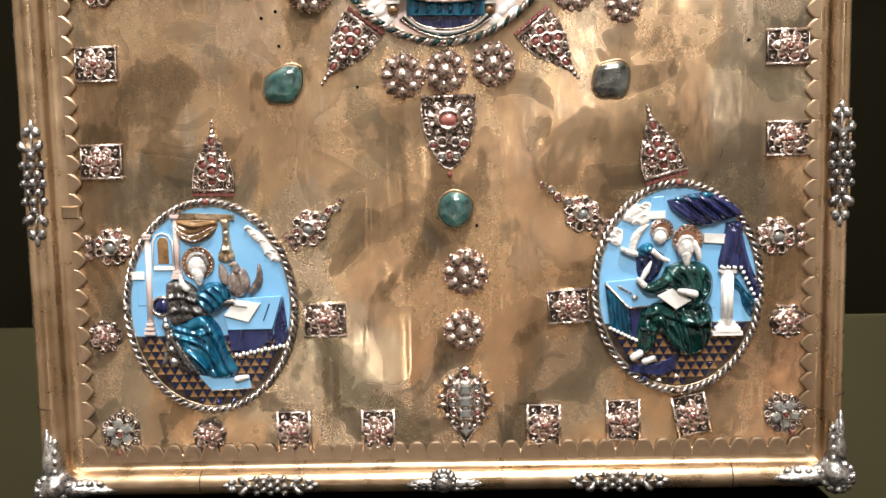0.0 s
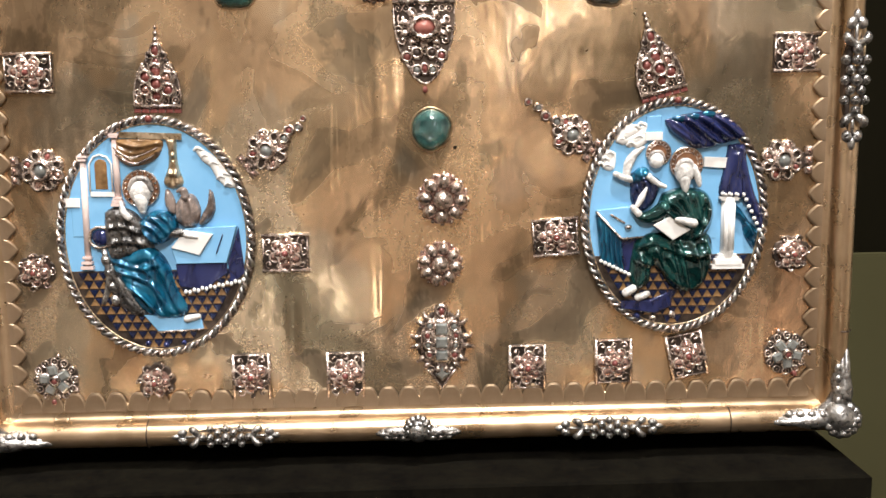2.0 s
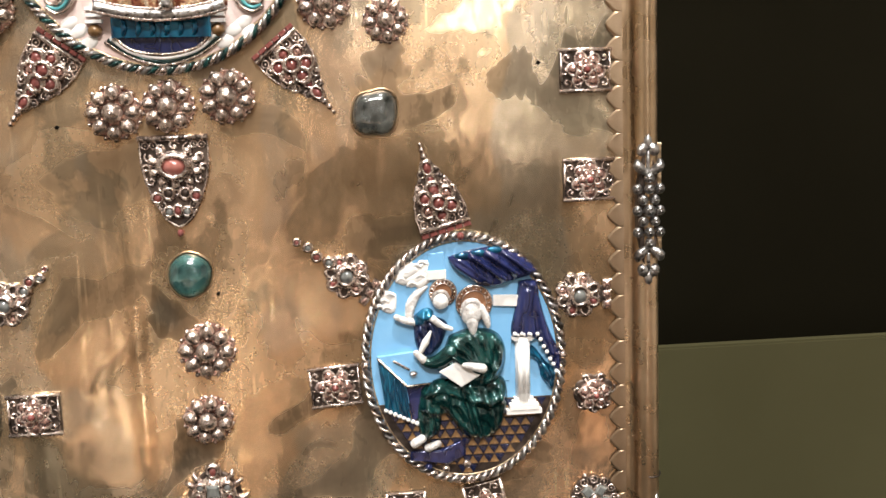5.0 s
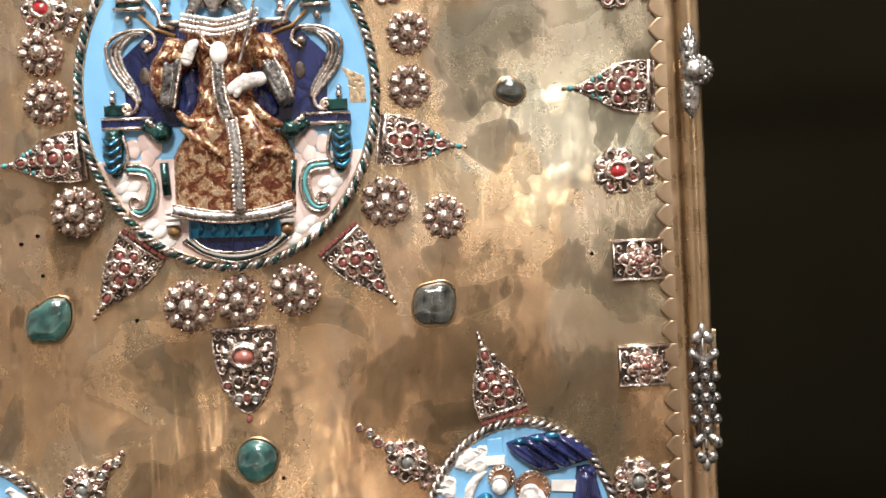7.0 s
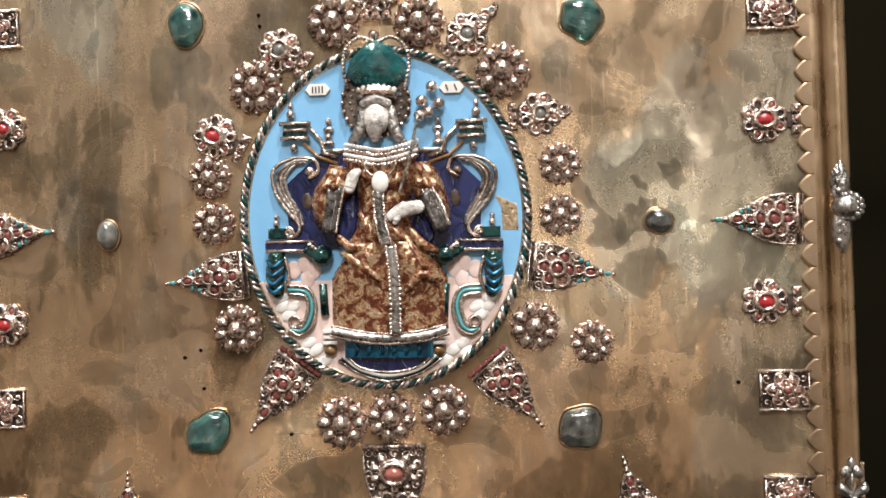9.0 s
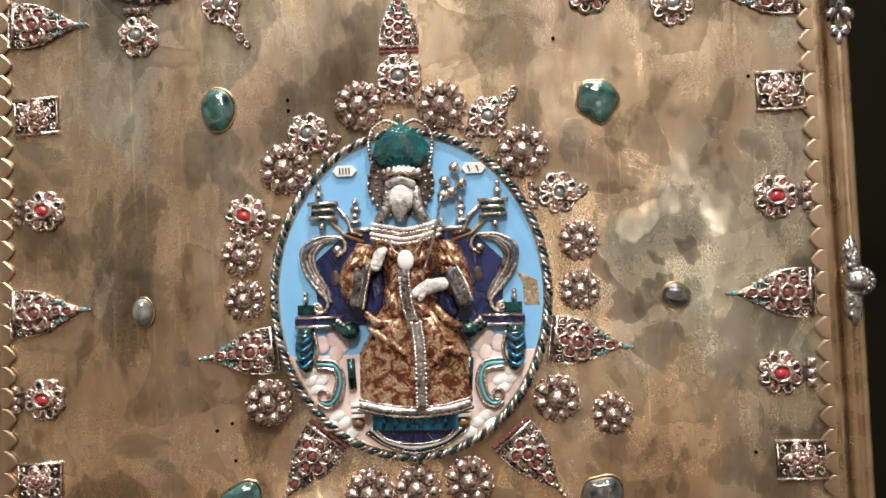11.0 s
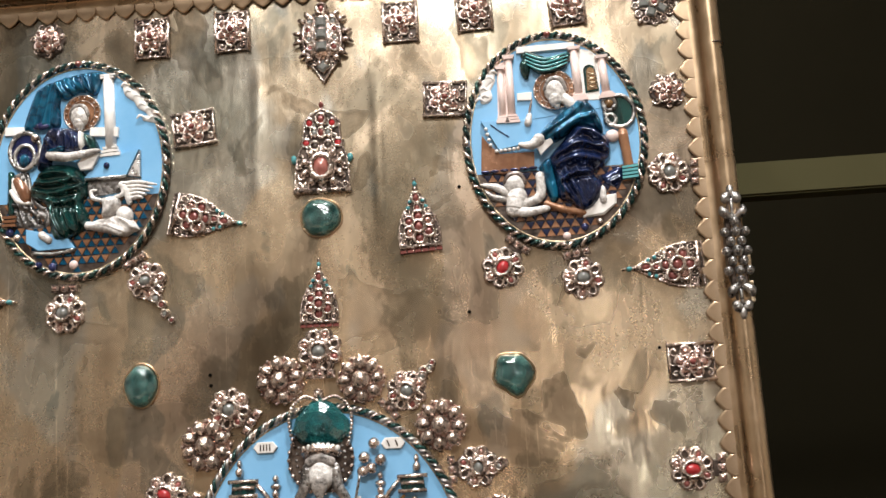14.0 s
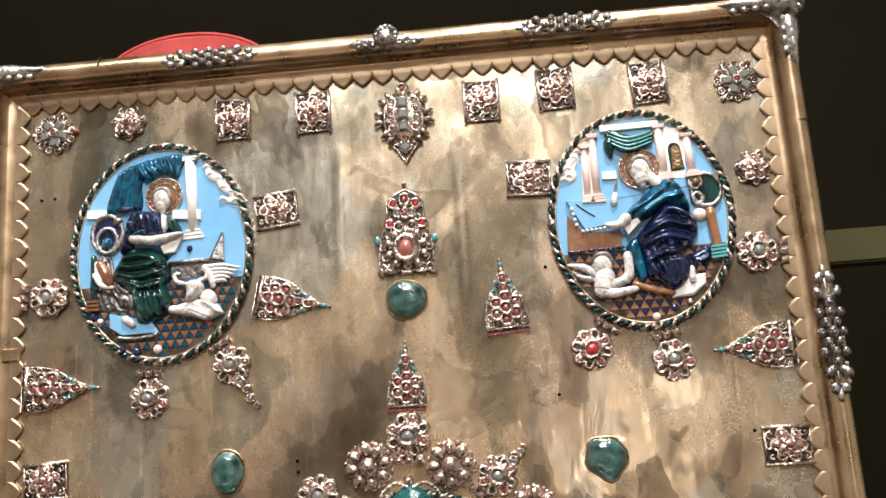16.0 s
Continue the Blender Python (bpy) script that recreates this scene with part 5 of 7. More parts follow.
def medallion_with_curtain_and_desk():
    """Lower medallion: seated figure in teal beside a desk, bird, window and columns."""
    a, b = 50.5, 62.5
    root = medallion(-0.1413, 0.1063, a, b, "oval enamel medallion with a seated figure at a blue desk", (SILVER, DARK_SILVER))
    p = Panel(root, grid(386, 473, 0.1408, -1.2))
    tiled_floor(root, a, b, -16.5)
    p.flat("wall_panel", [(85, 300), (130, 195), (250, 100), (262, 100), (262, 420), (150, 470), (90, 470)], 2.5, 2.9, SKY, "pale blue wall")
    column(p, 137, 180, 140, 580, 24, PINK)
    column(p, 252, 100, 258, 350, 24, PINK)
    s = Shape()
    o = [p.at(160 + 0, 300)] + [p.at(198 + 38 * math.cos(math.pi - math.pi * i / 10), 205 - 32 * math.sin(math.pi * i / 10)) for i in range(11)] + [p.at(238, 300)]
    s.slab(o, 2.8, 3.5, SKY, 0.5)
    o = [p.at(180, 296)] + [p.at(200 + 22 * math.cos(math.pi - math.pi * i / 10), 210 - 22 * math.sin(math.pi * i / 10)) for i in range(11)] + [p.at(224, 296)]
    s.slab(o, 3.4, 3.7, OCHRE, 0.2)
    s.tube([(*p.at(x, y), 3.6) for x, y in [(160, 305), (160, 205), (175, 180), (198, 172), (222, 180), (238, 205), (240, 305)]], 0.5, WHITE, 6)
    part("window", s, root, "small arched window")
    p.flat("ledge", [(62, 330), (120, 330), (120, 362), (62, 362)], 2.6, 3.6, WHITE)
    p.flat("ledge", [(160, 305), (245, 305), (245, 322), (160, 322)], 2.9, 3.8, WHITE)
    p.flat("lintel", [(270, 90), (490, 95), (490, 118), (270, 112)], 2.6, 4.0, OLD_GOLD, "twisted gilt curtain rod")
    q = Panel(root, grid(335, 482, 0.155, -1.2))
    s = Shape()
    cloth(s, q, [(208, 158), (300, 155), (368, 162), (352, 215), (310, 240), (250, 246), (212, 205)], [[(212, 175), (270, 205), (355, 175)], [(214, 195), (280, 228), (350, 195)], [(222, 215), (280, 243), (335, 220)], [(225, 165), (290, 182), (360, 165)]], OCHRE, 2.2, roll=18, depth=1.5, wide=7)
    # silver crests stand in for the highlights on the folds
    q.folds(s, [[(212, 185, 5.2), (272, 217, 6.4), (354, 184, 5.2)], [(218, 206, 5.0), (280, 236, 6.0), (345, 206, 5.0)]], SILVER, 6, 4)
    part("curtain", s, root, "gathered ochre curtain with fold highlights in silver")
    cloud(p, [(545, 150), (570, 175), (600, 200), (625, 250), (650, 275), (640, 240)], 22)
    s = Shape()
    cloth(s, q, [(375, 155), (410, 155), (412, 200), (418, 250), (432, 300), (400, 318), (366, 300), (382, 250), (385, 200)], [[(390, 165), (394, 230), (385, 300)], [(402, 165), (404, 230), (415, 300)], [(378, 262), (400, 270), (425, 262)], [(382, 205), (398, 210), (412, 205)]], OLD_GOLD, 2.2, roll=14, wide=6)
    part("curtain_tassel", s, root, "gathered gilt curtain end")
    s = Shape()
    cloth(s, q, [(372, 318), (388, 325), (404, 362), (402, 402), (378, 392), (366, 355)], [[(380, 330), (388, 365), (388, 395)]], PLUMAGE, 2.6, roll=14, wide=5)
    cloth(s, q, [(512, 316), (528, 335), (532, 390), (508, 428), (476, 438), (488, 400), (506, 365)], [[(518, 330), (520, 380), (495, 425)], [(512, 350), (508, 390), (485, 430)]], PLUMAGE, 2.8, roll=15, wide=5)
    cloth(s, q, [(402, 372), (420, 342), (445, 332), (470, 345), (486, 392), (470, 436), (435, 446), (404, 420)], [[(425, 355), (430, 400), (430, 438)], [(455, 350), (462, 395), (455, 438)]], PLUMAGE, 4.4, roll=24, wide=7)
    q.limb(s, [(440, 345), (432, 322), (414, 326)], [15, 13, 5], PLUMAGE, 5.4)
    part("bird", s, root, "small grey-brown bird with raised wings")
    p.flat("desk_top", [(440, 500), (490, 435), (680, 425), (640, 560), (460, 565)], 2.8, 5.2, SKY, "pale blue desk top")
    p.flat("desk_front", [(455, 568), (640, 562), (640, 600), (560, 660), (470, 650)], 2.8, 4.4, NAVY, "dark desk cloth")
    p.flat("desk_side", [(645, 558), (685, 430), (705, 600), (650, 640)], 2.8, 4.2, NAVY)
    s = Shape()
    for i in range(15):
        p.blob(s, 490 + 15 * i, 668 - 3.2 * i + 5 * (i % 2), 7, 9, 4.6, 1.2, WHITE, 0, 8)
    part("fringe", s, root, "white fringe of the desk cloth")
    p.rope("pen", [(605, 525), (630, 455)], 0.35, NAVY, 5.5)
    s = Shape()
    s.slab([p.at(x, y) for x, y in [(445, 505), (495, 440), (595, 455), (545, 532)]], 5.0, 6.4, WHITE, 0.5)
    part("open_book", s, root, "white open book")
    p.flat("footstool", [(335, 755), (540, 762), (550, 805), (385, 815)], 2.9, 5.0, SKY, "pale blue footstool")
    p.rope("footstool_edge", [(385, 818), (550, 808)], 0.7, SILVER, 4.4)
    s = Shape()
    c = p.at(190, 470)
    s.ring((c[0], c[1], 4.2), (5.6, 5.4), 0.9, SILVER, 16, 6)
    s.ball((c[0], c[1], 3.4), (4.6, 4.4, 2.2), NAVY, 12, 5)
    for y in (555, 600, 650, 700):
        p.blob(s, 205 + (y - 555) * 0.2, y, 18, 22, 3.4, 2.4, DARK_SILVER, 30)
    p.limb(s, [(200, 520), (215, 620), (190, 710)], [10, 14, 9], DARK_SILVER, 3.6)
    p.limb(s, [(245, 620), (290, 690), (330, 740)], [9, 10, 7], DARK_SILVER, 3.4)
    part("chair", s, root, "dark silver scrolled chair")
    s = Shape()
    q.halo(s, 293, 318, 60, 3.4)
    cloth(s, q, [(160, 560), (200, 570), (245, 660), (300, 735), (255, 742), (190, 680)], [[(185, 590), (220, 660), (265, 725)]], NIELLO, 2.2, roll=18)
    cloth(s, q, [(172, 395), (205, 378), (250, 385), (292, 420), (330, 520), (265, 548), (195, 560), (170, 480)], [[(185, 420), (195, 480), (205, 540)], [(215, 400), (230, 460), (250, 530)], [(250, 400), (272, 460), (300, 520)], [(180, 450), (230, 440), (285, 460)], [(180, 500), (240, 490), (305, 500)]], NIELLO, 4.2, depth=0.8, wide=8)
    cloth(s, q, [(180, 545), (240, 530), (300, 500), (350, 530), (378, 575), (398, 640), (432, 705), (425, 742), (385, 752), (330, 745), (280, 718), (240, 660), (200, 600)], [[(195, 555), (280, 580), (355, 560)], [(205, 585), (290, 612), (340, 650), (392, 738)], [(335, 545), (368, 605), (388, 680), (416, 735)], [(240, 640), (300, 680), (350, 742)], [(305, 575), (335, 630), (355, 700), (370, 746)], [(225, 610), (280, 650), (320, 700)]], TEAL, 5.0, roll=34, depth=1.9, swell=((345, 560, 50, 2.4),))
    cloth(s, q, [(283, 425), (335, 388), (390, 400), (412, 448), (385, 482), (350, 502), (318, 500), (295, 470)], [[(300, 430), (340, 450), (370, 490)], [(325, 405), (360, 430), (390, 470)], [(350, 395), (385, 420), (400, 450)], [(295, 455), (320, 475), (345, 498)]], TEAL, 6.6, roll=26, depth=1.4, wide=7)
    q.limb(s, [(385, 462), (420, 462), (440, 466)], [18, 15, 11], NIELLO, 5.4)
    q.limb(s, [(438, 466), (472, 474)], [11, 7], FLESH, 6.2)
    q.limb(s, [(232, 365), (240, 395), (255, 412)], [7, 12, 11], FLESH, 6.4)
    head(s, q, 294, 325, 38, 44, 4.6, 0.55)
    q.limb(s, [(432, 750), (468, 742)], [13, 10], FLESH, 5.0)
    part("relief_figure", s, root, "seated relief figure in coloured enamel")
    s = Shape()
    for x, y, r in ((345, 862, 12), (410, 868, 12), (475, 860, 11)):
        p.blob(s, x, y, r, r, 3.2, 1.6, NAVY)
    part("round_stone", s, root)


def medallion_with_angel_and_dark_curtain():
    a, b = 49.0, 61.5
    root = medallion(0.1250, 0.1128, a, b, "oval enamel medallion with two figures, table and dark curtain", (SILVER, DARK_SILVER))
    p = Panel(root, grid(391, 478, 0.139, -1.2))
    tiled_floor(root, a, b, -20.0)
    cloud(p, [(200, 175), (230, 150), (180, 195), (245, 185), (215, 210), (250, 140)], 26)
    cloud(p, [(120, 265), (140, 245), (130, 290), (105, 285)], 22)
    p.flat("pilaster", [(272, 110), (325, 105), (328, 175), (270, 178)], 2.6, 3.4, SKY)
    p.flat("capital", [(266, 168), (332, 165), (332, 195), (266, 198)], 2.6, 4.4, WHITE)
    p.flat("ledge", [(490, 255), (590, 258), (590, 298), (490, 292)], 2.6, 4.2, WHITE)
    p.flat("wall_panel", [(480, 300), (560, 300), (545, 560), (500, 560)], 2.5, 2.9, SKY)
    q = Panel(root, grid(392, 425, 0.158, -1.2))
    s = Shape()
    cloth(s, q, [(345, 112), (410, 92), (490, 84), (560, 108), (612, 160), (560, 182), (470, 206), (405, 180), (362, 146)], [[(370, 115), (420, 150), (470, 195)], [(410, 105), (460, 140), (520, 185)], [(460, 100), (510, 135), (560, 172)], [(510, 100), (550, 130), (590, 162)], [(365, 135), (410, 165), (440, 190)]], NAVY, 4.6, roll=34, depth=2.0, wide=8)
    for i in range(3):
        q.blob(s, 388 + 48 * i, 108 - 8 * i, 24, 11, 5.4, 1.4, TEAL, 0, 12)
    part("curtain", s, root, "gathered navy curtain")
    s = Shape()
    cloth(s, q, [(556, 190), (608, 188), (622, 250), (650, 340), (682, 420), (676, 470), (640, 420), (612, 372), (534, 356), (545, 270)], [[(570, 205), (562, 280), (556, 350)], [(590, 200), (594, 290), (598, 360)], [(604, 200), (622, 300), (655, 410)], [(580, 220), (578, 290), (576, 355)]], NAVY, 3.6, roll=22, depth=1.5, wide=8)
    part("curtain", s, root, "hanging navy curtain")
    s = Shape()
    for i in range(14):
        p.blob(s, 562 + 11 * i, 390 + max(0, i - 7) * 22 + 3 * (i % 2), 8, 8, 5.4, 1.3, WHITE, 0, 8)
    part("fringe", s, root, "white curtain fringe")
    s = Shape()
    cloth(s, q, [(568, 385), (600, 390), (640, 440), (665, 470), (660, 530), (625, 490), (610, 440), (575, 418)], [[(580, 400), (620, 430), (650, 480)], [(630, 450), (645, 480), (650, 515)]], TEAL, 2.4, roll=16, wide=7)
    part("curtain", s, root, "teal curtain lining")
    column(p, 590, 405, 592, 640, 52, WHITE)
    s = Shape()
    for dx in (-16, 0, 16):
        s.tube([(*p.at(590 + dx, 425), 5.6 + (0.6 if dx == 0 else 0)), (*p.at(592 + dx, 600), 5.6 + (0.6 if dx == 0 else 0))], 0.8, WHITE, 6)
    s.box(p.at(592, 645), (14.0, 2.6, 5.0), WHITE, 0, 2.4)
    s.box(p.at(592, 662), (17.0, 2.2, 4.6), WHITE, 0, 2.4)
    part("column_flute", s, root, "fluted white column")
    p.flat("table_top", [(95, 455), (215, 440), (330, 530), (330, 555), (195, 560)], 2.8, 5.2, SKY, "pale blue table top")
    p.flat("table_cloth", [(95, 468), (190, 562), (205, 690), (120, 655)], 2.8, 4.4, TEAL, "teal table cloth")
    p.flat("table_side", [(192, 565), (330, 556), (330, 600), (210, 690)], 2.8, 4.0, NAVY)
    p.rope("table_edge", [(95, 460), (192, 560), (325, 548)], 0.7, SILVER, 5.2, "", False)
    s = Shape()
    p.folds(s, [[(110 + 20 * i, 490 + 20 * i, 4.6), (118 + 18 * i, 570 + 15 * i, 5.2), (125 + 20 * i, 650 + 9 * i, 4.6)] for i in range(5)], TEAL, 5, 5)
    for i in range(8):
        p.blob(s, 120 + 15 * i, 645 + 7 * i, 9, 8, 4.4, 1.2, WHITE, 0, 8)
    part("fringe", s, root, "white fringe of the table cloth")
    s = Shape()
    p.blob(s, 215, 515, 14, 10, 5.4, 2.2, SILVER)
    p.limb(s, [(150, 470), (200, 500)], [4, 4], SILVER, 5.6)
    part("inkwell", s, root, "small silver inkwell and pen")
    s = Shape()
    p.limb(s, [(240, 440), (258, 405), (275, 370)], [8, 13, 4], WHITE, 6.8)
    part("quill", s, root, "white quill")
    s = Shape()
    q.halo(s, 330, 218, 40, 3.2, RUST)
    cloth(s, q, [(215, 292), (220, 245), (250, 207), (290, 196), (262, 232), (245, 275), (240, 308)], [[(225, 285), (232, 245), (262, 212)], [(236, 292), (244, 255), (268, 222)]], FLESH, 1.8, roll=14, depth=0.7, wide=6)
    cloth(s, q, [(240, 310), (300, 290), (342, 310), (335, 350), (312, 392), (270, 412), (245, 372)], [[(260, 325), (275, 360), (275, 400)], [(290, 310), (300, 350), (295, 395)], [(320, 315), (322, 345), (310, 380)]], VIOLET, 3.2, roll=22, wide=7)
    cloth(s, q, [(240, 288), (275, 262), (300, 272), (298, 296), (262, 316), (240, 312)], [[(255, 285), (275, 290), (290, 285)], [(268, 270), (270, 290), (265, 312)]], TEAL, 4.6, roll=16, wide=6)
    q.limb(s, [(296, 292), (325, 315), (352, 326)], [11, 10, 7], FLESH, 5.4)
    q.limb(s, [(190, 286), (212, 296), (240, 304)], [9, 10, 11], FLESH, 4.6)
    head(s, q, 322, 240, 26, 28, 4.0, 0, 12, HAIR)
    part("relief_figure", s, root, "small winged relief figure in coloured enamel")
    s = Shape()
    q.halo(s, 422, 252, 54, 3.8, RUST)
    cloth(s, q, [(258, 510), (310, 472), (400, 485), (500, 478), (522, 540), (512, 600), (492, 650), (440, 674), (388, 660), (350, 608), (325, 592), (312, 650), (262, 666), (245, 600)], [[(268, 522), (325, 508), (395, 540)], [(275, 548), (288, 605), (280, 658)], [(330, 530), (345, 580), (402, 648)], [(398, 515), (420, 590), (440, 668)], [(448, 515), (470, 590), (480, 650)], [(372, 555), (398, 610), (425, 662)], [(492, 505), (506, 560), (500, 622)], [(260, 560), (300, 575), (318, 590)], [(420, 540), (470, 545), (512, 530)]], GREEN, 5.6, roll=40, depth=2.0, swell=((300, 525, 45, 2.6), (450, 540, 60, 2.2)))
    cloth(s, q, [(345, 350), (390, 332), (440, 328), (492, 345), (516, 392), (512, 450), (482, 500), (430, 516), (380, 490), (322, 445), (328, 400)], [[(355, 370), (400, 400), (420, 450)], [(485, 358), (494, 420), (455, 480)], [(440, 345), (455, 400), (475, 445)], [(345, 400), (390, 430), (430, 455)], [(500, 400), (490, 450), (450, 495)], [(400, 345), (420, 380), (440, 430)]], GREEN, 7.2, roll=40, depth=1.8, wide=8)
    q.limb(s, [(350, 395), (318, 418), (285, 425), (262, 412)], [26, 24, 18, 12], GREEN, 7.0)
    q.limb(s, [(268, 415), (246, 392)], [13, 9], FLESH, 7.4)
    q.limb(s, [(440, 440), (405, 432), (385, 428)], [15, 12, 7], FLESH, 11.2)
    head(s, q, 412, 278, 31, 40, 6.0, 0.55, 0, FLESH)
    q.limb(s, [(440, 262), (456, 295), (462, 320)], [12, 12, 7], FLESH, 6.4)
    q.limb(s, [(238, 676), (262, 660)], [15, 13], FLESH, 5.2)
    q.limb(s, [(278, 692), (308, 680)], [13, 11], FLESH, 5.2)
    part("relief_figure", s, root, "seated relief figure in coloured enamel")
    s = Shape()
    s.slab([p.at(x, y) for x, y in [(300, 505), (365, 470), (440, 520), (375, 560)]], 8.6, 10.2, WHITE, 0.5)
    part("open_book", s, root, "white open book")
    p.flat("cushion", [(200, 795), (310, 790), (390, 755), (390, 815), (330, 845), (200, 825)], 2.9, 5.4, NAVY, "navy footstool", 1.2)
    s = Shape()
    for x, y, r, m in ((262, 855, 14, NAVY), (322, 862, 15, SILVER), (395, 848, 16, SILVER)):
        p.blob(s, x, y, r, r, 3.2, 1.8, m)
    part("round_stone", s, root)


def medallion_with_winged_ox():
    a, b = 51.5, 62.5
    root = medallion(-0.1352, 0.5538, a, b, "oval enamel medallion with a seated figure and white winged ox", (SILVER, GREEN))
    p = Panel(root, grid(399, 471, 0.139, -3.0))
    tiled_floor(root, a, b, -17.0, (TEAL, RUST))
    column(p, 498, 90, 530, 420, 44, WHITE)
    p.flat("ledge", [(440, 305), (555, 305), (555, 345), (440, 340)], 2.6, 4.6, WHITE)
    p.flat("ledge", [(90, 295), (172, 295), (172, 330), (90, 330)], 2.6, 4.0, WHITE)
    cloud(p, [(570, 130), (585, 160), (620, 180), (640, 215), (670, 235), (690, 270), (640, 265)], 24)
    q = Panel(root, grid(434, 497, 0.1368, -3.0))
    s = Shape()
    cloth(s, q, [(240, 165), (300, 130), (345, 150), (342, 230), (348, 318), (280, 326), (202, 335), (215, 245)], [[(258, 165), (240, 240), (222, 325)], [(285, 150), (268, 240), (252, 325)], [(310, 150), (296, 240), (285, 322)], [(330, 160), (322, 240), (322, 315)]], TEAL, 3.2, roll=20, depth=1.6, wide=8)
    q.blob(s, 272, 320, 34, 16, 4.6, 1.8, NAVY)
    part("curtain", s, root, "hanging teal curtain")
    s = Shape()
    cloth(s, q, [(300, 135), (380, 108), (505, 92), (506, 150), (485, 192), (425, 176), (368, 206), (325, 185)], [[(330, 135), (345, 165), (365, 195)], [(365, 120), (375, 155), (400, 180)], [(400, 110), (410, 145), (430, 175)], [(435, 108), (448, 140), (465, 180)], [(470, 102), (482, 140), (488, 180)]], TEAL, 4.6, roll=26, depth=1.7, wide=8)
    part("curtain", s, root, "gathered teal curtain")
    s = Shape()
    for cx, cy, r in ((180, 395, 62), (180, 420, 40)):
        c = p.at(cx, cy)
        s.ring((c[0], c[1], 3.8), (r * 0.139, r * 0.17), 1.3, DARK_SILVER, 22, 7)
    c = p.at(180, 395)
    s.slab(oval(8.2, 10.2, 24, c), 2.6, 3.6, NAVY, 0.4)
    p.blob(s, 182, 435, 20, 28, 4.2, 2.6, TEAL)
    p.blob(s, 220, 345, 20, 18, 4.0, 2.4, SILVER)
    p.limb(s, [(130, 490), (135, 560), (145, 660)], [13, 12, 10], GREEN, 3.6)
    p.limb(s, [(140, 560), (170, 600), (215, 610)], [10, 12, 8], WHITE, 4.6)
    p.limb(s, [(160, 520), (185, 560), (200, 600)], [22, 26, 20], RUST, 3.4)
    for i in range(3):
        s.box(p.at(140, 665 + 16 * i), (7.5, 1.6, 3.0), RUST, 0, 2.6)
    part("chair", s, root, "scrolled chair in dark silver and enamel")
    p.flat("desk_top", [(430, 515), (500, 430), (645, 400), (600, 505)], 2.8, 5.4, SKY, "pale blue sloping desk")
    p.flat("desk_side", [(602, 505), (648, 402), (655, 510)], 2.8, 4.8, DARK_SILVER)
    # dark metal here gives the shade below the desk top
    p.flat("desk_front", [(432, 520), (600, 508), (655, 515), (640, 560), (450, 590)], 2.7, 3.9, NIELLO, "desk front, darkened for the shade under the desk")
    p.rope("desk_edge", [(430, 520), (600, 508)], 0.9, DARK_SILVER, 5.2, "", False)
    s = Shape()
    s.slab([p.at(x, y) for x, y in [(405, 455), (440, 415), (495, 415), (465, 480), (420, 485)]], 5.0, 7.2, WHITE, 0.6)
    part("open_book", s, root, "white open book")
    s = Shape()
    p.blob(s, 520, 465, 12, 14, 5.6, 1.6, NAVY)
    part("inkwell", s, root)
    s = Shape()
    cloth(s, q, [(152, 525), (225, 505), (262, 610), (322, 660), (335, 730), (255, 742), (172, 720), (148, 620)], [[(170, 540), (190, 620), (230, 720)], [(205, 530), (230, 610), (290, 710)], [(160, 640), (220, 650), (300, 690)]], NIELLO, 1.6, roll=18, wide=7)
    q.limb(s, [(175, 540), (185, 590), (235, 625)], [9, 11, 8], WHITE, 4.2)
    q.halo(s, 437, 266, 76, 3.6, RUST)
    cloth(s, q, [(245, 575), (280, 512), (330, 480), (420, 488), (472, 530), (484, 600), (466, 640), (492, 690), (482, 742), (420, 785), (360, 788), (332, 720), (322, 660), (290, 632), (250, 614)], [[(255, 585), (340, 605), (440, 592), (474, 560)], [(290, 528), (380, 520), (455, 548)], [(290, 622), (380, 642), (458, 628)], [(340, 660), (362, 720), (400, 782)], [(400, 645), (412, 700), (442, 772)], [(452, 640), (462, 690), (478, 735)], [(275, 560), (350, 565), (440, 552)], [(365, 650), (385, 715), (420, 775)]], GREEN, 6.0, roll=42, depth=2.0, wide=10, swell=((420, 570, 60, 3.0),))
    cloth(s, q, [(325, 322), (380, 328), (430, 345), (466, 390), (470, 440), (335, 452), (322, 488), (272, 505), (280, 420), (302, 350)], [[(320, 345), (300, 400), (295, 480)], [(345, 340), (335, 390), (330, 430)], [(385, 340), (400, 390), (400, 440)], [(425, 355), (440, 400), (440, 440)], [(300, 380), (330, 400), (350, 440)]], VIOLET, 6.6, roll=36, depth=1.6, wide=9, swell=((335, 370, 40, 2.0),))
    cloth(s, q, [(452, 350), (492, 368), (520, 425), (490, 436), (462, 405)], [[(465, 365), (485, 400), (500, 430)]], GREEN, 6.0, roll=20, wide=7)
    cloth(s, q, [(318, 425), (380, 405), (392, 430), (340, 448), (322, 452)], [[(330, 440), (385, 418)]], TEAL, 8.4, roll=16, wide=6)
    q.limb(s, [(335, 450), (400, 458), (470, 446)], [21, 19, 15], FLESH, 8.4)
    q.limb(s, [(470, 445), (500, 438), (530, 432)], [15, 13, 7], FLESH, 8.0)
    cloth(s, q, [(440, 350), (456, 352), (468, 405), (455, 432), (442, 400)], [], WHITE, 8.0, roll=10)
    head(s, q, 432, 284, 38, 46, 5.0, 0.25, 8)
    q.limb(s, [(310, 768), (340, 790)], [16, 15], FLESH, 5.0)
    part("relief_figure", s, root, "seated relief figure in coloured enamel")
    s = Shape()
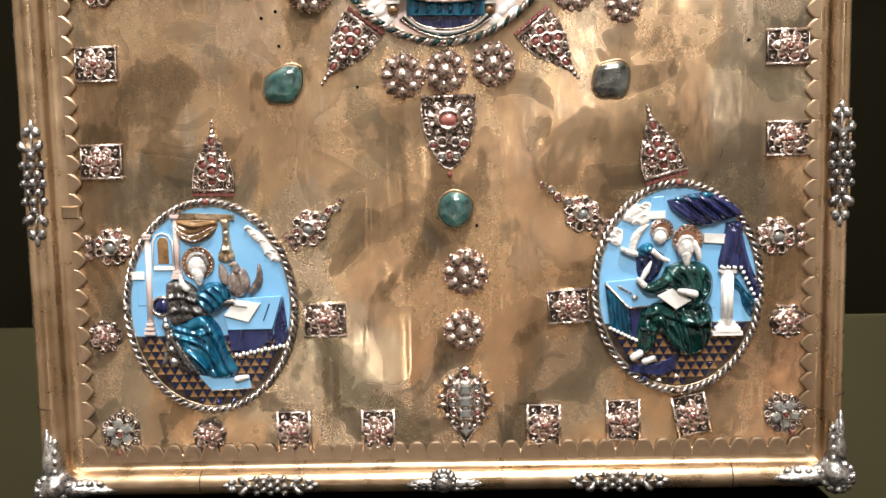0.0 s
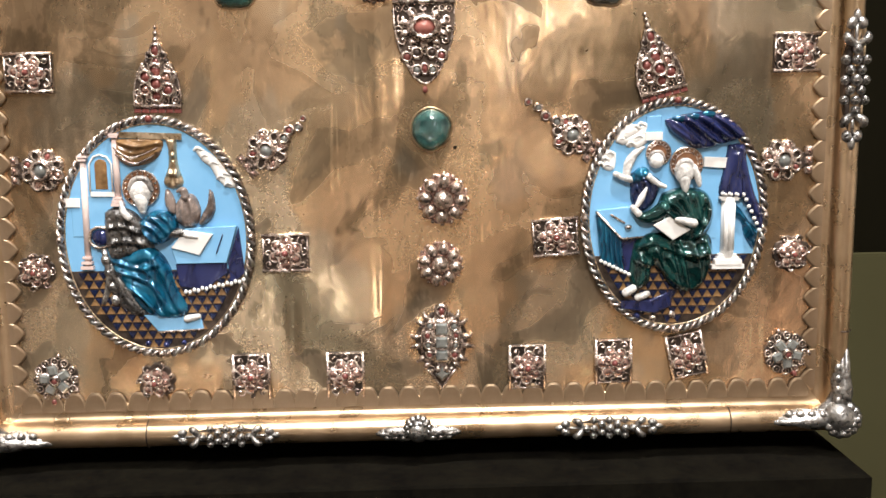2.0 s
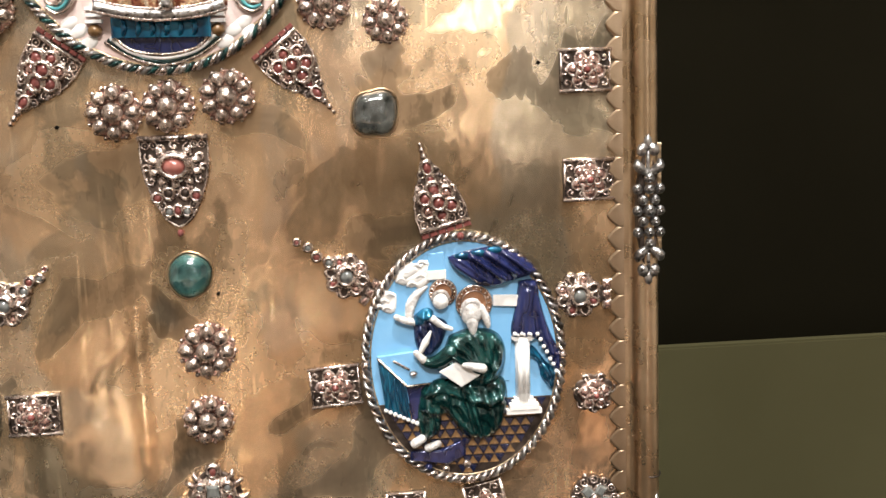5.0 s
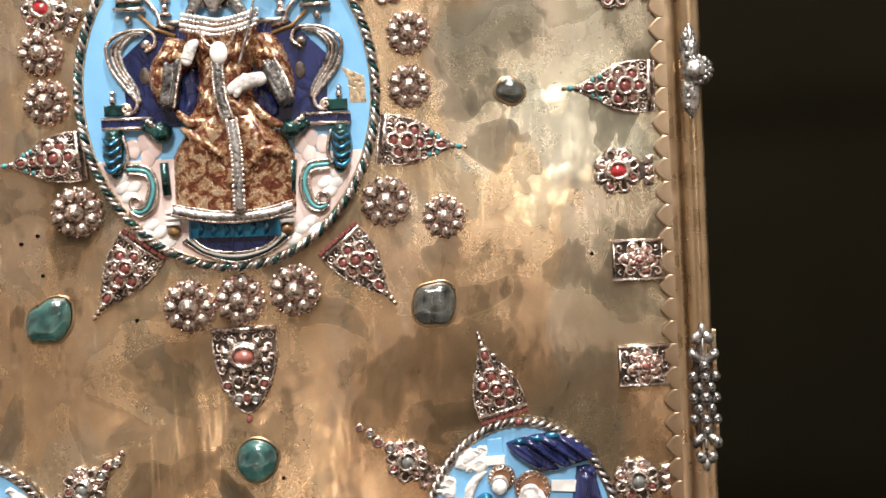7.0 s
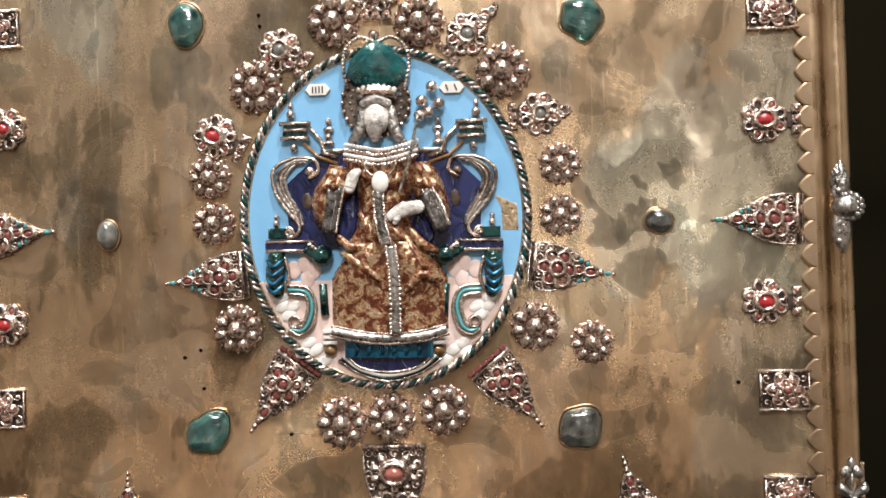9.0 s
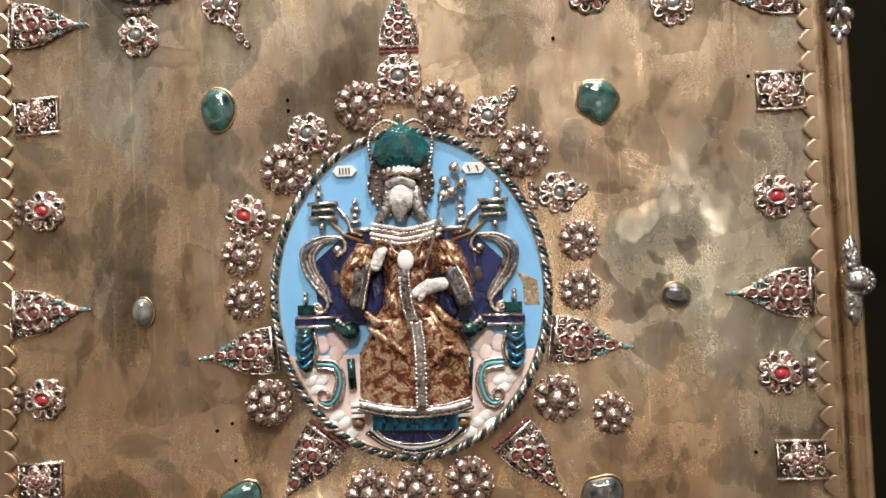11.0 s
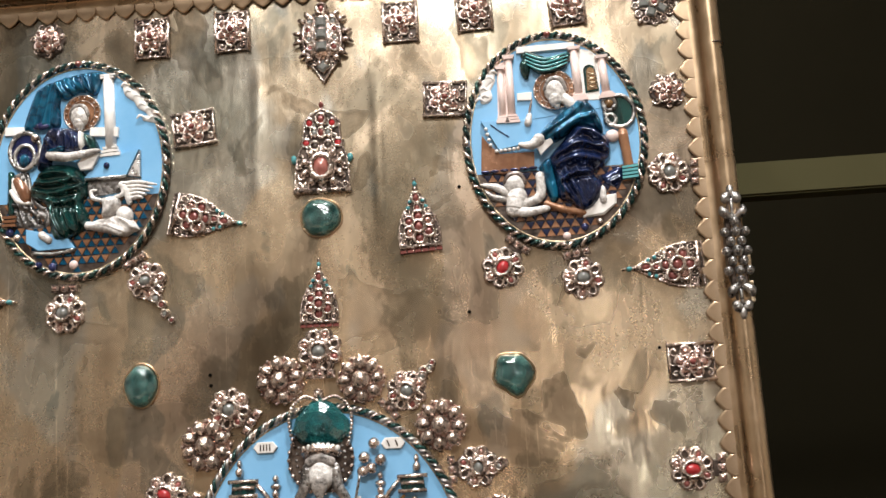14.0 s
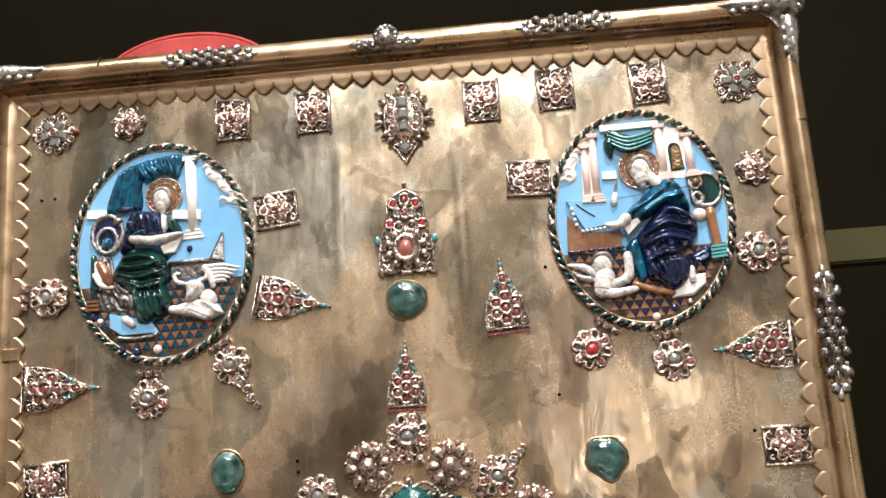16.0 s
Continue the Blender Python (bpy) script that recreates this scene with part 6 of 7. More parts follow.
    cloth(s, q, [(488, 722), (540, 705), (610, 690), (660, 700), (698, 745), (680, 762), (640, 778), (560, 762), (500, 748)], [[(510, 735), (580, 738), (640, 765)], [(620, 700), (660, 725), (690, 755)]], FLESH, 5.0, roll=26)
    q.blob(s, 640, 695, 34, 40, 4.6, 4.0, FLESH, 20)
    cloth(s, q, [(535, 628), (570, 616), (606, 618), (618, 652), (592, 694), (566, 708), (546, 694), (548, 660)], [[(575, 625), (572, 660), (562, 700)]], FLESH, 7.0, roll=24)
    for seq in ([(540, 632), (508, 622), (500, 596), (520, 590)], [(600, 620), (626, 610), (628, 585), (610, 578)]):
        q.limb(s, seq, [8, 9, 7, 4], FLESH, 5.4)
    for i in range(5):
        q.limb(s, [(632 + 5 * i, 566 + 15 * i), (690, 562 + 14 * i), (762 - 14 * i, 572 + 13 * i)], [9, 10, 4], FLESH, 5.4 - 0.25 * i)
    q.limb(s, [(620, 570), (640, 590), (655, 640)], [16, 18, 12], FLESH, 4.4)
    q.limb(s, [(500, 735), (560, 742), (630, 768)], [17, 16, 12], FLESH, 6.0)
    part("winged_animal", s, root, "white enamel winged ox lying down")
    p.flat("footstool", [(210, 715), (375, 745), (410, 790), (265, 800), (215, 770)], 2.9, 5.2, SKY, "pale blue footstool")
    p.rope("footstool_edge", [(240, 808), (330, 812), (405, 795)], 1.1, DARK_SILVER, 4.2)
    s = Shape()
    for x, y, r, m in ((140, 725, 18, NAVY), (170, 745, 16, SILVER), (265, 855, 15, NAVY), (322, 862, 18, NAVY), (405, 855, 18, PINK)):
        p.blob(s, x, y, r, r, 3.2, 1.8, m)
    part("round_stone", s, root)


def medallion_with_winged_child():
    a, b = 49.5, 60.5
    root = medallion(0.1253, 0.5510, a, b, "oval enamel medallion with a figure writing at a desk", (SILVER, GREEN))
    p = Panel(root, grid(408, 454, 0.1345, -3.0))
    tiled_floor(root, a, b, -17.0, (RUST, VIOLET))
    cloud(p, [(165, 175), (150, 200), (125, 245), (130, 275), (110, 290)], 24)
    p.flat("ledge", [(262, 265), (320, 260), (320, 295), (262, 295)], 2.6, 4.0, WHITE)
    p.flat("wall_panel", [(185, 210), (610, 110), (640, 190), (620, 330), (200, 390)], 2.5, 2.85, SKY)
    p.flat("wall_panel", [(500, 80), (560, 90), (600, 130), (590, 300), (520, 300)], 2.7, 3.1, WHITE, "pale wall")
    Panel(root, grid(472, 467, 0.145, -3.0)).flat("wall_panel", [(262, 175), (318, 150), (328, 400), (264, 400)], 2.6, 3.0, PINK, "blush wall between columns")
    column(p, 195, 155, 205, 385, 28, PINK)
    column(p, 228, 110, 242, 385, 32, PINK)
    column(p, 490, 80, 510, 300, 36, PINK)
    column(p, 600, 120, 620, 290, 34, PINK)
    s = Shape()
    o = [p.at(535, 270)] + [p.at(552 + 24 * math.cos(math.pi - math.pi * i / 10), 175 - 24 * math.sin(math.pi * i / 10)) for i in range(11)] + [p.at(590, 262)]
    s.slab(o, 2.9, 3.7, GREEN, 0.4)
    o = [p.at(542, 262)] + [p.at(556 + 16 * math.cos(math.pi - math.pi * i / 10), 182 - 18 * math.sin(math.pi * i / 10)) for i in range(11)] + [p.at(584, 256)]
    s.slab(o, 3.6, 3.9, OCHRE, 0.2)
    for i in range(4):
        s.tube([(*p.at(545, 200 + 18 * i), 4.0), (*p.at(582, 185 + 18 * i), 4.0)], 0.25, OLD_GOLD, 5)
        s.tube([(*p.at(545, 185 + 18 * i), 4.0), (*p.at(582, 200 + 18 * i), 4.0)], 0.25, OLD_GOLD, 5)
    part("window", s, root, "small latticed window")
    p.flat("lintel", [(262, 70), (495, 55), (495, 80), (262, 96)], 2.6, 4.2, WHITE, "pale curtain rod")
    drape(p, [[(290, 110), (360, 165), (440, 150), (470, 110)], [(300, 100), (380, 140), (460, 115)], [(300, 120), (295, 160), (300, 200)]], GREEN, 3.6, [12, 24, 20, 10], "curtain", "gathered green curtain")
    s = Shape()
    # lighter turquoise ridges give the green folds their highlights
    p.folds(s, [[(300, 105 + 14 * i, 6), (370, 135 + 16 * i, 8), (465, 105 + 14 * i, 6)] for i in range(4)], TURQ, 7, 5)
    part("curtain_fold_highlight", s, root)
    p.flat("desk_top", [(115, 380), (310, 378), (330, 470), (185, 500)], 2.8, 5.2, SKY, "pale blue sloping desk top")
    p.flat("desk_cloth", [(118, 440), (150, 480), (190, 515), (325, 510), (325, 570), (200, 600), (115, 585)], 2.8, 4.6, RUST, "rust orange desk cloth")
    s = Shape()
    for i in range(10):
        p.blob(s, 135 + 6 * i if i < 4 else 160 + 17 * (i - 3), 415 + 22 * i if i < 4 else 515 - 2 * i, 8, 8, 5.2, 1.2, WHITE, 0, 8)
    for i in range(6):
        p.blob(s, 130 + 38 * i, 590 - 3 * i, 18, 7, 4.4, 1.2, NAVY, 0, 10)
    part("fringe", s, root, "fringe of the desk cloth")
    s = Shape()
    p.limb(s, [(155, 398), (190, 425), (225, 448)], [3, 3, 3], NAVY, 5.2)
    part("script_bar", s, root, "faint dark line of script")
    s = Shape()
    for cx, cy, rx, ry in ((665, 350, 58, 66), (625, 320, 24, 26), (630, 385, 20, 22)):
        c = p.at(cx, cy)
        s.ring((c[0], c[1], 3.8), (rx * 0.1345, ry * 0.1345), 1.2, DARK_SILVER, 20, 7)
    s.slab(oval(7.2, 8.4, 24, p.at(668, 352)), 2.6, 3.5, GREEN, 0.4)
    p.blob(s, 625, 318, 18, 18, 3.6, 2.4, OCHRE)
    p.blob(s, 635, 450, 28, 26, 3.2, 2.4, PINK)
    p.limb(s, [(675, 440), (685, 510), (695, 580)], [22, 20, 20], RUST, 3.4)
    for i in range(4):
        s.box(p.at(697, 580 + 14 * i), (8.4, 1.3, 3.6), TURQ, 4, 2.6)
    part("chair", s, root, "scrolled chair with a rust coloured leg")
    q = Panel(root, grid(472, 467, 0.145, -3.0))
    s = Shape()
    q.halo(s, 474, 282, 76, 3.8, RUST)
    cloth(s, q, [(408, 575), (450, 540), (468, 600), (484, 692), (452, 708), (430, 640)], [[(430, 575), (445, 630), (462, 695)]], TEAL, 4.0, roll=20)
    cloth(s, q, [(632, 612), (698, 580), (722, 600), (694, 655), (650, 645)], [[(650, 625), (700, 600)], [(660, 640), (705, 620)]], VIOLET, 2.4, roll=18)
    cloth(s, q, [(548, 420), (610, 424), (662, 468), (674, 530), (645, 580), (612, 602), (642, 650), (624, 710), (572, 748), (520, 712), (480, 692), (466, 602), (448, 545), (488, 492)], [[(495, 505), (570, 452), (652, 485)], [(475, 540), (560, 500), (664, 522)], [(468, 578), (550, 552), (640, 565)], [(478, 640), (530, 612), (592, 602)], [(508, 600), (540, 660), (572, 738)], [(580, 610), (602, 660), (604, 722)], [(482, 610), (502, 662), (532, 708)], [(545, 600), (570, 655), (592, 735)], [(540, 440), (600, 445), (645, 500)]], VIOLET, 6.6, roll=44, depth=2.1, wide=10, swell=((540, 520, 60, 2.6),))
    cloth(s, q, [(408, 466), (440, 420), (510, 360), (562, 324), (612, 345), (642, 400), (648, 455), (600, 432), (550, 430), (500, 472), (460, 484)], [[(425, 458), (510, 405), (572, 348)], [(455, 478), (540, 418), (612, 395)], [(562, 338), (602, 380), (634, 438)], [(590, 345), (622, 390), (640, 440)]], TEAL, 8.2, roll=38, depth=1.6, wide=9)
    q.limb(s, [(412, 478), (385, 500), (345, 498)], [22, 17, 9], FLESH, 7.6)
    q.limb(s, [(380, 382), (374, 412)], [10, 14], FLESH, 5.4)
    q.limb(s, [(378, 385), (384, 350), (392, 318)], [4, 5, 2], PLUMAGE, 5.8)
    head(s, q, 476, 292, 40, 52, 5.2, 0.15, 18)
    q.limb(s, [(512, 320), (535, 345)], [20, 22], FLESH, 5.4)
    q.limb(s, [(636, 665), (640, 708)], [14, 15], FLESH, 4.6)
    q.limb(s, [(435, 715), (490, 735), (570, 752)], [12, 15, 11], RUST, 4.4)
    part("relief_figure", s, root, "seated relief figure in coloured enamel")
    s = Shape()
    s.slab([p.at(x, y) for x, y in [(330, 490), (390, 460), (400, 480), (350, 530)]], 6.0, 7.6, WHITE, 0.5)
    part("open_book", s, root, "white open book")
    s = Shape()
    head(s, p, 245, 640, 42, 44, 5.0, 0.0, 0, PLUMAGE)
    p.limb(s, [(255, 690), (245, 740)], [40, 36], FLESH, 4.6)
    p.limb(s, [(290, 720), (345, 690), (345, 610)], [18, 20, 18], FLESH, 6.2)
    p.limb(s, [(240, 750), (300, 755), (370, 740)], [22, 20, 13], FLESH, 6.0)
    p.limb(s, [(210, 670), (170, 650), (115, 640)], [18, 16, 5], FLESH, 4.2)
    p.limb(s, [(205, 700), (160, 690), (130, 665)], [16, 13, 5], HAIR, 3.8)
    figure(s, p, "relief_figure", "small winged white enamel figure")
    p.flat("cushion", [(505, 750), (560, 700), (640, 685), (640, 725), (590, 770), (510, 780)], 2.9, 5.4, WHITE, "white footstool cushion", 1.2)
    s = Shape()
    for x, y, r, m in ((515, 815, 16, NAVY), (575, 795, 16, SILVER), (445, 850, 16, PINK)):
        p.blob(s, x, y, r, r, 3.2, 1.8, m)
    part("round_stone", s, root)


def skirt(s, p):
    """The lap of the robe: broad over two knees, falling to a curved hem."""
    n, m, vs = 36, 24, []
    for j in range(m + 1):
        v = j / m
        half = 56 + 47 * min(1.0, v * 2.4) ** 0.7
        for i in range(n + 1):
            u = 2 * i / n - 1
            z = 3 + 16 * math.sqrt(max(0.0, 1 - abs(u) ** 2.8))
            z += 6.5 * (math.exp(-((u - 0.52) / 0.3) ** 2) + math.exp(-((u + 0.52) / 0.3) ** 2)) * math.exp(-((v - 0.22) / 0.26) ** 2)
            z += (0.5 + 1.3 * v) * math.sin(10 * u + 3.5 * v + 1.5 * noise.noise((u * 2, v * 3, 4))) * (1 - u * u)
            vs.append((*p.at(691 + u * half, 432 + v * 152 + 16 * v * (1 - u * u)), z))
    fs = [(j * (n + 1) + i, (j + 1) * (n + 1) + i, (j + 1) * (n + 1) + i + 1, j * (n + 1) + i + 1) for j in range(m) for i in range(n)]
    s.add(vs, fs, BROCADE)


def central_medallion():
    a, b = 72.0, 84.5
    root = medallion(-0.0040, 0.3345, a, b, "large oval enamel medallion with a crowned figure enthroned", (SILVER, GREEN, DARK_SILVER))
    p = Panel(root, grid(682, 388, 0.277, -1.2))
    ia, ib = a - 4.8, b - 4.8
    s = Shape()
    t0 = math.asin(30 / ib)
    s.slab([(ia * math.cos(t), ib * math.sin(t)) for t in (math.pi + t0 + (math.pi - 2 * t0) * i / 30 for i in range(31))], 2.5, 2.95, PINK, 0.3)
    part("lower_ground", s, root, "blush pink enamel ground with white scrolls")
    p.flat("bare_patch", [(876, 350), (915, 368), (918, 412), (890, 412), (888, 372)], 2.5, 2.75, OLD_GOLD, "bare gilt patch where enamel is lost", 0.1)
    p.flat("throne_back", [(505, 330), (575, 268), (790, 268), (855, 330), (850, 440), (515, 445)], 2.6, 3.4, NAVY, "navy enamel throne back")
    for x, y, rx, ry in ((545, 358, 9, 15), (808, 355, 9, 15)):
        s = Shape()
        p.blob(s, x, y, rx, ry, 3.4, 0.5, SHADED)
        part("pierced_oval", s, root)
    mirror = 1362
    for side in (0, 1):
        f = (lambda x: x) if side == 0 else (lambda x: mirror - x)
        for k in range(4):
            d = 6.5 * k
            seq = [(548, 318), (566, 304), (556, 284), (515 + d * 0.6, 284 + d * 0.5), (484 + d, 305 + d * 0.5), (490 + d, 345), (515 + d * 0.9, 380), (532 + d * 0.35, 402), (524 + d * 0.2, 420 - d * 0.3), (506 + d * 0.3, 418 - d * 0.3)] if k == 0 else [(555 - d, 284 + d * 0.35), (520 + d * 0.2, 285 + d * 0.4), (486 + d, 308 + d * 0.4), (492 + d, 345), (516 + d * 0.8, 380), (531 + d * 0.3, 402)]
            p.rope("scroll", [(f(x), y) for x, y in seq], (1.0, 1.0), SILVER if k % 2 == 0 else DARK_SILVER, 4.4 - 0.2 * k, "silver scroll of the throne")
        for r, z in ((9.0, 4.4), (4.0, 5.0)):
            s = Shape()
            c = p.at(f(512), 414)
            s.ring((c[0], c[1], z), r * 0.277, 0.8, SILVER, 14, 6)
            part("volute", s, root, "silver volute")
        s = Shape()
        c = p.at(f(550), 306)
        s.ball((c[0], c[1], 4.2), 2.4, SILVER, 10, 6)
        part("volute", s, root, "silver volute")
        # arm post with finial
        s = Shape()
        s.box(p.at(f(525), 234), (12.0, 7.6, 3.0), GREEN, 6 if side else -6, 2.6, 0.6)
        for y, w in ((221, 15.5), (233, 11.5), (247, 14.5)):
            c = p.at(f(525), y)
            s.tube([(c[0] - w / 2, c[1], 5.2), (c[0] + w / 2, c[1], 5.2)], 1.15, SILVER, 7)
        p.blob(s, f(517), 205, 8, 9, 4.0, 2.6, SILVER)
        p.blob(s, f(517), 190, 5, 8, 4.0, 2.0, SILVER)
        p.blob(s, f(522), 264, 7, 8, 4.0, 2.4, SILVER)
        part("post_finial", s, root, "dark silver post with a finial")
        p.rope("throne_arm", [(f(545), 222), (f(570), 250), (f(578), 275), (f(600), 280)], 1.1, SILVER, 4.4, "", False)
        p.rope("throne_arm", [(f(540), 255), (f(565), 280), (f(600), 292)], 0.9, OCHRE, 4.0, "", False)
        p.rope("throne_rail", [(f(570), 270), (f(625), 270)], 1.3, DARK_SILVER, 4.0, "", False)
        s = Shape()
        for y, rx, ry in ((218, 6, 7), (232, 10, 6), (245, 7, 8), (256, 11, 5)):
            p.blob(s, f(584), y, rx, ry, 3.4, 2.2, SILVER)
        part("finial", s, root, "small silver finial")
        # arm rest
        s = Shape()
        s.box(p.at(f(515), 437), (24.5, 3.2, 3.2), NAVY, 0, 2.6, 0.5)
        s.tube([(*p.at(f(472), 430), 5.6), (*p.at(f(556), 430), 5.6)], 0.9, SILVER, 6)
        s.tube([(*p.at(f(472), 446), 5.4), (*p.at(f(556), 446), 5.4)], 1.1, SILVER, 6)
        part("arm_rest", s, root, "navy arm rest edged in silver")
        s = Shape()
        s.box(p.at(f(493), 415), (9.5, 5.0, 3.0), GREEN, 0, 2.6, 0.8)
        p.blob(s, f(490), 398, 6, 9, 3.8, 2.4, SILVER)
        p.blob(s, f(490), 386, 5, 5, 3.8, 2.0, SILVER)
        part("arm_finial", s, root)
        s = Shape()
        p.limb(s, [(f(490), 460), (f(487), 490), (f(492), 520)], [17, 18, 11], GREEN, 3.6)
        for i in range(4):
            # teal ridges put highlights into the green leaf
            p.folds(s, [[(f(473), 462 + 15 * i, 6), (f(488), 474 + 15 * i, 9), (f(503), 460 + 15 * i, 6)]], TEAL, 8, 4)
        part("leaf_bracket", s, root, "green enamel leaf bracket")
        p.rope("bracket_edge", [(f(505), 456), (f(512), 490), (f(505), 515)], 1.0, SILVER, 4.4)
        for k in range(3):
            d = 7.0 * k
            p.rope("lower_scroll", [(f(510), 508 + d), (f(545 - d * 0.4), 512 + d), (f(560 - d), 545), (f(552 - d), 580 - d * 0.5), (f(530), 595 - d), (f(512 + d * 0.4), 585 - d * 0.3)], (1.1, 0.8), (SILVER, TURQ, SILVER)[k], 4.4, "silver and green lower scroll")
        s = Shape()
        c = p.at(f(522), 572)
        s.ring((c[0], c[1], 4.2), 2.6, 1.0, SILVER, 14, 6)
        part("lower_volute", s, root, "silver lower volute")
        for x, y in ((500, 545), (518, 545), (510, 560), (496, 530), (545, 610), (560, 622), (575, 640), (535, 625)):
            s = Shape()
            p.blob(s, f(x), y, 15, 10, 2.8, 1.1, WHITE, 30)
            part("scroll_relief", s, root, "white scroll relief")
        s = Shape()
        for x, y in ((520, 480), (540, 470), (545, 495), (556, 480)):
            p.blob(s, f(x), y, 13, 17, 2.8, 0.9, PINK)
        part("shell", s, root, "blush enamel shell relief")
        p.rope("throne_leg", [(f(572), 505), (f(576), 560)], 2.2, GREEN, 3.8, "", False)
        s = Shape()
        for y, w in ((588, 26), (598, 24), (608, 26)):
            s.box(p.at(f(585), y), (w * 0.277, 1.6, 4.0), WHITE, 0, 2.6, 0.5)
        p.blob(s, f(585), 622, 12, 11, 3.6, 3.0, OCHRE)
        part("throne_foot", s, root, "turned throne foot")
        s = Shape()
        p.limb(s, [(f(545), 445), (f(572), 455)], [8, 20], GREEN, 5.0)
        for i in range(5):
            p.blob(s, f(552 + 5 * i), 436 + 4 * i, 5, 5, 8.0, 1.0, SILVER, 0, 8)
        part("arm_knob", s, root, "green arm knob with silver beads")
    for x, y in ((565, 161), (800, 161)):
        s = Shape()
        o = [(-12.5, 0), (-8, -5.6), (8, -5.6), (12.5, 0), (8, 5.6), (-8, 5.6)]
        c = p.at(x if x < 600 else 803, y)
        s.slab([(c[0] + u * 0.5, c[1] + v * 0.5) for u, v in o], 2.5, 4.0, WHITE, 0.4)
        for i in range(4 if x < 600 else 2):
            s.box((c[0] - 2.4 + (1.6 if x < 600 else 4.2) * i, c[1]), (0.7, 3.2, 0.4), SHADED, 0 if x < 600 else 20, 3.9, 0.05)
        part("label", s, root, "white hexagonal label with unreadable dark strokes")
    # footstool
    s = Shape()
    s.box(p.at(690, 618), (43, 9.0, 4.6), TEAL, -1, 2.6, 1.0)
    for i in range(6):
        p.folds(s, [[(630 + 22 * i, 603, 6.4), (634 + 22 * i, 618, 7.6), (630 + 22 * i, 632, 6.4)]], TEAL, 7, 5)
    part("footstool_cloth", s, root, "teal enamel cloth over the footstool")
    s = Shape()
    s.slab([p.at(690 + 74 * math.cos(t), 632 + 30 * math.sin(t)) for t in (math.pi * i / 16 for i in range(17))], 2.6, 4.6, NAVY, 0.6)
    part("footstool", s, root, "navy enamel footstool")
    for k, m in enumerate((SILVER, WHITE, GREEN, SILVER)):
        p.rope("footstool_rim", [(614 - 5 * k, 630 + 3 * k), (640, 652 + 4 * k), (690, 660 + 5.5 * k), (742, 650 + 4 * k), (768 + 5 * k, 626 + 3 * k)], 0.9, m, 5.0 - 0.5 * k)
    # crown stone and halo
    s = Shape()
    c = p.at(669, 185)
    s.slab(oval(17.0, 17.5, 32, c), 2.6, 4.0, SHADED, 0.5)
    for i in range(26):
        t = 2 * math.pi * i / 26
        s.ball((c[0] + 16.4 * math.cos(t), c[1] + 17.0 * math.sin(t), 4.4), 1.25, SILVER, 8, 5)
        s.ball((c[0] + 12.6 * math.cos(t), c[1] + 13.2 * math.sin(t), 4.2), 0.8, DARK_SILVER, 6, 4)
    part("halo", s, root, "dark halo ringed with silver beads")
    s = Shape()
    seq = [(616, 140), (624, 112), (652, 82), (670, 74), (692, 84), (722, 116), (724, 138), (706, 156), (670, 162), (634, 157)]
    o = [p.at(x, y) for x, y in seq]
    n, cx, cy = len(o), p.at(670, 122)[0], p.at(670, 122)[1]
    levels = [(1.0, 3.0), (1.02, 5.0), (0.86, 8.0), (0.5, 9.8), (0.18, 10.3)]
    vs = [(cx + (x - cx) * k, cy + (y - cy) * k, z) for k, z in levels for x, y in o]
    fs = [(j * n + i, (j + 1) * n + i, (j + 1) * n + (i + 1) % n, j * n + (i + 1) % n) for j in range(4) for i in range(n)] + [tuple(range(4 * n, 5 * n))[::-1], tuple(range(n))]
    s.add(vs, fs, DEEP_EMERALD, False)
    part("crown_emerald", s, root, "very large deep green emerald")
    s = Shape()
    for side in (1, -1):
        line = curve_through([(*p.at(670 + 6 * side, 78), 6.0), (*p.at(670 + 30 * side, 72), 6.0), (*p.at(670 + 54 * side, 92), 6.0), (*p.at(670 + 58 * side, 125), 5.4), (*p.at(670 + 50 * side, 160), 5.0)], 5)
        for q in line[::1]:
            s.ball(tuple(q), 1.15, SILVER, 7, 5, 0, -0.8)
    p.blob(s, 666, 66, 10, 10, 4.0, 3.4, SILVER)
    part("crown_arch", s, root, "silver beaded crown arches")
    # the figure
    s = Shape()
    q = Panel(root, grid(348, 565, 0.158, -1.2))
    cloth(s, q, [(228, 378), (330, 352), (432, 368), (452, 430), (428, 520), (436, 600), (468, 668), (232, 668), (258, 600), (268, 500), (238, 430)], [[(240, 390), (270, 470), (275, 560)], [(290, 400), (300, 500), (290, 610)], [(400, 400), (390, 470), (400, 560)], [(440, 400), (425, 480), (430, 580)], [(265, 560), (300, 600), (300, 655)], [(420, 570), (400, 620), (440, 655)], [(230, 420), (290, 440), (330, 470)], [(460, 420), (420, 440), (380, 470)]], BROCADE, 18.0, 3.0, 70, 2.6, 11)
    cloth(s, q, [(180, 398), (240, 415), (262, 480), (228, 520), (205, 612), (152, 602), (122, 540), (130, 480), (158, 436)], [[(190, 420), (165, 480), (150, 560)], [(225, 430), (200, 490), (190, 570)], [(150, 470), (190, 470), (240, 470)]], BROCADE, 19.0, 3.0, 48, 2.6, 10)
    cloth(s, q, [(440, 395), (492, 398), (532, 460), (552, 540), (548, 602), (512, 612), (472, 560), (440, 500), (428, 440)], [[(460, 410), (490, 470), (520, 560)], [(500, 420), (525, 490), (540, 570)], [(440, 460), (480, 470), (530, 480)]], BROCADE, 19.0, 3.0, 48, 2.6, 10)
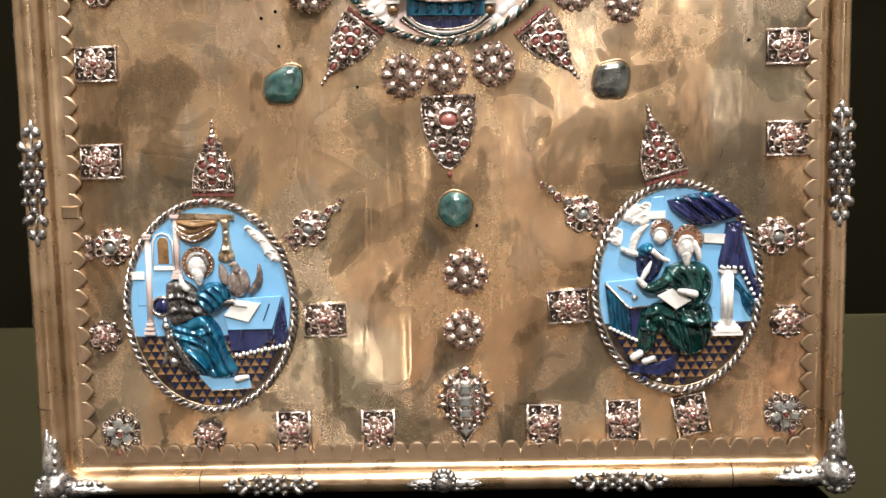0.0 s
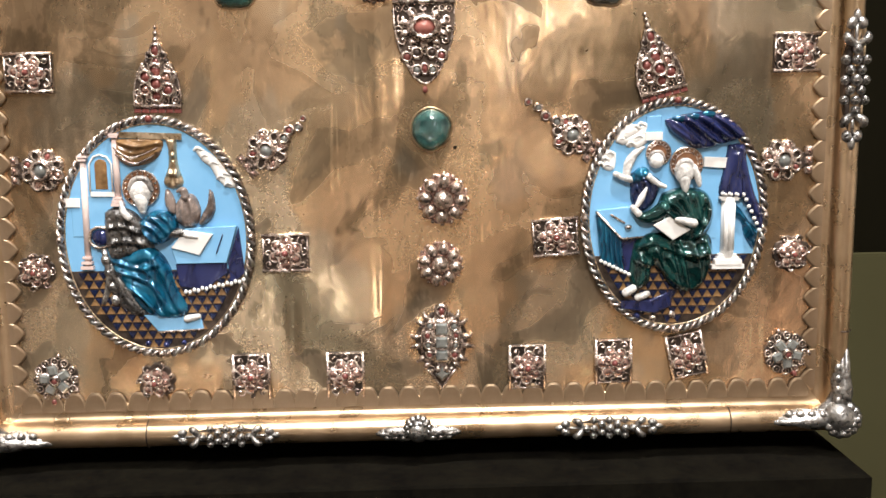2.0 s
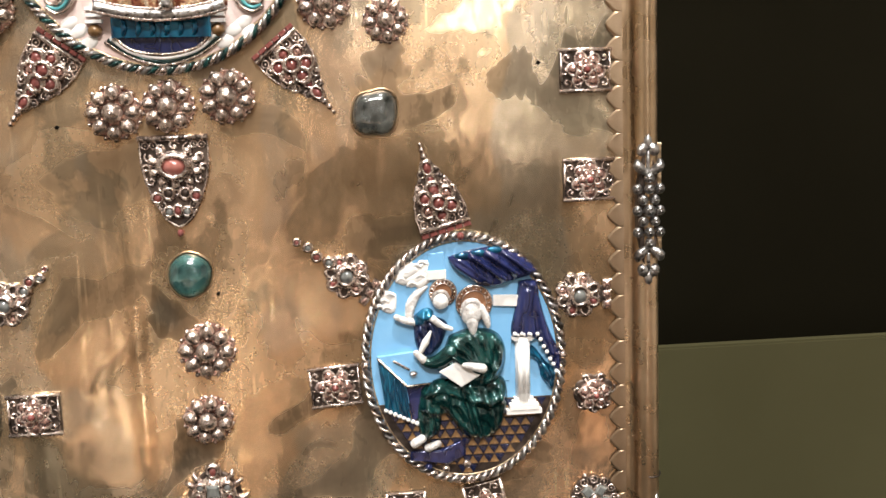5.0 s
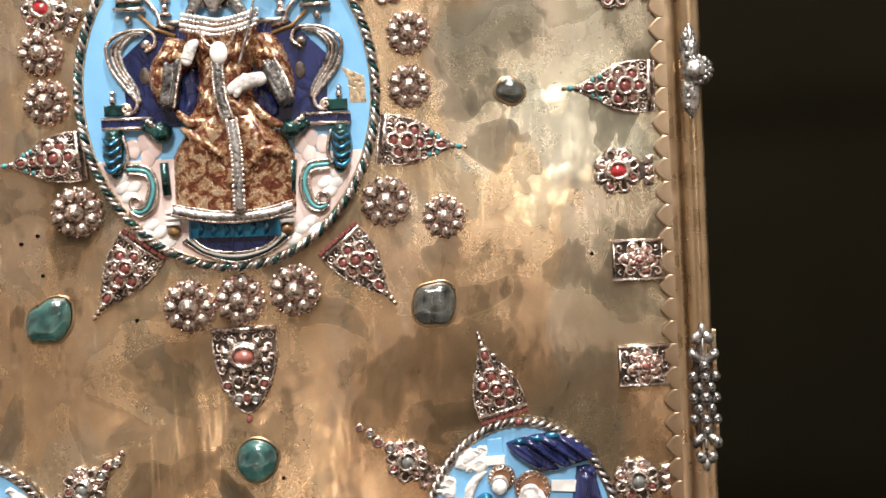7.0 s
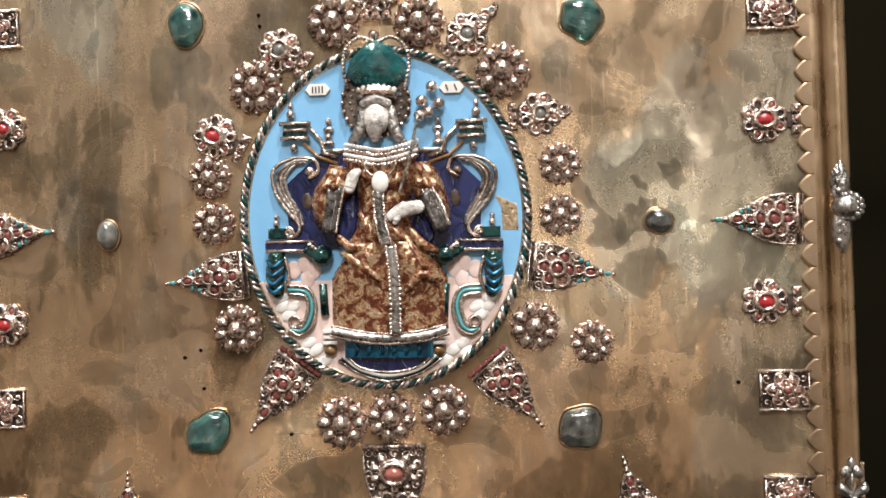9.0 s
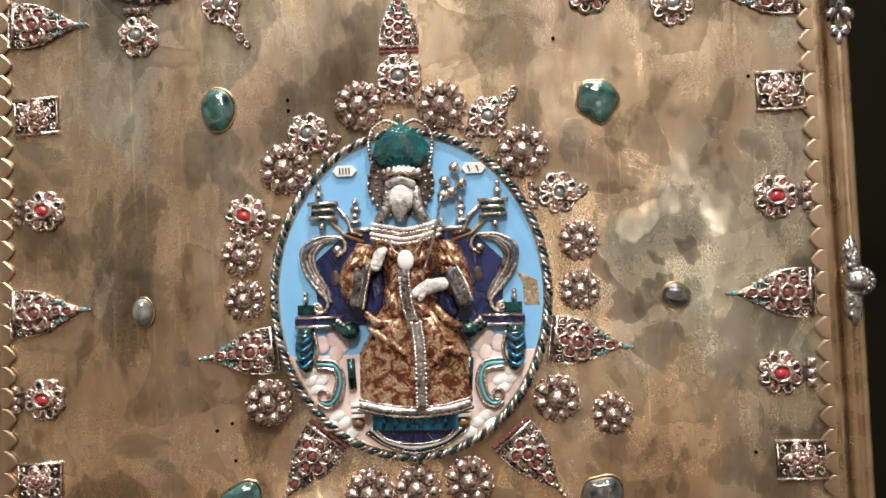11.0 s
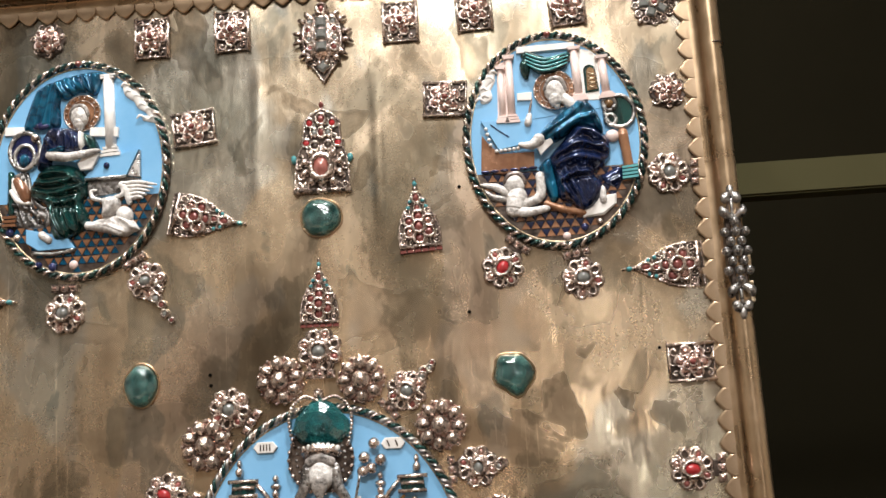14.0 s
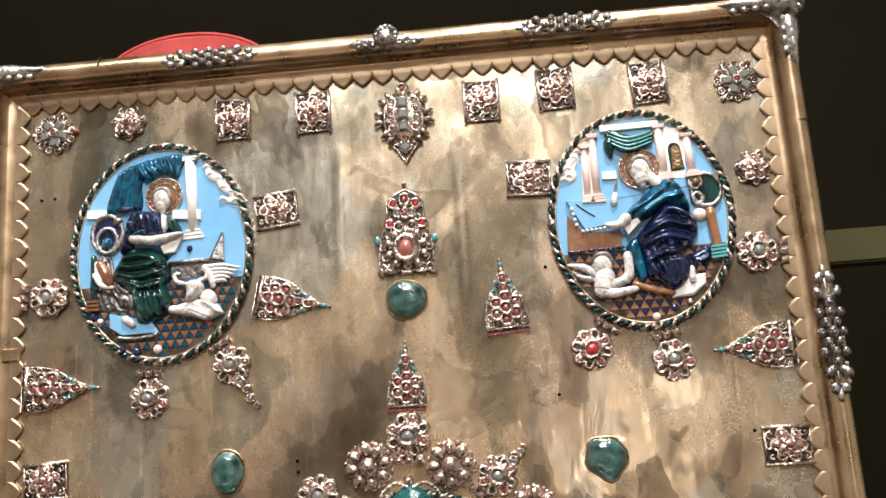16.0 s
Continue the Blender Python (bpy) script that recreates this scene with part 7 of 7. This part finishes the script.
    cloth(s, q, [(172, 470), (230, 472), (222, 545), (206, 616), (158, 606), (165, 540)], [[(180, 480), (176, 540), (168, 600)], [(222, 480), (214, 545), (200, 608)]], NIELLO, 20.5, 3.0, 16, 2.0, 6)
    cloth(s, q, [(450, 502), (500, 474), (530, 530), (550, 598), (508, 618), (480, 560)], [[(458, 505), (490, 560), (512, 608)], [(498, 482), (524, 535), (544, 596)]], NIELLO, 20.5, 3.0, 16, 2.0, 6)
    skirt(s, p)
    p.folds(s, [[(730, 410, 15), (750, 435, 18), (780, 450, 14)], [(720, 420, 16), (735, 450, 20), (760, 480, 22)], [(610, 450, 16), (640, 470, 22), (680, 500, 22)], [(720, 520, 22), (750, 490, 23), (785, 500, 18)], [(600, 420, 13), (625, 440, 18), (660, 440, 19)], [(640, 380, 14), (660, 410, 18), (650, 430, 18)]], BROCADE, 18, 9)
    cloth(s, q, [(215, 520), (262, 490), (270, 600), (232, 660), (196, 640)], [[(235, 540), (240, 590), (225, 640)]], NAVY, 9.0, 3.0, 20)
    cloth(s, q, [(435, 520), (478, 560), (505, 620), (480, 655), (440, 610)], [[(450, 550), (475, 600), (480, 640)]], NAVY, 9.0, 3.0, 20)
    # trimmings of the robe, cast on
    for seq, z in (([(608, 335), (600, 370), (592, 412)], 20.5), ([(760, 340), (778, 372), (790, 405)], 20.5), ([(592, 586), (640, 596), (690, 600), (745, 596), (792, 584)], 19.5), ([(697, 440), (704, 500), (705, 590)], 26.5), ([(676, 345), (680, 400), (690, 436)], 24.5)):
        line = curve_through([(*p.at(x, y), z) for x, y in seq], 12)
        s.tube(line, 2.3, DARK_SILVER, 8)
        for off in (-2.3, 2.3):
            for i, q in enumerate(line):
                d = (line[min(i + 1, len(line) - 1)] - line[max(i - 1, 0)]).normalized()
                s.ball((q.x - d.y * off, q.y + d.x * off, q.z + 0.4), 0.95, SILVER, 6, 4)
    for i in range(4):
        line = curve_through([(*p.at(x, y + 9 * i), 17.5 + 2.0 * i) for x, y in ((618, 262), (650, 268), (676, 272), (712, 266), (742, 256))], 6)
        for q in line:
            s.ball(tuple(q), 1.15, SILVER if i % 2 else FLESH, 6, 4)
    p.limb(s, [(625, 338), (632, 318), (640, 310)], [10, 11, 7], FLESH, 21.0)
    p.limb(s, [(745, 372), (715, 378), (690, 392)], [12, 13, 6], FLESH, 21.0)
    p.limb(s, [(720, 370), (705, 398)], [8, 5], FLESH, 22.0)
    p.blob(s, 670, 210, 26, 34, 8.0, 8.0, FLESH)
    p.limb(s, [(668, 226), (668, 238), (668, 252)], [16, 15, 7], HAIR, 12.5)
    p.limb(s, [(650, 190), (669, 182), (690, 190)], [9, 10, 9], HAIR, 13.0)
    p.limb(s, [(645, 200), (640, 235), (628, 255)], [9, 11, 8], DARK_SILVER, 10.0)
    p.limb(s, [(696, 200), (702, 235), (716, 255)], [9, 11, 8], DARK_SILVER, 10.0)
    s.tube([(*p.at(640, 176), 10.5), (*p.at(655, 168), 13.5), (*p.at(672, 166), 14.2), (*p.at(690, 168), 13.5), (*p.at(704, 175), 10.5)], 2.6, SILVER, 8)
    for i in range(8):
        p.blob(s, 640 + 9 * i, 166 - 6 * math.sin(math.pi * i / 7), 5, 6, 13.4, 2.2, FLESH if i % 2 else SILVER, 0, 8)
    figure(s, p, "relief_figure", "crowned relief figure in gold and brown enamel robe", 0.5)
    s = Shape()
    p.blob(s, 680, 329, 15, 19, 14.2, 1.6, WHITE)
    part("pendant", s, root, "white oval pendant")
    for seq in ([(648, 285), (660, 312), (680, 322)], [(712, 285), (700, 312), (680, 322)]):
        p.rope("chain", seq, 0.55, SILVER, 14.2, "thin silver chain")
    p.rope("sceptre", [(746, 215), (730, 290), (712, 350)], 0.7, DARK_SILVER, 14.0, "thin dark sceptre")
    s = Shape()
    for x, y in ((768, 160), (750, 185), (780, 190), (747, 210), (762, 205)):
        p.blob(s, x, y, 11, 11, 5.0, 3.4, SILVER)
    part("sceptre_head", s, root, "silver beads of the sceptre head")


medallion_with_curtain_and_desk()
medallion_with_angel_and_dark_curtain()
medallion_with_winged_ox()
medallion_with_winged_child()
central_medallion()
